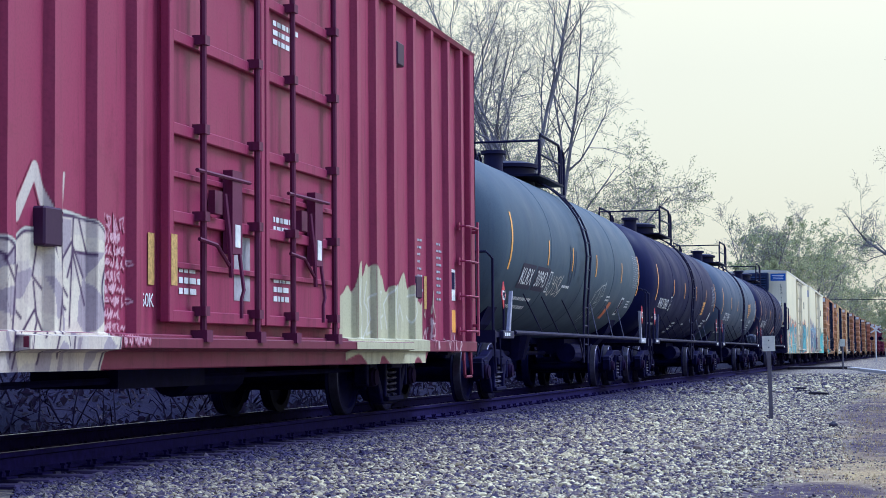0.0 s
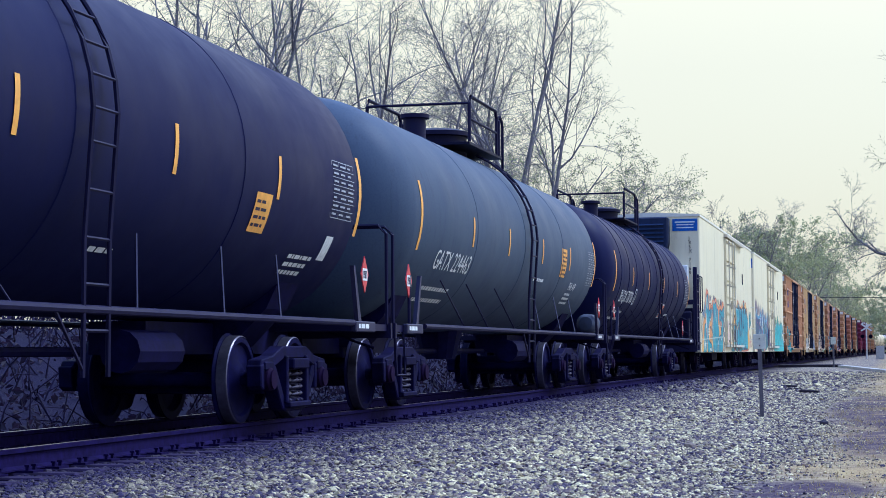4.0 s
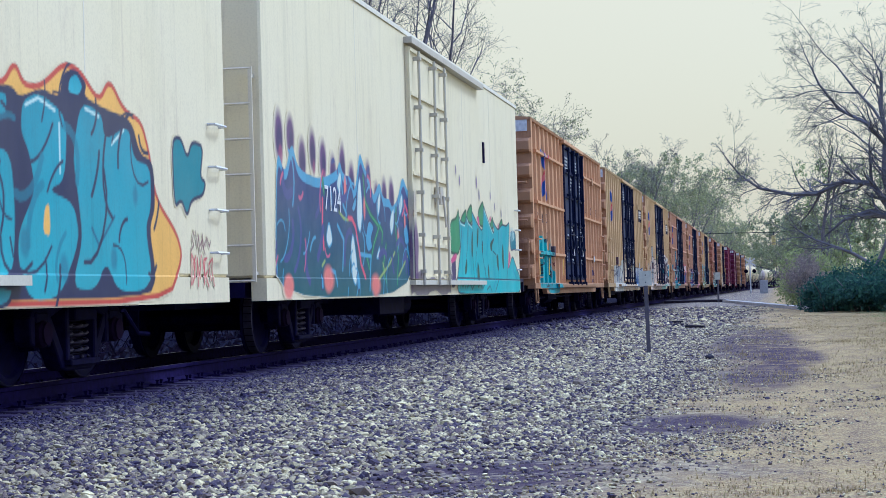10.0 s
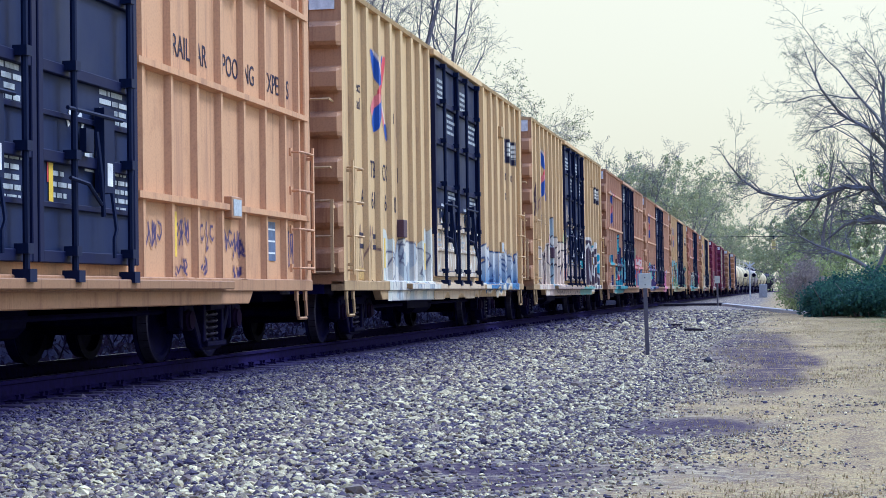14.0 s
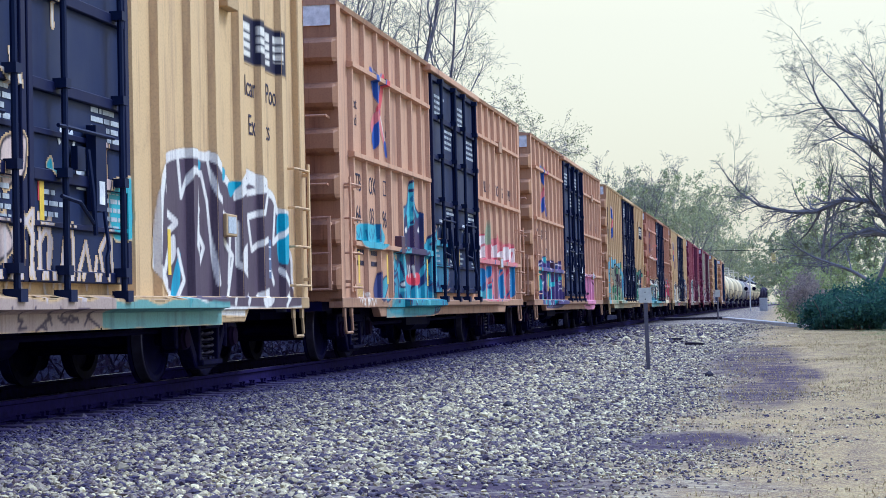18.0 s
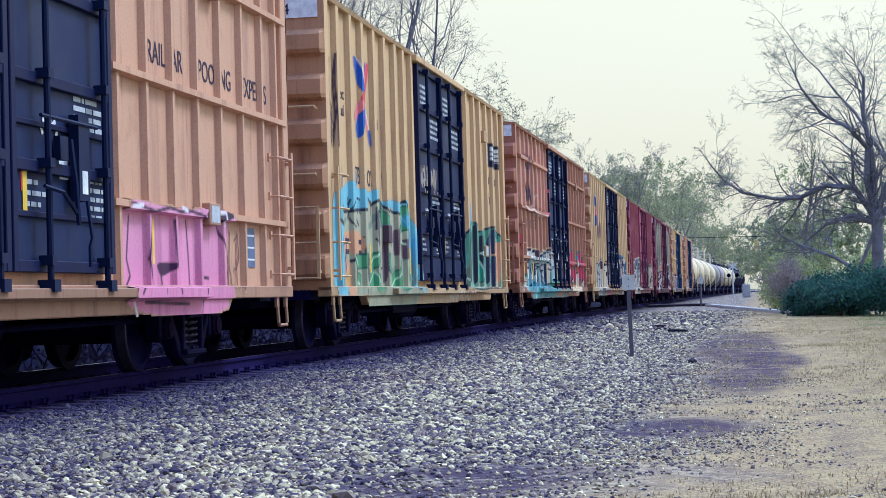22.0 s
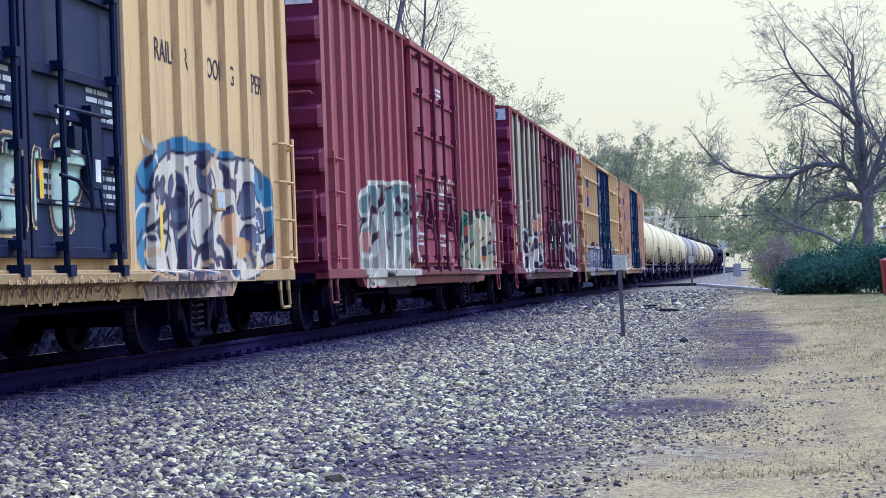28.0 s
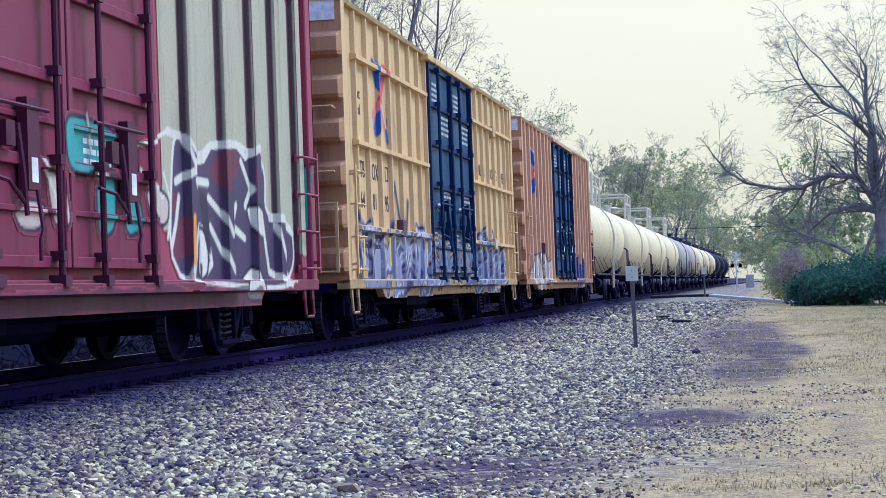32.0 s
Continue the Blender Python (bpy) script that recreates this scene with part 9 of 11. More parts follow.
    for line in ([(12.31, 1.93), (12.26, 1.70), (12.38, 1.62)], [(13.41, 2.25), (13.47, 2.08)], [(13.88, 1.39), (14.03, 1.13)], [(14.46, 1.44), (14.64, 1.14), (14.76, 1.05)], [(15.93, 2.19), (15.94, 1.91)], [(16.88, 2.10), (17.09, 1.96)], [(12.44, 1.19), (12.67, 1.04)], [(14.78, 1.68), (14.48, 1.62), (14.77, 1.54)], [(17.59, 1.99), (17.64, 1.69)]):
        w.stroke(line, 0.04, lin(196, 222, 200))
    w.spray(12.15, 2.35, 0.3, 0.5, lin(210, 200, 180), 0.6, 0.5, 14).spray(13.3, 2.4, 0.2, 0.25, lin(110, 160, 190), 0.7, 0.4, 15)
    w.scrawl(12.15, 12.5, 2.3, 2.95, lin(40, 30, 50), 0.04, 160, 9)
    w.patch(2.8, 11.0, 0.60, 0.84, lin(150, 140, 110), 0.08, 158, 0.5).hand(10.0, 12.6, 0.64, 0.80, 9, lin(205, 205, 196), 0.03, 161)
    on_box(box_f, sill_mask(w), "rib", AMBER_BOX, "green and pale blue sprayed letters")
    # g: white letters over teal
    railbox(box_g, "belt", "673051", RUSSET_BOX, 7, shift=1)
    w = Wall(0.3, 17.9, 0.60, 4.8, 0.02)
    for k, line in enumerate(([(1.37, 3.34), (1.48, 3.01), (1.91, 2.95), (2.51, 2.89), (3.43, 2.95), (4.13, 2.89), (5.22, 2.86), (6.43, 2.88), (7.24, 3.00)], [(7.06, 3.54), (7.15, 2.94), (6.26, 2.96), (5.56, 2.99)], [(3.43, 2.99), (3.72, 3.15), (4.01, 3.10)], [(4.95, 3.39), (5.29, 3.57), (5.48, 3.50)], [(4.28, 2.91), (4.16, 3.21), (4.64, 3.49)], [(6.49, 3.47), (6.34, 3.75), (7.07, 3.59)], [(2.27, 2.99), (2.40, 3.16)])):
        w.stroke(line, 0.06, lin(226, 196, 186) if k % 2 == 0 else lin(206, 96, 110))
    w.patch(0.9, 6.9, 3.05, 4.7, lin(216, 160, 136), 0.1, 164, 0.45)
    w.hand(0.5, 1.55, 1.85, 2.2, 4, lin(206, 66, 100), 0.05, 166)
    w.shape([(1.31, 0.80), (1.56, 1.15), (1.77, 1.26), (2.15, 1.23), (2.13, 1.35), (2.28, 1.63), (2.30, 1.91), (2.93, 1.91), (3.47, 1.89), (3.56, 1.92), (4.49, 1.89), (4.73, 1.82), (5.18, 1.80), (5.73, 1.96), (6.51, 1.90), (6.90, 1.99), (7.89, 1.91), (8.15, 1.66), (8.36, 1.24), (8.87, 1.04), (7.97, 0.82), (7.74, 0.62), (3.22, 0.63), (3.13, 0.78)], lin(110, 168, 178), None, 0, lin(80, 156, 176), lin(190, 200, 190))
    for pts in ([(2.32, 1.83), (2.96, 1.88), (3.27, 1.76), (3.26, 1.63), (2.30, 1.63)], [(3.32, 1.76), (3.55, 1.86), (3.73, 1.69), (3.64, 1.60)], [(3.92, 1.80), (4.58, 1.82), (4.55, 1.53), (3.89, 1.53)], [(4.79, 1.74), (5.18, 1.77), (5.29, 1.62), (4.80, 1.60)], [(5.44, 1.76), (5.79, 1.89), (5.94, 1.64), (5.49, 1.62)], [(6.14, 1.79), (6.89, 1.92), (7.06, 1.68), (6.19, 1.60)], [(7.36, 1.92), (7.93, 1.90), (8.05, 1.50), (7.42, 1.38)], [(2.27, 1.51), (2.57, 1.56), (2.63, 1.08), (2.28, 1.12)], [(2.98, 1.54), (3.41, 1.51), (3.54, 1.09), (3.05, 1.08)], [(3.99, 1.35), (4.35, 1.41), (4.41, 1.01), (3.96, 1.01)], [(5.22, 1.52), (5.65, 1.53), (5.70, 1.02), (5.29, 0.97)], [(6.48, 1.56), (7.01, 1.60), (7.18, 1.03), (6.60, 0.97)], [(2.12, 1.23), (2.40, 1.28), (2.47, 1.00), (2.20, 1.00)]):
        w.shape(pts, lin(222, 218, 206), lin(50, 48, 70), 0.035)
    for pts in ([(3.32, 1.47), (3.66, 1.56), (3.78, 1.31), (3.49, 1.17)], [(5.94, 1.56), (6.29, 1.55), (6.34, 1.02), (6.09, 0.97)], [(4.85, 1.42), (5.18, 1.47), (5.24, 1.38), (5.57, 1.36), (5.06, 1.29)], [(2.72, 1.90), (2.96, 1.87), (2.94, 1.73), (2.79, 1.77)], [(3.55, 1.85), (3.74, 1.81), (3.82, 1.65), (3.59, 1.64)], [(6.04, 1.88), (6.13, 1.69), (5.92, 1.73)]):
        w.shape(pts, lin(46, 42, 76))
    for line in ([(2.35, 1.89), (2.96, 1.88), (3.33, 1.80), (3.61, 1.89), (4.49, 1.87), (4.73, 1.78), (5.21, 1.74), (5.76, 1.92), (6.21, 1.83), (6.89, 1.95), (7.88, 1.90)], [(3.17, 1.59), (3.07, 1.33)], [(3.79, 1.39), (4.15, 1.49), (4.60, 1.41)], [(6.84, 1.42), (7.21, 1.33)], [(2.73, 1.00), (2.61, 0.84)], [(4.73, 1.19), (4.96, 0.92)], [(3.64, 1.00), (3.67, 0.66)], [(6.05, 0.97), (6.78, 0.92)]):
        w.stroke(line, 0.05, lin(48, 44, 72))
    for line in ([(2.33, 1.92), (2.99, 1.93), (3.39, 1.88), (3.59, 1.93), (4.52, 1.92), (4.76, 1.83)], [(5.21, 1.81), (5.73, 1.98), (6.26, 1.91), (6.90, 2.01), (7.89, 1.94)]):
        w.stroke(line, 0.03, lin(226, 206, 150))
    w.shape([(1.59, 0.99), (1.77, 1.23), (2.12, 1.15), (2.15, 1.00), (1.74, 0.93)], lin(40, 150, 120)).shape([(4.54, 1.74), (4.88, 1.76), (4.93, 1.60), (4.58, 1.57)], lin(30, 130, 100)).shape([(6.58, 1.81), (6.77, 1.92), (6.75, 1.67)], lin(60, 150, 120))
    for pts in ([(3.25, 0.92), (3.68, 1.09), (3.78, 0.66), (3.36, 0.65)], [(3.94, 0.83), (4.25, 1.01), (4.37, 0.65), (4.01, 0.65)], [(4.70, 0.88), (5.36, 0.92), (5.33, 0.64), (4.84, 0.65)], [(5.69, 0.83), (6.78, 0.92), (6.75, 0.63), (5.84, 0.64)], [(2.73, 1.00), (3.12, 1.00), (3.13, 0.84), (2.76, 0.84)]):
        w.shape(pts, lin(64, 140, 164), lin(50, 80, 110), 0.03)
    w.hand(0.35, 0.95, 0.82, 1.05, 4, WHITE_, 0.035, 174).hand(1.25, 1.85, 0.8, 1.15, 4, WHITE_, 0.03, 175)
    w.patch(6.9, 9.2, 0.85, 1.15, lin(80, 160, 120), 0.2, 170, 0.7, 0.2).hand(7.0, 11.5, 1.0, 2.2, 8, lin(160, 170, 176), 0.035, 176)
    w.patch(2.8, 11.5, 0.60, 0.86, lin(86, 146, 150), 0.08, 171, 0.9, 0.06).patch(8.6, 10.6, 0.62, 0.82, lin(190, 120, 90), 0.05, 177, 0.7)
    for pts in ([(12.48, 0.93), (12.61, 1.87), (12.98, 1.94), (13.19, 1.63), (12.98, 1.06)], [(13.06, 1.63), (13.64, 2.15), (14.17, 1.79), (13.74, 1.06)], [(14.06, 1.07), (14.62, 1.67), (15.08, 1.95), (15.09, 1.07)], [(15.17, 1.61), (15.40, 2.15), (15.76, 1.70)], [(15.66, 1.08), (16.12, 2.06), (16.66, 2.15), (16.67, 1.22)], [(16.65, 1.08), (17.10, 1.95), (17.66, 1.89), (18.00, 0.94)]):
        w.shape(pts, lin(196, 66, 96), lin(60, 130, 120), 0.05)
    for pts in ([(12.67, 1.43), (12.99, 1.56), (13.09, 0.93)], [(13.48, 1.06), (14.12, 1.46), (14.11, 0.94)], [(14.74, 1.07), (15.58, 1.49), (15.79, 0.94), (15.06, 0.87)], [(16.19, 1.08), (16.64, 1.51), (16.71, 1.01)], [(16.93, 0.87), (17.44, 1.52), (17.67, 0.94)]):
        w.shape(pts, lin(214, 206, 186), lin(50, 46, 70), 0.04)
    w.shape([(15.30, 1.96), (15.87, 1.91), (15.77, 1.77), (15.34, 1.78)], lin(60, 160, 190)).shape([(17.26, 1.45), (17.77, 1.53), (17.61, 1.09)], lin(200, 200, 80))
    w.patch(12.2, 16.3, 0.72, 0.95, lin(226, 214, 176), 0.12, 173, 0.9)
    w.tangle(0.6, 7.0, 0.62, 1.5, 40, lin(34, 66, 84), 0.04, 657, 0.28).tangle(0.6, 7.0, 0.62, 1.6, 14, lin(206, 220, 206), 0.05, 658, 0.25)
    on_box(box_g, sill_mask(w), "belt", RUSSET_BOX, "white-green letters with red loops above")
    # h: blue and white letters
    railbox(box_h, "rib", "662539", TAN, 8, shift=1, split=(1, 2, 1, 2))
    w = Wall(0.9, 17.9, 0.60, 3.7, 0.018)
    for k, u in enumerate((3.2, 3.9, 4.6, 5.3, 5.9)):
        w.stroke([(u, 2.7), (u + 0.03, 3.4)], 0.14, lin(105, 65, 110), 0.85)
        w.spray(u + 0.2, 3.0, 0.22, 0.3, lin(110, 70, 115), 0.6, 0.4, k)
    w.block(2.4, 4.9, 0.70, 2.1, 3, 181, (lin(214, 212, 196), lin(205, 202, 188), lin(190, 194, 184)), lin(35, 32, 55), lin(216, 212, 196), 0.05, 0.3, 3, 0.036, 2)
    bone_, coal = lin(218, 214, 194), lin(40, 36, 58)
    for pts in ([(5.39, 0.83), (5.54, 1.72), (5.95, 1.77), (6.10, 1.55), (5.91, 1.28), (6.13, 0.95), (5.95, 0.82)], [(6.14, 1.09), (6.46, 1.73), (6.65, 1.84), (6.77, 1.58), (6.65, 1.30), (6.83, 0.85), (6.38, 0.83)], [(6.79, 1.44), (6.97, 1.76), (7.32, 1.85), (7.27, 1.52), (6.98, 1.44)], [(6.82, 1.37), (7.17, 1.41), (7.32, 0.95), (7.02, 0.85), (6.85, 1.02)]):
        w.shape(pts, bone_, coal, 0.06)
    w.stroke([(5.63, 1.79), (5.95, 1.80), (6.21, 1.85), (6.44, 1.93), (6.74, 1.85), (7.31, 1.89)], 0.06, coal)
    for pts in ([(6.00, 1.22), (6.20, 1.35), (6.20, 1.15), (6.02, 1.02)], [(6.43, 1.46), (6.65, 1.54), (6.66, 1.36), (6.46, 1.33)]):
        w.shape(pts, coal)
    w.stroke([(6.72, 1.49), (6.72, 1.07)], 0.10, lin(222, 160, 70))
    for pts in ([(8.84, 1.97), (9.17, 1.99), (9.19, 1.67), (9.03, 1.55), (9.25, 1.36), (9.21, 1.21), (8.64, 1.20), (8.60, 1.50), (8.83, 1.66)], [(9.96, 2.00), (10.20, 2.05), (10.24, 1.93), (10.66, 1.91), (10.62, 1.56), (10.36, 1.47), (10.44, 1.26), (9.98, 1.22), (9.88, 1.54)], [(9.41, 1.88), (9.59, 1.93), (9.49, 1.28), (9.37, 1.28)]):
        w.shape(pts, lin(176, 204, 196), lin(30, 40, 66), 0.05)
    for line in ([(7.76, 1.76), (7.77, 1.47)], [(7.55, 1.72), (7.70, 1.80)], [(7.31, 1.88), (7.49, 1.68), (7.36, 1.38), (7.50, 1.17)], [(8.92, 1.86), (8.97, 1.70)], [(10.18, 1.84), (10.18, 1.63)]):
        w.stroke(line, 0.04, lin(190, 200, 204))
    w.hand(6.97, 8.0, 1.0, 1.8, 4, lin(150, 156, 170), 0.035, 184)
    steel_, cobalt, pearl = lin(104, 114, 142), lin(72, 124, 166), lin(206, 200, 188)
    w.shape([(12.21, 0.86), (12.32, 1.83), (12.51, 1.98), (12.88, 2.14), (13.17, 2.20), (13.67, 2.31), (14.30, 2.29), (14.86, 2.29), (15.33, 2.25), (16.23, 2.23), (16.78, 2.18), (17.21, 2.08), (17.39, 1.86), (17.34, 1.38), (17.38, 0.98), (15.81, 0.73), (14.84, 0.85), (13.74, 0.82)], cobalt)
    w.shape([(12.50, 0.86), (12.60, 1.44), (12.68, 1.92), (13.05, 1.98), (13.45, 2.15), (13.85, 2.10), (14.40, 2.18), (14.97, 2.18), (15.45, 2.14), (16.23, 2.22), (16.72, 2.13), (16.82, 1.75), (17.16, 1.68), (17.19, 1.15), (17.38, 0.98), (16.35, 0.81), (15.68, 0.73), (15.58, 0.97), (15.19, 0.85), (14.61, 0.93), (13.53, 0.82)], pearl, lin(44, 40, 76), 0.04)
    for pts in ([(12.70, 1.79), (12.86, 1.86), (12.95, 1.70), (12.74, 1.58)], [(12.70, 1.51), (12.99, 1.70), (13.24, 1.89), (13.29, 1.68), (13.01, 1.45), (13.03, 1.24), (12.80, 1.17)], [(13.33, 1.82), (13.64, 1.95), (14.06, 2.01), (14.00, 0.97), (13.64, 0.86), (13.48, 1.29)], [(14.38, 2.03), (14.68, 2.12), (14.95, 2.03), (14.92, 1.67), (14.49, 1.73), (14.37, 1.88)], [(14.47, 1.31), (14.78, 1.47), (14.93, 1.32), (14.82, 0.97), (14.57, 0.93)], [(15.90, 1.63), (16.25, 1.94), (16.53, 1.91), (16.57, 1.57), (16.15, 1.47)], [(16.00, 1.30), (16.28, 1.44), (16.60, 1.36), (16.53, 0.97), (16.10, 1.02)], [(16.71, 1.58), (16.95, 1.67), (17.14, 1.50), (16.96, 1.24), (16.76, 1.23)], [(15.26, 1.49), (15.52, 1.66), (15.58, 1.46), (15.31, 1.33)]):
        w.shape(pts, lin(74, 76, 112), lin(46, 42, 80), 0.035, steel_)
    w.shape([(15.26, 1.49), (15.69, 1.58), (15.82, 1.34), (15.47, 1.13), (15.26, 1.29)], lin(206, 160, 120)).shape([(15.84, 1.28), (16.32, 1.27), (16.29, 1.03), (15.81, 1.03)], lin(210, 164, 110)).shape([(13.80, 1.08), (14.01, 1.12), (14.02, 0.92), (13.81, 0.92)], lin(150, 60, 90))
    for line in ([(12.56, 2.22), (12.73, 2.06), (12.95, 1.90)], [(12.95, 1.87), (12.78, 1.45), (12.63, 1.17), (12.79, 1.10), (12.97, 1.24)], [(13.45, 2.08), (13.58, 1.80), (13.40, 1.54)], [(14.16, 1.98), (14.23, 1.57), (14.10, 1.30)], [(14.32, 1.42), (14.68, 1.59), (14.90, 1.52)], [(15.05, 1.88), (15.41, 1.77), (15.69, 2.03)], [(16.22, 2.15), (15.93, 1.88), (15.77, 1.63)], [(16.77, 2.09), (16.72, 1.66), (16.98, 1.37), (17.09, 1.06)], [(15.53, 0.97), (15.77, 1.34)], [(13.84, 0.82), (14.06, 0.97), (14.40, 0.86)], [(16.66, 1.06), (17.39, 1.07), (17.32, 0.99)]):
        w.stroke(line, 0.06, pearl)
    for line in ([(14.15, 1.86), (14.24, 1.64), (14.14, 1.57)], [(14.59, 1.85), (14.81, 1.82)], [(14.20, 1.31), (14.30, 1.12)], [(14.87, 1.20), (15.08, 0.97)], [(16.69, 1.40), (16.98, 1.41)], [(16.73, 1.23), (16.96, 1.24)]):
        w.stroke(line, 0.035, lin(46, 42, 80))
    w.patch(2.6, 6.6, 0.60, 0.84, lin(150, 148, 142), 0.04, 186).hand(2.8, 6.6, 0.62, 0.80, 7, coal, 0.05, 189)
    w.patch(6.6, 8.4, 0.60, 0.80, lin(190, 90, 130), 0.04, 187).hand(8.6, 11.6, 0.64, 0.80, 12, lin(60, 36, 50), 0.028, 190)
    w.patch(12.3, 15.4, 0.60, 0.84, lin(150, 126, 120), 0.04, 188).hand(12.0, 15.2, 0.62, 0.82, 7, lin(60, 56, 80), 0.045, 191)
    w.tangle(12.2, 17.4, 0.65, 2.1, 20, lin(66, 60, 92), 0.13, 650, 0.4).tangle(12.2, 17.4, 0.65, 2.2, 16, lin(214, 206, 186), 0.05, 659, 0.35).tangle(12.0, 17.6, 0.65, 2.3, 26, lin(44, 40, 70), 0.05, 651, 0.32).tangle(12.0, 17.6, 0.65, 2.2, 12, lin(200, 170, 130), 0.07, 652, 0.3, 0.8).tangle(0.8, 7.0, 0.65, 2.3, 22, lin(40, 44, 84), 0.045, 653, 0.3)
    on_box(box_h, sill_mask(w), "rib", TAN, "grey-white and blue sprayed letters")
    # i: red car, grey-green letters
    w = Wall(0.5, 17.9, 0.60, 2.9, 0.018)
    w.shape([(2.24, 0.77), (2.29, 1.77), (2.94, 2.19), (3.99, 2.30), (4.83, 2.30), (6.04, 2.40), (7.53, 2.34), (7.59, 0.74)], lin(126, 116, 118), bone_, 0.07)
    chalk_ = lin(218, 216, 204)
    w.shape([(2.24, 0.83), (2.41, 1.94), (2.81, 2.10), (3.16, 2.28), (3.60, 2.30), (3.96, 2.15), (4.15, 2.13), (4.42, 2.28), (4.82, 2.14), (5.04, 2.31), (5.53, 2.27), (5.77, 2.37), (5.94, 2.22), (6.09, 2.07), (6.35, 2.20), (7.00, 2.30), (7.42, 2.33), (7.53, 2.12), (7.40, 0.88), (5.06, 0.85), (4.51, 0.63), (3.28, 0.62), (3.21, 0.79)], lin(150, 160, 152), None, 0, lin(176, 172, 160), lin(104, 138, 142))
    for line in ([(2.40, 1.91), (2.81, 2.06), (3.13, 2.23), (3.60, 2.27), (3.90, 2.11), (4.09, 1.88), (4.19, 1.49), (4.17, 0.85)], [(4.42, 2.26), (4.33, 1.93), (4.69, 1.51), (4.75, 1.00)], [(4.15, 2.17), (4.22, 1.81), (4.36, 1.21), (4.29, 0.89)], [(5.09, 2.30), (5.22, 2.13), (5.53, 2.04), (5.58, 1.62), (5.42, 1.00)], [(5.76, 2.33), (5.81, 1.63), (5.62, 0.88)], [(5.96, 1.91), (6.30, 2.18), (6.59, 2.11), (7.23, 1.85), (7.39, 2.11)], [(6.74, 2.28), (6.97, 1.96), (7.20, 1.60), (6.94, 1.17)], [(6.15, 1.48), (6.55, 1.70), (6.93, 1.63), (6.69, 1.33), (6.29, 1.36), (6.62, 1.13)], [(5.07, 2.12), (5.14, 1.53), (4.96, 1.00)], [(2.77, 1.54), (2.94, 1.61), (3.04, 1.85)], [(3.38, 1.77), (3.61, 1.75), (3.67, 1.54), (3.59, 1.13)], [(2.74, 1.12), (3.06, 1.06), (3.14, 0.92)], [(7.00, 1.01), (7.17, 1.34)]):
        w.stroke(line, 0.085, chalk_)
    for pts in ([(3.66, 1.44), (4.15, 1.42), (4.11, 1.21), (3.69, 1.20)], [(6.66, 1.54), (7.20, 1.60), (7.03, 1.26), (6.71, 1.25)], [(4.50, 1.58), (4.97, 1.52), (4.77, 1.22), (4.47, 1.32)]):
        w.shape(pts, lin(120, 100, 120))
    w.shape([(3.67, 1.18), (4.09, 1.18), (4.06, 1.09), (3.66, 1.08)], lin(196, 128, 90)).shape([(6.62, 1.18), (7.02, 1.19), (7.01, 1.11), (6.67, 1.11)], lin(190, 120, 90)).shape([(2.76, 1.44), (3.07, 1.52), (3.07, 1.12), (2.74, 1.18)], lin(200, 140, 130))
    w.hand(9.5, 11.4, 2.35, 2.62, 5, lin(214, 208, 200), 0.04, 196).hand(9.5, 11.2, 1.0, 1.5, 4, lin(196, 186, 188), 0.03, 198)
    pine, oat, shade_ = lin(56, 148, 104), lin(206, 196, 166), lin(74, 66, 82)
    w.shape([(12.40, 0.86), (12.55, 2.01), (12.76, 2.23), (13.06, 2.23), (13.27, 2.09), (13.44, 2.06), (13.61, 2.07), (14.17, 2.10), (14.29, 2.25), (14.65, 2.24), (14.87, 2.15), (15.32, 2.24), (15.78, 2.18), (16.43, 2.20), (16.58, 2.29), (16.76, 2.07), (17.28, 2.05), (17.64, 1.97), (17.57, 1.67), (17.97, 1.59), (17.84, 0.86), (16.10, 0.84), (14.16, 0.82)], oat, lin(44, 40, 58), 0.05, lin(190, 184, 156))
    for pts in ([(12.53, 1.54), (12.59, 1.93), (12.82, 2.17), (13.14, 2.08), (13.40, 1.94), (13.18, 1.73), (12.81, 1.59)], [(15.22, 2.17), (15.62, 2.21), (15.68, 1.88), (15.43, 1.84)], [(15.77, 2.11), (16.42, 2.10), (16.45, 1.49), (16.07, 1.44), (15.99, 1.85)], [(14.32, 1.02), (14.47, 1.16), (14.87, 1.15), (14.87, 0.86), (14.36, 0.86)], [(12.52, 1.47), (12.73, 1.51), (12.71, 1.24), (12.53, 1.28)]):
        w.shape(pts, pine, lin(40, 80, 70), 0.03)
    for pts in ([(13.56, 1.82), (13.66, 2.07), (14.09, 2.12), (14.12, 1.93), (13.87, 1.80)], [(14.87, 2.15), (15.17, 2.21), (15.20, 1.99), (14.94, 1.98)], [(12.74, 1.57), (13.14, 1.57), (13.10, 1.17), (12.75, 1.18)], [(13.72, 1.63), (14.09, 1.68), (14.10, 1.52), (13.86, 1.43)], [(15.27, 1.55), (15.55, 1.61), (15.59, 1.11), (15.25, 1.07)], [(15.68, 1.38), (16.14, 1.44), (16.07, 1.16), (15.71, 1.11)], [(16.71, 1.74), (17.29, 1.79), (17.33, 1.57), (16.86, 1.51)], [(16.74, 1.41), (17.06, 1.44), (17.00, 1.24), (16.76, 1.27)], [(17.31, 1.37), (17.93, 1.58), (17.89, 1.23), (17.43, 1.18)], [(13.11, 1.72), (13.31, 1.81), (13.35, 1.49), (13.17, 1.37)]):
        w.shape(pts, shade_)
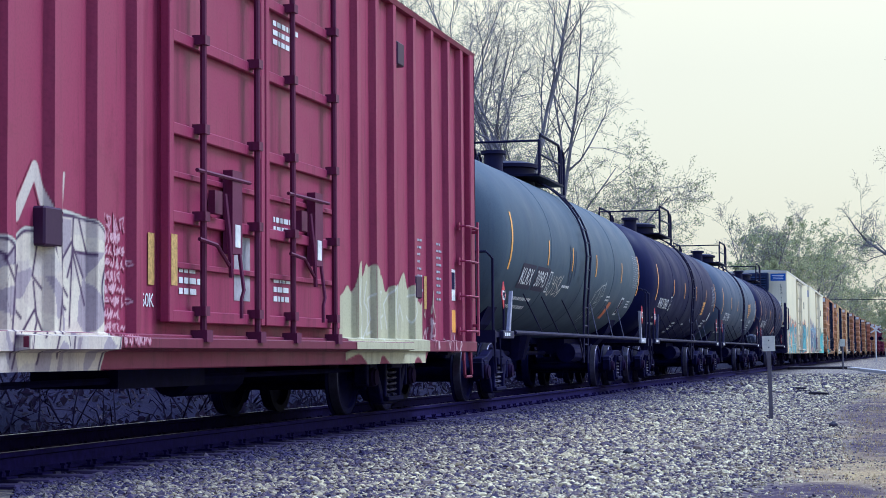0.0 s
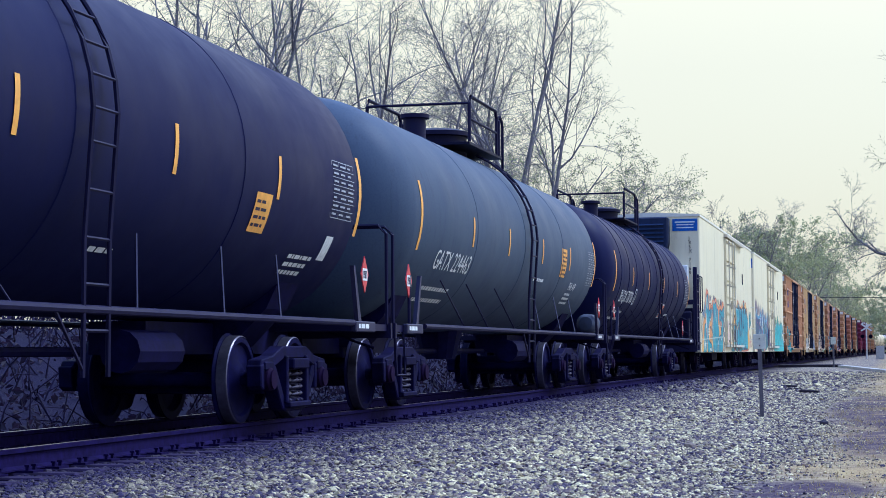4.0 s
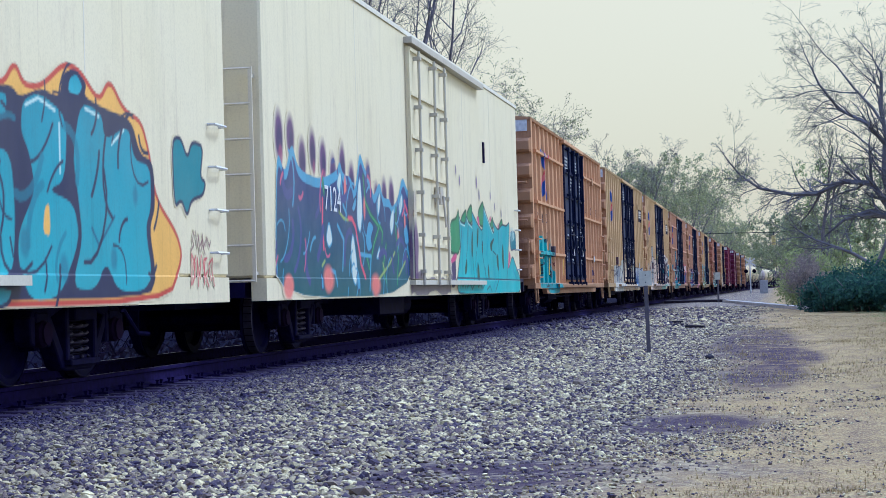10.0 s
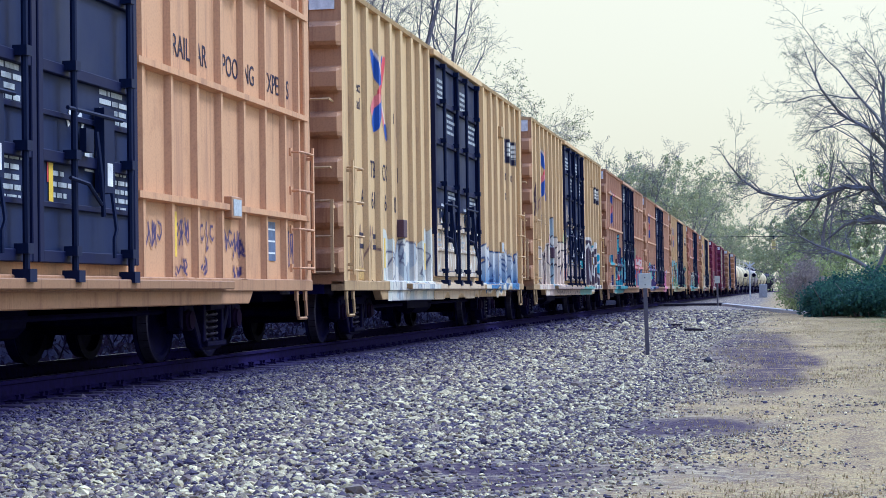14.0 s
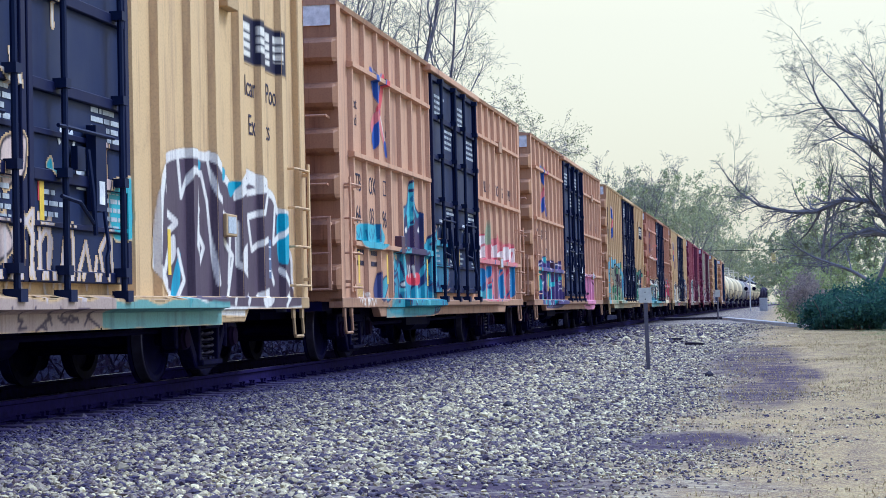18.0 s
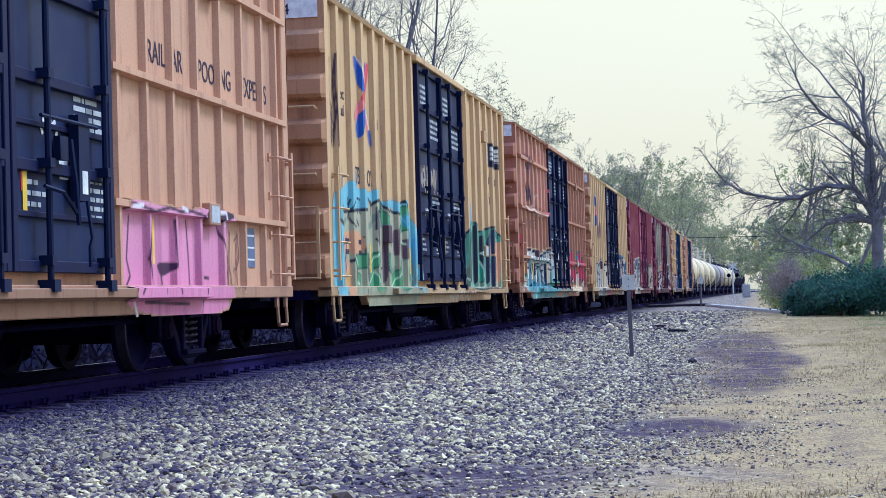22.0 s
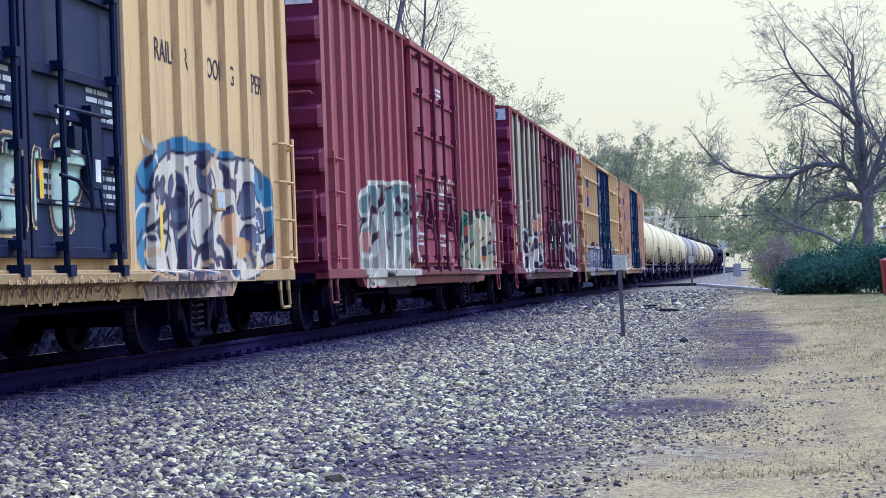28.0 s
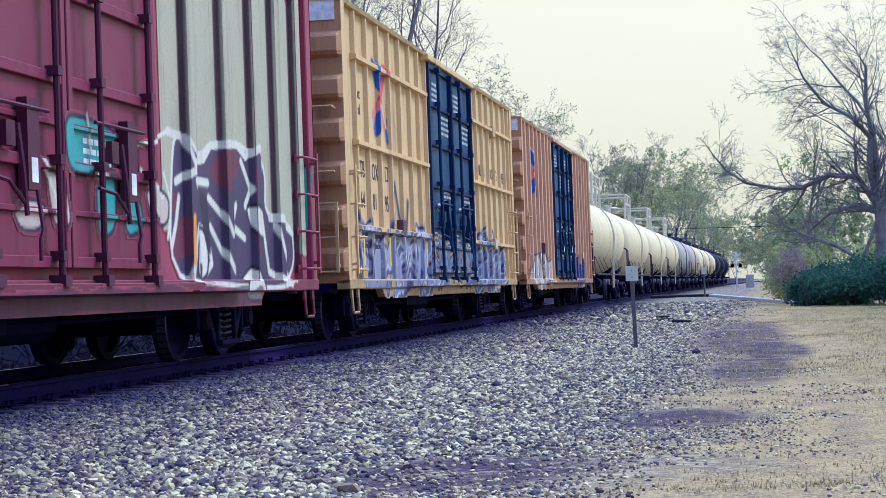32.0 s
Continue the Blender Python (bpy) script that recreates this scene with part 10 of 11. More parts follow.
    for pts in ([(13.18, 1.73), (13.39, 1.90), (13.61, 1.74), (13.46, 1.54), (13.24, 1.57)], [(14.33, 2.07), (14.45, 2.21), (14.64, 2.13), (14.57, 2.00), (14.37, 1.99)], [(17.09, 1.95), (17.57, 1.97), (17.42, 1.72), (17.14, 1.80)], [(14.97, 1.80), (15.52, 1.81), (15.40, 1.63), (15.01, 1.63)]):
        w.shape(pts, lin(190, 96, 80))
    for pts in ([(13.81, 1.75), (14.29, 1.99), (14.37, 1.69), (14.06, 1.39), (13.86, 1.43)], [(14.56, 1.91), (14.88, 1.97), (14.85, 1.19), (14.37, 1.19), (14.38, 1.57)], [(16.30, 1.17), (16.68, 1.45), (17.34, 1.62), (17.01, 1.32), (16.65, 1.22), (16.61, 0.89), (16.27, 0.89)], [(13.17, 1.13), (13.45, 1.50), (13.85, 1.59), (13.69, 1.30), (13.41, 1.05)], [(12.47, 1.16), (12.70, 1.13), (12.62, 0.86), (12.44, 0.86)]):
        w.shape(pts, lin(150, 166, 142), lin(46, 42, 60), 0.03)
    w.shape([(12.72, 1.18), (13.05, 1.18), (13.04, 1.08), (12.72, 1.09)], lin(200, 130, 80)).shape([(15.60, 1.17), (16.01, 1.17), (15.96, 1.06), (15.58, 1.07)], lin(196, 130, 84))
    for u in (11.9, 12.5, 13.1, 13.7, 14.3):
        w.patch(u, u + 0.3, 0.62, 0.86, shade_ if int(u * 10) % 2 else lin(150, 150, 120), 0.06, int(u * 10), 0.9)
    w.patch(2.7, 7.0, 0.60, 0.9, lin(175, 170, 165), 0.12, 192, 0.8)
    w.scrawl(17.1, 17.6, 1.0, 2.6, lin(205, 185, 185), 0.03, 197, 9)
    w.tangle(2.2, 7.6, 0.65, 2.4, 30, lin(74, 46, 62), 0.12, 654, 0.4).tangle(0.5, 17.8, 0.65, 2.4, 60, lin(70, 44, 60), 0.05, 655, 0.32).tangle(2.2, 7.6, 0.65, 2.4, 26, lin(200, 204, 190), 0.06, 656, 0.35)
    on_box(box_i, sill_mask(w), "red", (0.29, 0.072, 0.090), "grey-green and camouflage-coloured letters")
    for k in range(2):
        bars(box_i, 9.8 - H_, 4.3 - 2.0 * k, 0.9, 4, seed=200 + k, x=1.565)
        bars(box_i, 7.4 - H_ + 2.4 * k, 1.5, 0.6, 3, seed=203 + k, x=1.565)
    t = part("lettering", letters("866", 0.26, BLACKSTENCIL), box_i)
    t.matrix_basis = pose(0.5, -H_ - 0.024, 4.65, 0, 0, -90)
    # j: maroon car patched in pale grey
    mar = (0.27, 0.05, 0.09)
    w = Wall(0.4, 18.1, 0.60, 4.92, 0.022)
    pale = lin(176, 176, 152)
    r = RIBS["wide"]
    w.patch(0.5, 6.9, 1.3, 4.75, pale, 0.12, 210, 0.95, 0.12)
    w.patch(12.1, 17.9, 1.3, 4.5, pale, 0.3, 220, 0.95, 0.2)
    for k, u in enumerate(r):
        w.patch(u - 0.26, u - 0.13, 1.0, 4.9, lin(70, 34, 58), 0.05, 230 + k, 0.9)
    w.patch(4.6, 4.75, 1.0, 4.9, lin(95, 45, 65), 0.05, 251, 0.8).patch(0.45, 0.75, 1.0, 5.1, lin(110, 40, 65), 0.1, 252)
    jet, bone2, flesh = lin(46, 38, 70), lin(214, 212, 202), lin(206, 150, 122)
    w.shape([(1.97, 0.78), (2.10, 1.56), (2.47, 2.00), (3.01, 1.90), (3.33, 2.18), (3.62, 2.15), (3.76, 1.75), (4.54, 1.83), (4.90, 2.08), (5.46, 2.36), (6.04, 2.53), (6.48, 2.37), (6.95, 1.99), (7.50, 2.01), (7.33, 1.06), (6.80, 0.85), (4.41, 0.67), (3.16, 0.62)], lin(74, 60, 84))
    for pts in ([(2.16, 2.10), (2.49, 2.20), (2.29, 1.61), (2.53, 1.28), (3.06, 1.03), (2.36, 0.95), (2.10, 1.03)], [(3.33, 2.18), (3.63, 2.21), (3.61, 1.22), (3.28, 1.21)]):
        w.shape(pts, lin(96, 34, 60))
    for pts in ([(2.38, 1.20), (2.54, 1.41), (3.07, 1.12), (3.77, 0.68), (3.16, 0.62), (2.63, 0.91)], [(3.64, 1.75), (4.31, 1.79), (4.45, 1.60), (4.18, 1.52), (3.72, 1.62)], [(3.75, 1.31), (4.14, 1.22), (4.43, 0.86), (4.01, 0.63), (3.87, 0.99)], [(5.00, 1.42), (5.54, 1.49), (5.63, 1.05), (5.13, 1.05)], [(6.31, 1.66), (6.89, 1.57), (7.12, 1.06), (6.61, 0.90), (6.34, 1.25)], [(2.05, 1.03), (2.35, 0.91), (2.90, 0.86), (2.86, 0.77), (2.18, 0.77)], [(5.85, 1.05), (6.47, 1.11), (6.41, 0.95), (5.91, 0.94)], [(2.60, 2.00), (2.96, 1.98), (2.85, 1.72), (2.59, 1.62)]):
        w.shape(pts, bone2, jet, 0.04)
    for pts in ([(4.80, 1.80), (5.04, 2.33), (5.33, 2.16), (5.52, 2.51), (5.60, 2.02), (5.22, 1.81)], [(5.94, 1.74), (6.00, 2.24), (6.21, 2.40), (6.70, 2.23), (6.94, 1.88), (6.71, 1.67), (6.22, 1.60)], [(5.91, 1.55), (6.22, 1.60), (6.34, 1.25), (6.05, 1.15)]):
        w.shape(pts, flesh, bone2, 0.03)
    for line in ([(4.89, 2.56), (5.10, 2.29), (4.88, 1.89)], [(5.49, 2.55), (5.57, 2.31), (6.03, 2.49), (6.59, 2.33), (6.95, 2.01), (7.45, 1.99)], [(2.46, 1.95), (2.18, 1.77), (2.16, 1.61)], [(2.88, 1.98), (3.09, 1.81), (3.40, 2.05), (3.63, 2.19)], [(2.54, 1.37), (3.08, 1.21), (3.48, 0.86)], [(3.91, 1.40), (4.23, 1.13), (4.51, 0.76)], [(4.85, 1.61), (5.21, 1.77), (5.93, 1.64), (6.27, 1.35)], [(4.50, 1.46), (4.99, 1.33), (5.14, 1.14), (5.86, 1.10)], [(3.88, 1.71), (4.19, 1.59), (4.33, 1.69)], [(2.71, 1.71), (2.97, 1.55), (3.18, 1.30)], [(6.68, 1.46), (7.05, 1.16), (6.81, 0.95)]):
        w.stroke(line, 0.055, bone2)
    for pts in ([(2.08, 1.60), (2.42, 1.57), (2.53, 1.03), (2.10, 1.03)], [(3.28, 1.73), (3.66, 1.66), (3.59, 1.04), (3.30, 1.12)], [(4.28, 1.32), (4.83, 1.42), (4.85, 1.04), (4.44, 0.95)], [(5.47, 1.53), (5.98, 1.50), (6.04, 1.05), (5.49, 1.10)]):
        w.shape(pts, jet)
    w.tangle(2.2, 7.4, 0.65, 2.3, 20, jet, 0.10, 641, 0.35).tangle(2.2, 7.4, 0.65, 2.3, 26, bone2, 0.05, 642, 0.4)
    w.stroke([(3.15, 1.63), (3.21, 1.30)], 0.09, lin(222, 160, 70))
    for pts in ([(8.22, 1.46), (8.56, 1.57), (8.94, 1.52), (8.80, 1.31), (8.37, 1.30)], [(8.93, 1.83), (9.20, 1.81), (9.35, 1.36), (9.07, 1.35)], [(11.40, 1.77), (11.89, 1.84), (12.32, 1.73), (12.24, 1.44), (11.61, 1.46)]):
        w.shape(pts, lin(196, 180, 172), jet, 0.04)
    for pts in ([(9.24, 2.30), (9.72, 2.34), (10.22, 2.31), (10.64, 2.27), (10.55, 1.92), (10.18, 1.90), (9.67, 1.80), (9.29, 1.85)], [(10.07, 1.78), (10.61, 1.89), (10.58, 1.36), (10.13, 1.24)], [(10.81, 1.67), (11.27, 1.69), (11.36, 1.38), (10.84, 1.29)]):
        w.shape(pts, lin(76, 158, 160), jet, 0.05)
    for line in ([(8.33, 1.89), (8.60, 2.07), (8.40, 1.76)], [(8.76, 1.92), (9.01, 1.76), (9.26, 1.46)], [(9.92, 2.36), (9.99, 2.07)], [(11.20, 2.19), (11.81, 2.27), (12.34, 2.42), (12.73, 2.34), (12.85, 2.14)], [(11.30, 1.96), (11.52, 1.82), (12.14, 1.73)], [(9.97, 1.85), (10.28, 1.83)], [(12.16, 1.97), (12.39, 1.65), (12.23, 1.32)]):
        w.stroke(line, 0.05, bone2)
    w.shape([(12.24, 0.91), (12.46, 2.32), (12.74, 2.43), (13.14, 2.20), (13.59, 2.27), (13.78, 2.38), (14.88, 2.48), (15.39, 2.39), (15.58, 2.50), (16.10, 2.24), (16.03, 1.69), (16.81, 1.67), (17.32, 1.53), (17.35, 1.11), (16.89, 0.80), (14.35, 0.81)], lin(72, 60, 92), bone2, 0.06)
    for pts in ([(12.38, 1.49), (12.96, 1.59), (12.91, 1.16), (12.39, 1.07)], [(14.21, 2.36), (14.87, 2.41), (15.01, 2.18), (14.41, 1.87), (14.01, 1.94), (13.72, 2.10)], [(12.41, 1.82), (12.67, 1.75), (12.52, 1.57), (12.39, 1.61)]):
        w.shape(pts, lin(104, 50, 72))
    for line in ([(12.31, 2.41), (12.74, 2.39), (13.02, 2.12), (13.58, 2.20), (13.84, 2.37), (14.88, 2.45), (15.21, 2.33), (15.57, 2.45), (15.91, 2.23)], [(12.53, 1.91), (13.12, 2.07), (13.26, 1.95), (13.70, 1.95)], [(13.05, 1.94), (13.23, 1.69), (13.06, 1.42), (12.86, 0.95)], [(12.62, 1.75), (12.51, 1.49), (12.35, 1.24)], [(13.71, 1.79), (14.13, 1.63), (14.36, 1.41)], [(13.74, 1.48), (14.17, 1.18), (14.38, 1.00)], [(15.03, 2.27), (15.37, 1.96), (15.14, 1.76), (15.48, 1.68)], [(14.79, 1.75), (14.63, 1.51), (15.09, 1.38)], [(15.86, 1.79), (15.99, 1.40), (16.13, 1.00), (16.90, 0.84)], [(16.40, 1.56), (16.73, 1.11), (17.11, 0.90)], [(16.22, 1.65), (16.80, 1.64), (17.32, 1.48)], [(13.21, 1.51), (13.64, 1.39), (13.76, 1.08), (13.44, 0.91), (13.15, 0.95)]):
        w.stroke(line, 0.09, bone2)
    for pts in ([(13.06, 1.42), (13.50, 1.48), (13.67, 1.17), (13.58, 0.91), (12.97, 0.88)], [(15.14, 1.76), (15.60, 1.78), (15.81, 1.39), (15.44, 1.39)], [(14.86, 0.90), (15.41, 1.10), (15.72, 0.66), (14.90, 0.64)]):
        w.shape(pts, bone2, jet, 0.05)
    for pts in ([(13.13, 1.34), (13.37, 1.39), (13.35, 1.17), (13.17, 1.16)], [(13.22, 1.08), (13.45, 1.08), (13.41, 0.91), (13.20, 0.90)], [(13.39, 1.87), (13.68, 1.79), (13.76, 1.08), (13.49, 1.43)]):
        w.shape(pts, jet)
    w.shape([(17.91, 2.40), (18.31, 2.37), (18.34, 1.61), (17.82, 1.44), (17.71, 1.86)], lin(80, 168, 158), jet, 0.05)
    w.stroke([(12.94, 1.55), (12.91, 1.08)], 0.09, lin(222, 160, 70))
    w.patch(2.6, 15.5, 0.60, 0.82, lin(62, 40, 66), 0.06, 240, 0.8)
    on_box(box_j, sill_mask(w), "wide", mar, "pale grey overpaint and black and white letters")
    for z, s in ((2.18, "TOBX"), (1.72, "88903")):
        part("number_board", (Geo().box(0, 0.004, 0, 1.12, 0, 0.36), WHITEBOARD), box_j, "white panel behind the marks", at=pose(SHEET + 0.007, 0.62 - H_, z))
        write_on(box_j, s, 0.66, z + 0.05, 0.36, BLACKSTENCIL, 1.53, H_, wide=0.98)
    bars(box_j, 0.75 - H_, 1.5, 0.8, 2, seed=250, x=SHEET + 0.011, height=0.08, gap=0.16)
    part("yellow_notice", once("ynotice", None), box_j, "yellow notice", at=pose(SHEET + 0.008, 0.75 - H_, 1.02))
    write_on(box_j, "RIP", 0.72, 0.80, 0.24, plain("teal_spray", (0.05, 0.42, 0.40)), 1.61, H_)
    part("reflector", once("longreflector", lambda: Geo().box(0, 0.003, 0, 0.07, 0, 0.9).mesh("reflector", YELLOW)), box_j, "yellow reflector strip", at=pose(1.602, 0.05 - H_, 1.0))
    bars(box_j, 9.8 - H_, 4.4, 0.9, 4, seed=251, x=1.565)
    bars(box_j, 9.8 - H_, 2.1, 0.9, 3, seed=252, x=1.565)
    t = part("lettering", letters("3", 0.26, BLACKSTENCIL), box_j)
    t.matrix_basis = pose(1.2, -H_ - 0.024, 4.65, 0, 0, -90)
    # k, l
    railbox(box_k, "belt", "640195", TAN, 9)
    w = Wall(0.9, 17.9, 0.60, 2.6, 0.03)
    w.piece(1.0, 6.9, 0.66, 1.75, 6, 261, lin(115, 120, 160), lin(165, 170, 195), lin(60, 60, 110), lin(130, 130, 165), 0.07, 0.05, 0.15, lin(205, 210, 220))
    w.stroke([(3.6, 1.7), (4.0, 2.45), (4.4, 1.7)], 0.14, lin(60, 55, 95)).stroke([(4.9, 1.7), (5.1, 2.2)], 0.14, lin(70, 60, 95))
    w.piece(7.0, 11.7, 0.80, 1.7, 5, 263, lin(90, 105, 150), lin(150, 160, 190), BLACK_, None, lw=0.04, weight=0.10)
    w.piece(11.9, 16.9, 0.66, 1.85, 5, 265, lin(90, 100, 150), lin(140, 150, 180), lin(50, 55, 110), lin(110, 115, 155), 0.08, 0.05, 0.15, lin(195, 205, 220))
    on_box(box_k, sill_mask(w), "belt", TAN, "grey-violet sprayed letters")
    railbox(box_l, "rib", "662822", ORANGE, 10, shift=1, split=(1, 2, 1, 2))
    w = Wall(0.9, 17.9, 0.60, 2.3, 0.034)
    w.piece(1.6, 6.0, 0.70, 1.5, 5, 271, lin(210, 205, 195), lin(230, 225, 215), lin(90, 80, 90), None, lw=0.03, weight=0.10)
    w.piece(12.1, 15.5, 0.75, 1.6, 3, 273, lin(40, 60, 130), lin(60, 80, 150), lin(30, 30, 70), None, weight=0.15)
    on_box(box_l, sill_mask(w), "rib", ORANGE, "white and blue sprayed letters")


mark_train()


# ---- trees, hedge and the far end ----
# bark and twigs: distance haze is put into the colours as paleness
BARK = plain("grey_bark", (0.19, 0.17, 0.19), 0.9, 0, 0.15, 0.35, 3)
DARKTWIG = plain("dark_twigs", (0.19, 0.175, 0.19), 0.9, 0, 0.15, 0.3, 2)
TWIG = plain("brown_twigs", (0.22, 0.195, 0.20), 0.9, 0, 0.15, 0.3, 2)


def leaf_material(name, dark, light):
    m, n, l, b = material(name, 0.7, 0, 0.25)
    geo = n.new("ShaderNodeNewGeometry")
    l.new(ramp(n, l, geo.outputs["Random Per Island"], ((0.0, dark), (1.0, light))), b.inputs["Base Color"])
    b.inputs["Subsurface Weight"].default_value = 0.0
    t = n.new("ShaderNodeBsdfTranslucent")
    l.new(ramp(n, l, geo.outputs["Random Per Island"], ((0.0, dark), (1.0, light))), t.inputs["Color"])
    mx = n.new("ShaderNodeMixShader")
    mx.inputs[0].default_value = 0.4
    l.new(b.outputs[0], mx.inputs[1])
    l.new(t.outputs[0], mx.inputs[2])
    l.new(mx.outputs[0], n["Material Output"].inputs["Surface"])
    return m


BUDS = leaf_material("spring_buds", (0.20, 0.22, 0.09), (0.42, 0.44, 0.20))
FRESH = leaf_material("fresh_leaves", (0.22, 0.26, 0.10), (0.46, 0.50, 0.22))
# leaves far down the line: haze lightens the colour itself
HAZY = leaf_material("hazed_young_leaves", (0.27, 0.29, 0.13), (0.50, 0.51, 0.26))
MISTY = leaf_material("grey_green_leaves", (0.20, 0.23, 0.12), (0.42, 0.44, 0.24))
DEEP = leaf_material("hedge_leaves", (0.018, 0.052, 0.056), (0.075, 0.16, 0.10))
RUSSET = leaf_material("russet_buds", (0.24, 0.19, 0.18), (0.42, 0.36, 0.30))


def leaf_mesh(name, spots, size, mat, rng):
    """Small folded leaves (two triangles each) at the given places."""
    n = len(spots)
    c = np.asarray(spots)[:, None, :]
    a = rng.normal(0, 1, (n, 3))
    a /= np.linalg.norm(a, axis=1)[:, None]
    b = np.cross(a, rng.normal(0, 1, (n, 3)))
    b /= np.linalg.norm(b, axis=1)[:, None]
    s = size * rng.uniform(0.5, 1.4, (n, 1))
    q = np.cross(a, b) * s * 0.25
    v = np.stack((c[:, 0] - a * s, c[:, 0] + b * s * 0.55 + q, c[:, 0] + a * s, c[:, 0] - b * s * 0.55 + q), 1).reshape(-1, 3)
    me = bpy.data.meshes.new(name)
    f = [(4 * i, 4 * i + 1, 4 * i + 2, 4 * i + 3) for i in range(n)]
    me.from_pydata([tuple(p) for p in v], [], f)
    me.materials.append(mat)
    return me


def grow(g, tips, rng, p, d, length, r, level, counts, angle, lift, thin):
    """One tapering limb, bent as it grows, and the limbs that leave it along its length; the outer ones droop a little."""
    n = (7, 5, 3, 2, 2)[min(level, 4)]
    pts, rs, q = [Vector(p)], [r], Vector(p)
    dirs = [d]
    sway = (0.09, 0.17, 0.22, 0.26, 0.3)[min(level, 4)]
    rise = lift if level < 2 else -0.04
    for k in range(n):
        d = (d + Vector(rng.normal(0, sway, 3)) + Vector((0, 0, rise))).normalized()
        q = q + d * (length / n)
        pts.append(q.copy())
        dirs.append(d)
        rs.append(max(thin * 0.6, r * (1 - 0.78 * (k + 1) / n)))
    g.tube(pts, rs, 7 if level == 0 else (5 if level == 1 else 3), caps=False)
    if level >= len(counts):
        tips.extend(pts[1:])
        return
    m = counts[level]
    for k in range(m):
        f = min(0.999, (0.20 + 0.80 * (k + rng.uniform(0.1, 0.95)) / m))
        i = int(f * n)
        at = pts[i].lerp(pts[i + 1], f * n - i)
        side = Vector(rng.normal(0, 1, 3))
        side = (side - side.dot(dirs[i]) * dirs[i]).normalized()
        a = angle * rng.uniform(0.6, 1.3)
        nd = (dirs[i] * math.cos(a) + side * math.sin(a)).normalized()
        grow(g, tips, rng, at, nd, length * rng.uniform(0.36, 0.62) * (1.2 - 0.55 * f), max(thin, rs[i] * rng.uniform(0.42, 0.62)), level + 1, counts, angle, lift, thin)


def tree(at, height, label, seed, angle=0.75, lift=0.05, bole=0.25, counts=(8, 6, 5, 3), leaves=None, leaf_size=0.09, per_tip=1, lean=(0, 0), girth=0.0125, forks=((0.15, 0.0, 1.0),), thin=0.006, name="tree", twigs=None, kind="tree", limbs=()):
    """forks: direction of each main limb that the bole divides into. Its crown is brought to the given height."""
    rng = np.random.default_rng(seed)
    ob = thing(name, label, kind, "trackside trees" if kind == "tree" else "trackside bushes")
    ob.matrix_basis = pose(at[0], at[1], ground_height(*at) - 0.1)
    trunk, crown, tips = Geo(), Geo(), []
    r = height * girth
    top = Vector((lean[0], lean[1], 1)).normalized() * height * bole
    trunk.tube([(0, 0, -0.2), (0, 0, 0.3), top * 0.5, top * 1.02], [r * 1.5, r * 1.15, r, r * 0.9], 9, caps=False)
    for f in forks:
        d = Vector(f)
        size = d.length
        grow(crown, tips, rng, top * rng.uniform(0.93, 1.0), d.normalized(), height * (1 - bole) * min(1.0, size), r * (0.88 if len(forks) < 2 else 0.66), 0, counts, angle, lift, thin)
    for path in limbs:
        # a main limb along a given line in the plane across the track, with boughs leaving it
        pts = [Vector((x, rng.normal(0, 0.25), z)) for x, z in path]
        rs = [r * 0.62 * (1 - 0.82 * k / (len(pts) - 1)) for k in range(len(pts))]
        crown.tube(pts, rs, 6, caps=False)
        for k in range(1, len(pts)):
            way = (pts[k] - pts[k - 1]).normalized()
            for q in range(5):
                at_ = pts[k - 1].lerp(pts[k], rng.uniform(0, 1))
                side = Vector(rng.normal(0, 1, 3))
                side = (side - side.dot(way) * way).normalized()
                a = angle * rng.uniform(0.6, 1.4)
                grow(crown, tips, rng, at_, (way * math.cos(a) + side * math.sin(a)).normalized(), rng.uniform(0.9, 2.0), max(thin * 2, rs[k] * rng.uniform(0.4, 0.6)), 1, counts, angle, lift, thin)
        grow(crown, tips, rng, pts[-1], way, 0.9, rs[-1], 1, counts, angle, lift, thin)
    part("trunk", (trunk, twigs or BARK, "all"), ob)
    part("crown", (crown, twigs or TWIG), ob, "bare branches and twigs")
    if leaves:
        spots = []
        for t in tips:
            for k in range(per_tip if per_tip >= 1 else int(rng.uniform() < per_tip)):
                spots.append(tuple(t + Vector(rng.normal(0, height * 0.010, 3))))
        part("foliage", leaf_mesh("foliage", spots, leaf_size, leaves, rng), ob, "sparse young leaves")
    return ob


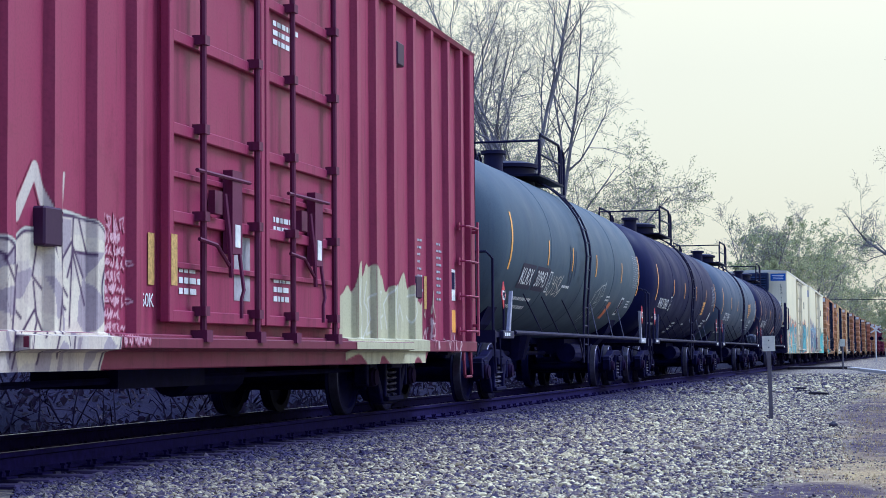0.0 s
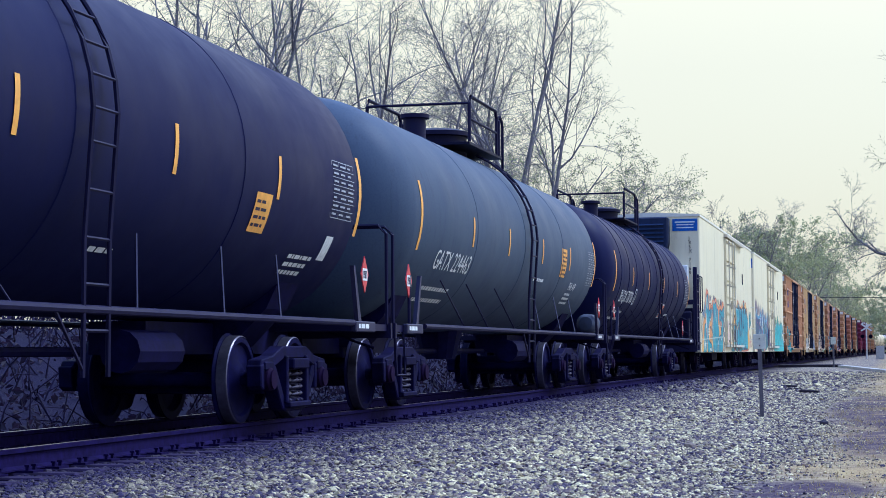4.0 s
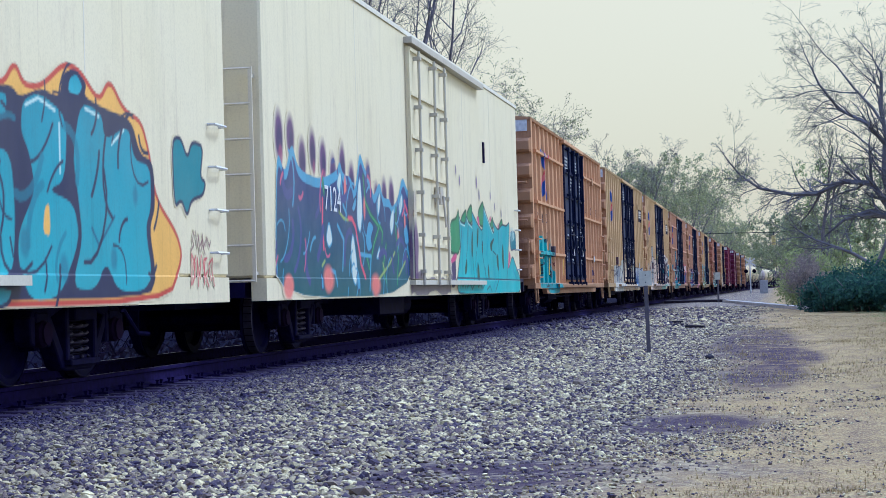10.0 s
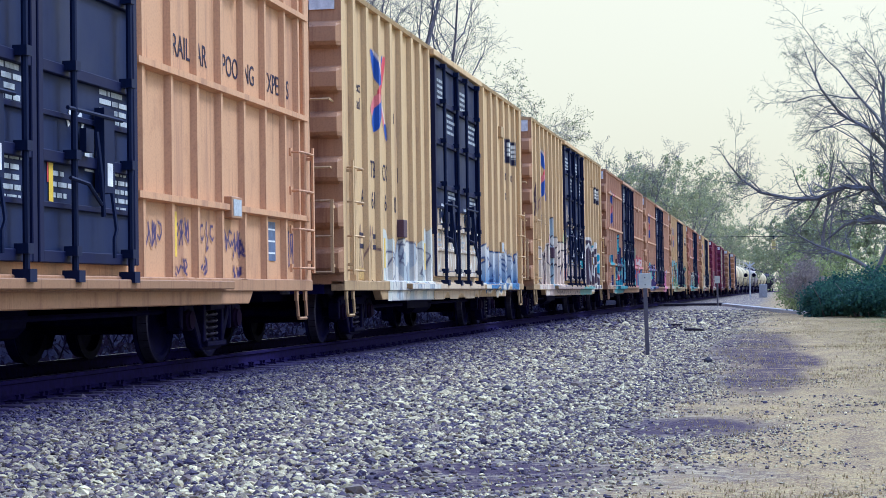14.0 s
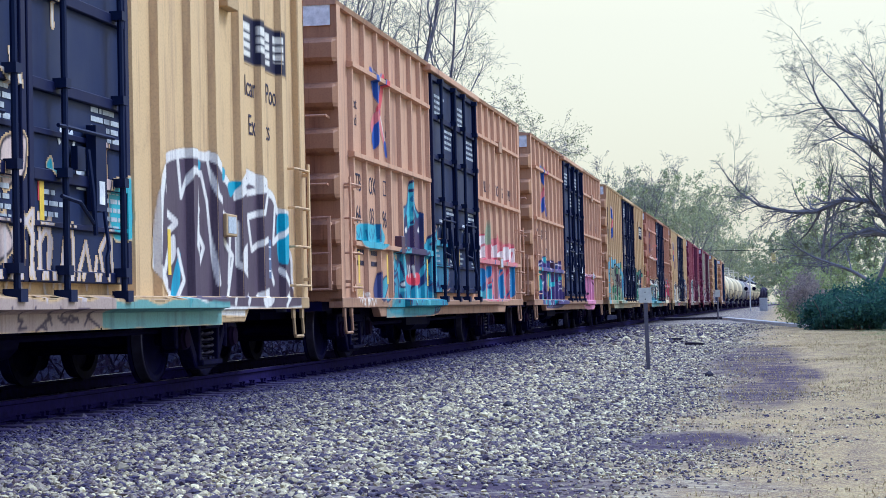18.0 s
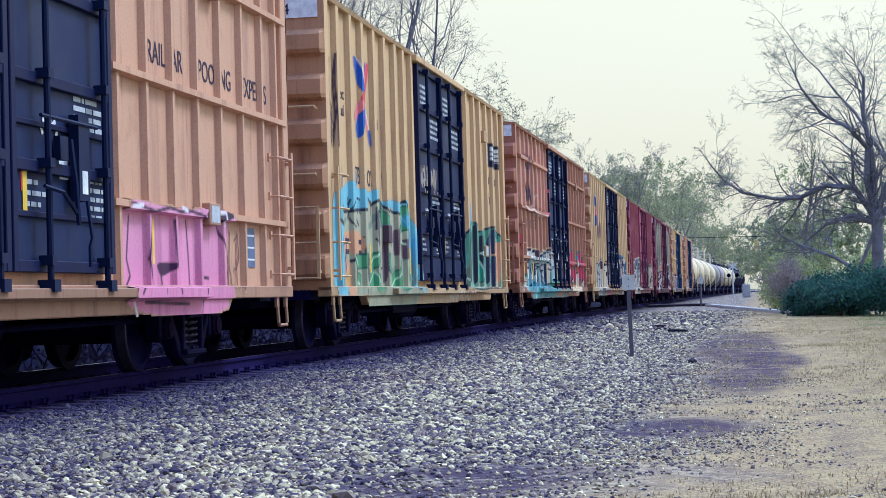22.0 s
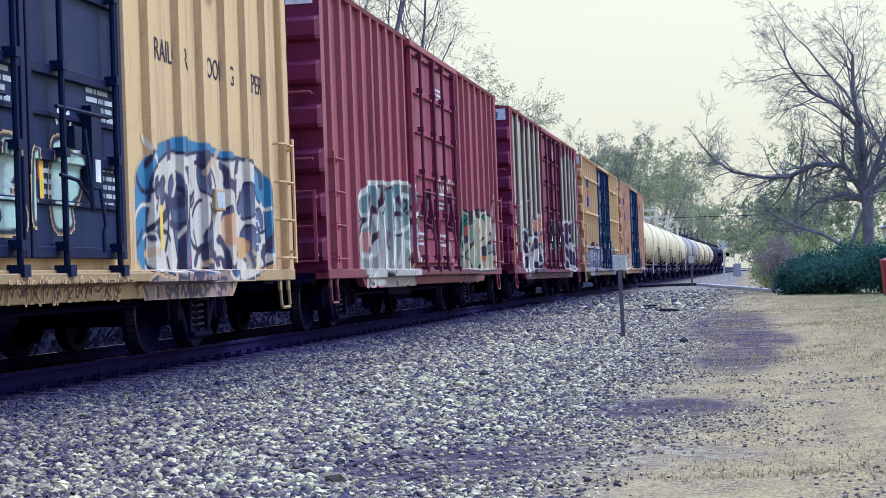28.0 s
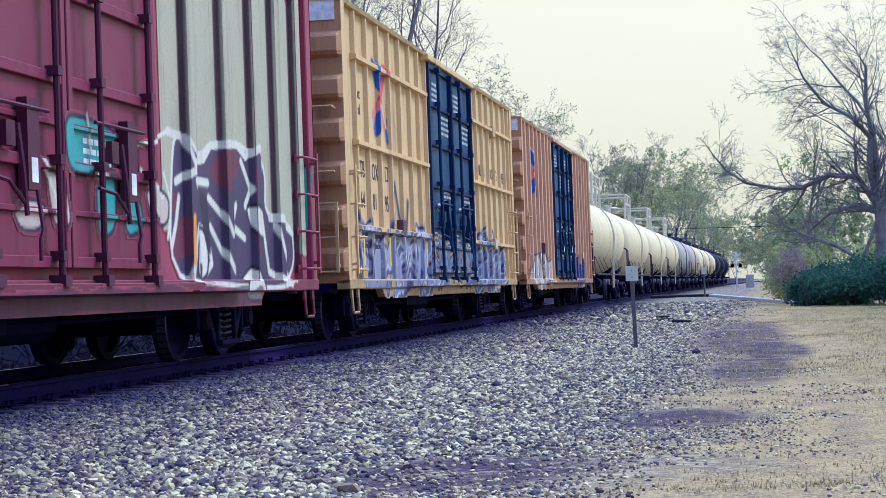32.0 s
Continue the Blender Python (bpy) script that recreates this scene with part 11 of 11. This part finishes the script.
def bush(at, size, label, seed, leaves, count, leaf_size, name="bush", stems=12):
    rng = np.random.default_rng(seed)
    ob = thing(name, label, "bush", "trackside bushes")
    ob.matrix_basis = pose(at[0], at[1], ground_height(*at) - 0.05)
    g = Geo()
    for k in range(stems):
        x, y = rng.normal(0, 0.25, 2) * np.array(size[:2])
        d = Vector((x * 0.8, y * 0.8, size[2])) * rng.uniform(0.6, 1.0)
        g.tube([(x * 0.4, y * 0.4, -0.1), tuple(Vector((x * 0.4, y * 0.4, 0)) + d * 0.5), tuple(d + Vector((x, y, 0)) * 0.8)], [0.03, 0.02, 0.006], 4, caps=False)
    part("brushwood", (g, TWIG), ob)
    # clumps of leaves with an uneven outline
    spots = []
    clumps = rng.normal(0, 1, (26, 3))
    clumps /= np.linalg.norm(clumps, axis=1)[:, None]
    clumps *= rng.uniform(0.35, 0.95, (26, 1))
    for k in range(count):
        c = clumps[rng.integers(26)]
        p = c + rng.normal(0, 0.20, 3)
        spots.append((p[0] * size[0] * 0.5, p[1] * size[1] * 0.5, max(0.02, size[2] * (0.48 + 0.48 * p[2]))))
    part("foliage", leaf_mesh("foliage", spots, leaf_size, leaves, rng), ob)
    return ob


def build_trees():
    bare = "bare early-spring tree behind the railway line"
    two = ((-0.28, 0.1, 0.95), (0.3, -0.1, 0.9))
    # thicket behind the train
    k = 0
    for x, y, h in ((-26, 62, 14), (-23.6, 66, 14.5), (-21.6, 63, 13.2), (-19.9, 66, 13.2), (-18.8, 61, 9.5), (-28.5, 68, 14), (-24.8, 74, 15.5), (-21.2, 76, 14), (-22.4, 57, 11), (-17.6, 70, 9.5), (-28, 76, 16)):
        tree((x, y), h, bare, 20 + k, 0.74, 0.03, 0.2, (8, 6, 5, 3), BUDS, 0.03, 0.5, forks=two if k % 2 else ((0.1, 0, 1),), twigs=DARKTWIG if k % 3 else None)
        k += 1
    # tall slender trees with open tops
    for x, y, h, l in ((-23.0, 95, 17.5, 0.02), (-20.6, 96, 19.5, 0.05), (-18.3, 94, 20.5, -0.04), (-17.5, 97, 18.2, 0.04), (-21.6, 101, 17.5, -0.02)):
        tree((x, y), h, "tall slender bare tree behind the railway line", 50 + k, 0.60, 0.05, 0.34, (10, 6, 5, 2), BUDS, 0.03, 0.3, girth=0.0095, lean=(l, 0), forks=((l, 0, 1), (l - 0.25, 0.1, 0.7)), thin=0.008)
        k += 1
    # rounded trees in bud below them
    for x, y, h in ((-25, 104, 14), (-19.4, 100, 12), (-17.8, 102, 11.5), (-16.8, 99, 11.0), (-15.6, 97, 9.8), (-14.9, 101, 7.5), (-24.6, 112, 15)):
        tree((x, y), h, "rounded tree in pale green bud behind the railway line", 80 + k, 0.85, 0.0, 0.2, (8, 7, 5, 3), BUDS, 0.05, 0.8, forks=((-0.35, 0.1, 0.85), (0.5, -0.1, 0.75)), thin=0.008)
        k += 1
    # leafing trees along the far bend
    tree((-17.6, 235), 16.5, "bare tree far down the line", 118, 0.62, 0.03, 0.2, (9, 6, 5, 3), None, girth=0.012, forks=two, thin=0.016)
    for x, y, h in ((-15.6, 240, 13.6), (-14.0, 247, 15.0), (-13.2, 262, 15.6), (-12.6, 280, 16.2), (-12.0, 300, 16), (-11.4, 320, 14.5), (-10.8, 342, 13), (-9.6, 368, 11.5), (-8.0, 395, 10), (-6.2, 430, 9), (-3.4, 475, 8.5), (-16.0, 225, 9)):
        tree((x, y), h, "tree in young leaf far down the line", 120 + k, 0.72, 0.02, 0.12, (8, 6, 5, 2), HAZY, 0.13, 3, forks=two, thin=0.016)
        k += 1
    # on the road side
    tree((4.2, 68), 9.4, "wide bare tree with a dark trunk beside the hedge", 311, 0.75, 0.02, 0.38, (9, 6, 4, 3), BUDS, 0.022, 0.3, girth=0.023, forks=(), twigs=DARKTWIG, thin=0.005, limbs=(
        ((-0.05, 3.4), (-0.75, 4.5), (-1.7, 4.6), (-2.7, 4.2), (-3.6, 4.2), (-4.7, 4.45), (-5.4, 5.0), (-5.8, 5.5)),
        ((0.0, 3.4), (-0.3, 4.7), (-0.25, 5.9), (-0.9, 6.6), (-1.8, 7.2), (-2.5, 8.1), (-2.9, 9.1)),
        ((0.0, 3.5), (-0.1, 5.7), (-0.35, 7.1), (-0.3, 8.4), (-0.7, 9.2)),
        ((0.0, 3.5), (0.7, 5.3), (1.4, 7.0), (1.9, 8.7)),
        ((0.0, 3.2), (-0.9, 3.5), (-1.8, 3.2), (-2.4, 2.7)),
        ((0.0, 3.4), (1.2, 4.4), (2.4, 4.9))))
    tree((1.85, 76), 8.2, "slender bare tree with fine twigs beside the hedge", 316, 0.5, 0.05, 0.3, (9, 7, 5, 3), BUDS, 0.025, 0.5, girth=0.011, forks=((0.0, 0, 0.72),))
    tree((7.4, 84), 12.5, "bare tree behind the hedge", 303, 0.65, 0.04, 0.2, (8, 6, 5, 3), BUDS, 0.03, 0.4, girth=0.018, forks=two, twigs=DARKTWIG)
    tree((3.7, 66), 5.2, "small bare tree leaning over the hedge", 309, 0.7, 0.02, 0.3, (7, 6, 5), None, girth=0.022, lean=(-0.2, 0), forks=((-0.7, 0, 0.6), (0.4, 0, 0.8)), twigs=DARKTWIG)
    tree((3.0, 118), 8.0, "budding small tree behind the bushes", 305, 0.8, 0.02, 0.15, (8, 6, 4), FRESH, 0.10, 3)
    for x, y, h in ((1.6, 165, 5.5), (3.4, 150, 5.8), (6.0, 140, 6), (9, 170, 8), (3.0, 210, 8), (13, 150, 9), (7, 230, 9.5), (1.0, 240, 8), (0.4, 300, 10), (4.5, 190, 8)):
        tree((x, y), h, "tree in young leaf beyond the crossing", 340 + k, 0.9, 0.0, 0.1, (8, 6, 4), MISTY, 0.13, 5, forks=two, thin=0.012)
        k += 1
    # hedge and bushes
    for i, (x, y, w, h) in enumerate(((1.65, 59.5, 2.0, 1.25), (2.6, 57.5, 2.4, 1.30), (4.3, 56.5, 2.8, 1.55), (6.2, 56, 2.6, 1.6), (1.9, 61.5, 1.8, 1.45), (8.2, 56, 2.8, 1.6), (3.5, 60, 2.6, 1.65))):
        bush((x, y), (w, 2.2, h), "dense dark green hedge bush", 400 + i, DEEP, 6500, 0.055, "hedge", 6)
    stems = ((-0.15, 0.1, 0.9), (0.15, -0.2, 0.9), (0.05, 0.2, 1.0), (-0.08, -0.2, 0.85), (0.22, 0.1, 0.8))
    for i, (x, y, h) in enumerate(((0.75, 63, 1.6), (1.05, 65, 1.7), (0.9, 67, 1.6))):
        tree((x, y), h, "grey-brown twiggy bush in bud", 420 + i, 0.6, 0.03, 0.05, (7, 6, 4), RUSSET, 0.035, 1, girth=0.010, forks=stems, thin=0.0035, name="bush", kind="bush")
    for i, (x, y, w, h) in enumerate(((1.3, 72, 2.4, 2.3), (2.6, 76, 3.0, 2.5), (4.2, 74, 2.6, 2.3), (0.9, 80, 1.8, 2.6))):
        bush((x, y), (w, 2.4, h), "bright green bush in fresh leaf", 430 + i, FRESH, 4200, 0.06, "bush", 14)


def build_brush():
    """Dead brush on the bank behind the rails, one tangle."""
    rng = np.random.default_rng(77)
    g = Geo()
    for k in range(3600):
        x, y = rng.uniform(-17.5, -10.4), rng.uniform(12, 90)
        h = rng.uniform(0.4, 1.1) + 0.16 * max(0.0, -11.5 - x)
        b = Vector((x, y, ground_height(x, y) - 0.02))
        d = Vector((rng.normal(0, 0.5), rng.normal(0, 0.6), rng.uniform(0.25, 1))).normalized() * h
        g.tube([b, b + d * 0.5 + Vector((0, 0, 0.08)), b + d + Vector((0, rng.normal(0, 0.1), -0.06))], [0.016, 0.011, 0.004], 3, caps=False)
    # stems near black: the bank's navy shade is put into their colour
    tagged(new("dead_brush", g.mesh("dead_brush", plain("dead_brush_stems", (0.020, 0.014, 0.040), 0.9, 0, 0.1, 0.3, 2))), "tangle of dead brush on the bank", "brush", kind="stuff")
    spots = []
    for k in range(9000):
        x, y = rng.uniform(-14, -9.6), rng.uniform(10, 80)
        spots.append((x, y, ground_height(x, y) + rng.uniform(0, 0.12)))
    # fallen leaves darkened in the colour itself to stand in for shade
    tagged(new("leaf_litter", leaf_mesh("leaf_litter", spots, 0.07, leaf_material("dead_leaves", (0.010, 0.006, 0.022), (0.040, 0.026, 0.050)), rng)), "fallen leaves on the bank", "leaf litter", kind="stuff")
    # dry and green grass tufts on the verge
    g, q = [], []
    for k in range(42000):
        y = 8 + 50 * rng.uniform(0, 1) ** 1.8
        x = rng.uniform(-1.4, 4.8)
        m = noise.noise(Vector((x * 0.9, y * 0.35, 1.0)))
        if rng.uniform(0, 1) > 0.12 + 0.6 * (x + 0.6) / 3 + 0.7 * m:
            continue
        (q if x + 1.5 * m > 2.9 else g).append((x, y, ground_height(x, y)))
    for spots, mat, nm, lab in ((g, leaf_material("dry_grass", (0.20, 0.14, 0.07), (0.48, 0.40, 0.20)), "dry_grass", "short dry grass on the verge"), (q, leaf_material("green_grass", (0.12, 0.16, 0.05), (0.35, 0.34, 0.16)), "green_grass", "short green grass beyond the verge")):
        v, f = [], []
        for x, y, z in spots:
            for b in range(3):
                a, s = rng.uniform(0, 6.28), rng.uniform(0.010, 0.030) * min(1.3, 0.4 + y / 25)
                w = 0.006
                px, py = x + rng.normal(0, 0.03), y + rng.normal(0, 0.03)
                i = len(v)
                dx, dy = math.cos(a), math.sin(a)
                v += [(px - dy * w, py + dx * w, z - 0.01), (px + dy * w, py - dx * w, z - 0.01), (px + dx * s * 0.8, py + dy * s * 0.8, z + s)]
                f.append((i, i + 1, i + 2))
        me = bpy.data.meshes.new(nm)
        me.from_pydata(v, [], f)
        me.materials.append(mat)
        tagged(new(nm, me), lab, "grass", kind="stuff")


def build_furniture():
    """The marker post, the second post, kerb, timbers, crossing mast, overhead cable, house."""
    grey = plain("weathered_grey_paint", (0.11, 0.10, 0.12), 0.6, 0.2)
    pale = plain("faded_sign_face", (0.60, 0.60, 0.50), 0.55, 0.1, 0.4, 0.12)
    post = thing("marker_post", "grey marker post with a small pale square plate", "marker post")
    post.matrix_basis = pose(-1.8, 26.38, ground_height(-1.8, 26.38), 0, -1.2, 8)
    part("post", (Geo().box(-0.028, 0.028, -0.012, 0.012, -0.2, 1.12), grey, False, 0.004), post)
    part("plate", (Geo().box(-0.088, 0.088, -0.02, -0.013, 0.95, 1.16), pale, False, 0.003), post, "faded pale square plate")
    for z in (1.0, 1.1):
        part("bolt", (Geo().lathe([(-0.026, 0.0), (-0.026, 0.009), (-0.019, 0.009)], 8, "y", (0, 0, z)), STEEL), post)
    far = thing("marker_post", "slim marker post with a white top near the crossing", "marker post")
    far.matrix_basis = pose(-3.2, 104, ground_height(-3.2, 104))
    part("post", (Geo().tube([(0, 0, -0.2), (0, 0, 1.5)], 0.05, 8), grey), far)
    part("plate", (Geo().box(-0.14, 0.14, -0.06, -0.05, 1.25, 1.65), pale), far)
    timber = plain("dark_timber", (0.035, 0.028, 0.04), 0.85, 0, 0.2, 0.35, 6)
    for x, y, l, a in ((-1.73, 39.73, 0.45, 62), (-2.2, 43.5, 0.3, 70), (-2.5, 47, 0.35, 80)):
        ob = new("timber_offcut", Geo().box(-0.04, 0.04, -l / 2, l / 2, -0.02, 0.055).mesh("timber_offcut", timber, False, 0.015))
        ob.matrix_basis = pose(x, y, ground_height(x, y) + 0.02, 2, 3, a)
        tagged(ob, "dark splintered timber piece on the gravel", "timber", "loose timbers")
    kerb = plain("pale_concrete", (0.48, 0.45, 0.42), 0.85, 0, 0.2, 0.25, 4)
    a, b = Vector((-3.2, 108, 0)), Vector((1.35, 60, 0))
    n = 16
    for i in range(n):
        p, q = a.lerp(b, i / n), a.lerp(b, (i + 0.985) / n)
        d = (q - p).normalized() * 0.5
        s = Vector((-d.y, d.x, 0)) * 0.28
        g = Geo().slab([(v.x, v.y) for v in (p - s, q - s, q + s, p + s)], -0.1, 0.10, "z")
        ob = new("kerb_stone", g.mesh("kerb_stone", kerb, False, 0.015))
        tagged(ob, "pale concrete kerb length beside the drive", "kerb stone", "kerb")
    cross = new("crossing_timber", Geo().box(-1.7, 1.7, -1.6, 1.6, 0.0, 0.14).mesh("crossing_timber", timber, False, 0.02))
    cross.matrix_basis = pose(-4.5, 106, -0.02)
    tagged(cross, "dark timber crossing panel beside the rails", "crossing panel")
    mast = thing("crossing_signal", "white crossing signal mast by the line", "crossing signal")
    mast.matrix_basis = pose(-2.6, 190, 0)
    white = plain("white_signal_paint", (0.7, 0.7, 0.68), 0.5)
    part("mast", (Geo().tube([(0, 0, 0), (0, 0, 3.6)], 0.07, 8), white), mast)
    part("crossbuck", (Geo().slab([(-0.55, 2.85), (-0.45, 2.75), (0.55, 3.45), (0.45, 3.55)], -0.1, -0.07, "y").slab([(-0.55, 3.45), (-0.45, 3.55), (0.55, 2.85), (0.45, 2.75)], -0.13, -0.101, "y"), white), mast)
    for x in (-0.4, 0.4):
        part("lamp_hood", (Geo().lathe([(-0.25, 0.16), (-0.02, 0.16), (0.0, 0.2), (0.02, 0.2), (0.02, 0.0)], 14, "y", (x, 0, 2.25)), STEEL), mast)
    part("cabinet", (Geo().box(0.9, 1.7, -0.3, 0.3, 0, 1.3), plain("silver_cabinet", (0.45, 0.46, 0.48), 0.4, 0.5), False, 0.02), mast)
    wire = Geo().tube([(-30, 205, 7.2), (-10, 205, 6.6), (0, 205, 6.5), (12, 205, 6.6), (30, 205, 7.3)], 0.03, 5)
    tagged(new("overhead_cable", wire.mesh("overhead_cable", STEEL)), "black cable strung across the road", "cable")
    lamp = thing("street_lamp", "hanging yellow street lamp on the cable", "street lamp")
    lamp.matrix_basis = pose(-0.2, 205, 5.6)
    part("hanger", (Geo().tube([(0, 0, 0.6), (0, 0, 0.95)], 0.03, 6), STEEL), lamp)
    part("housing", (Geo().box(-0.22, 0.22, -0.2, 0.2, -0.45, 0.6), plain("yellow_signal_box", (0.62, 0.5, 0.16), 0.5), False, 0.05), lamp)
    # a pale house beyond the bushes
    wall = plain("pale_siding", (0.62, 0.63, 0.62), 0.7, 0, 0.3, 0.06)
    house = thing("house", "pale clapboard house behind the trees", "house")
    house.matrix_basis = pose(13.4, 118, 0)
    part("wall", (Geo().box(-5, 5, -4, 4, 0, 3.1), wall), house)
    part("roof", (Geo().slab([(-5.4, 3.0), (5.4, 3.0), (0, 5.6)], -4.4, 4.4, "y"), plain("grey_shingle", (0.16, 0.15, 0.17), 0.9)), house)
    for x in (-3.2, 0.2, 3.2):
        w = part("window", (Geo().box(x - 0.5, x + 0.5, -4.03, -4.0, 1.0, 2.3), plain("dark_pane", (0.03, 0.035, 0.05), 0.15)), house)
        part("frame", (Geo().box(x - 0.58, x - 0.5, -4.06, -4.0, 0.92, 2.38).box(x + 0.5, x + 0.58, -4.06, -4.0, 0.92, 2.38).box(x - 0.5, x + 0.5, -4.06, -4.0, 2.3, 2.38).box(x - 0.5, x + 0.5, -4.06, -4.0, 0.92, 1.0), wall), w)
    bin_ = new("litter_bin", Geo().lathe([(0, 0.28), (0.9, 0.34), (0.92, 0.36), (0.98, 0.36), (1.05, 0.2), (1.06, 0.0)], 16, "z").mesh("litter_bin", plain("red_plastic", (0.32, 0.04, 0.05), 0.5), True))
    bin_.matrix_basis = pose(3.9, 53.0, ground_height(3.9, 53))
    tagged(bin_, "red bin standing before the hedge", "bin")


build_trees()
build_brush()
build_furniture()


def motions():
    """The whole train rolls past at one steady speed."""
    for car, y in CARS:
        rows = []
        for t in range(0, 33, 2):
            at = y - SPEED * t
            turn = math.degrees(math.atan2(line_x(at + 6.4) - line_x(at - 6.4), 12.8))
            rows.append((t, pose(line_x(at), at, RAIL_TOP, 0, 0, turn)))
        walk(car, rows)
    # wheels of the cars that come close turn with the rails under them
    step = 2 / 30
    turn = math.degrees(SPEED * step / 0.457)
    for w in WHEELS[:76]:
        y = w.location.y
        walk(w, [(min(32.0, step * i), pose(0, y, 0.457) @ Matrix.Rotation(radians(turn * i), 4, "X")) for i in range(481)])


motions()
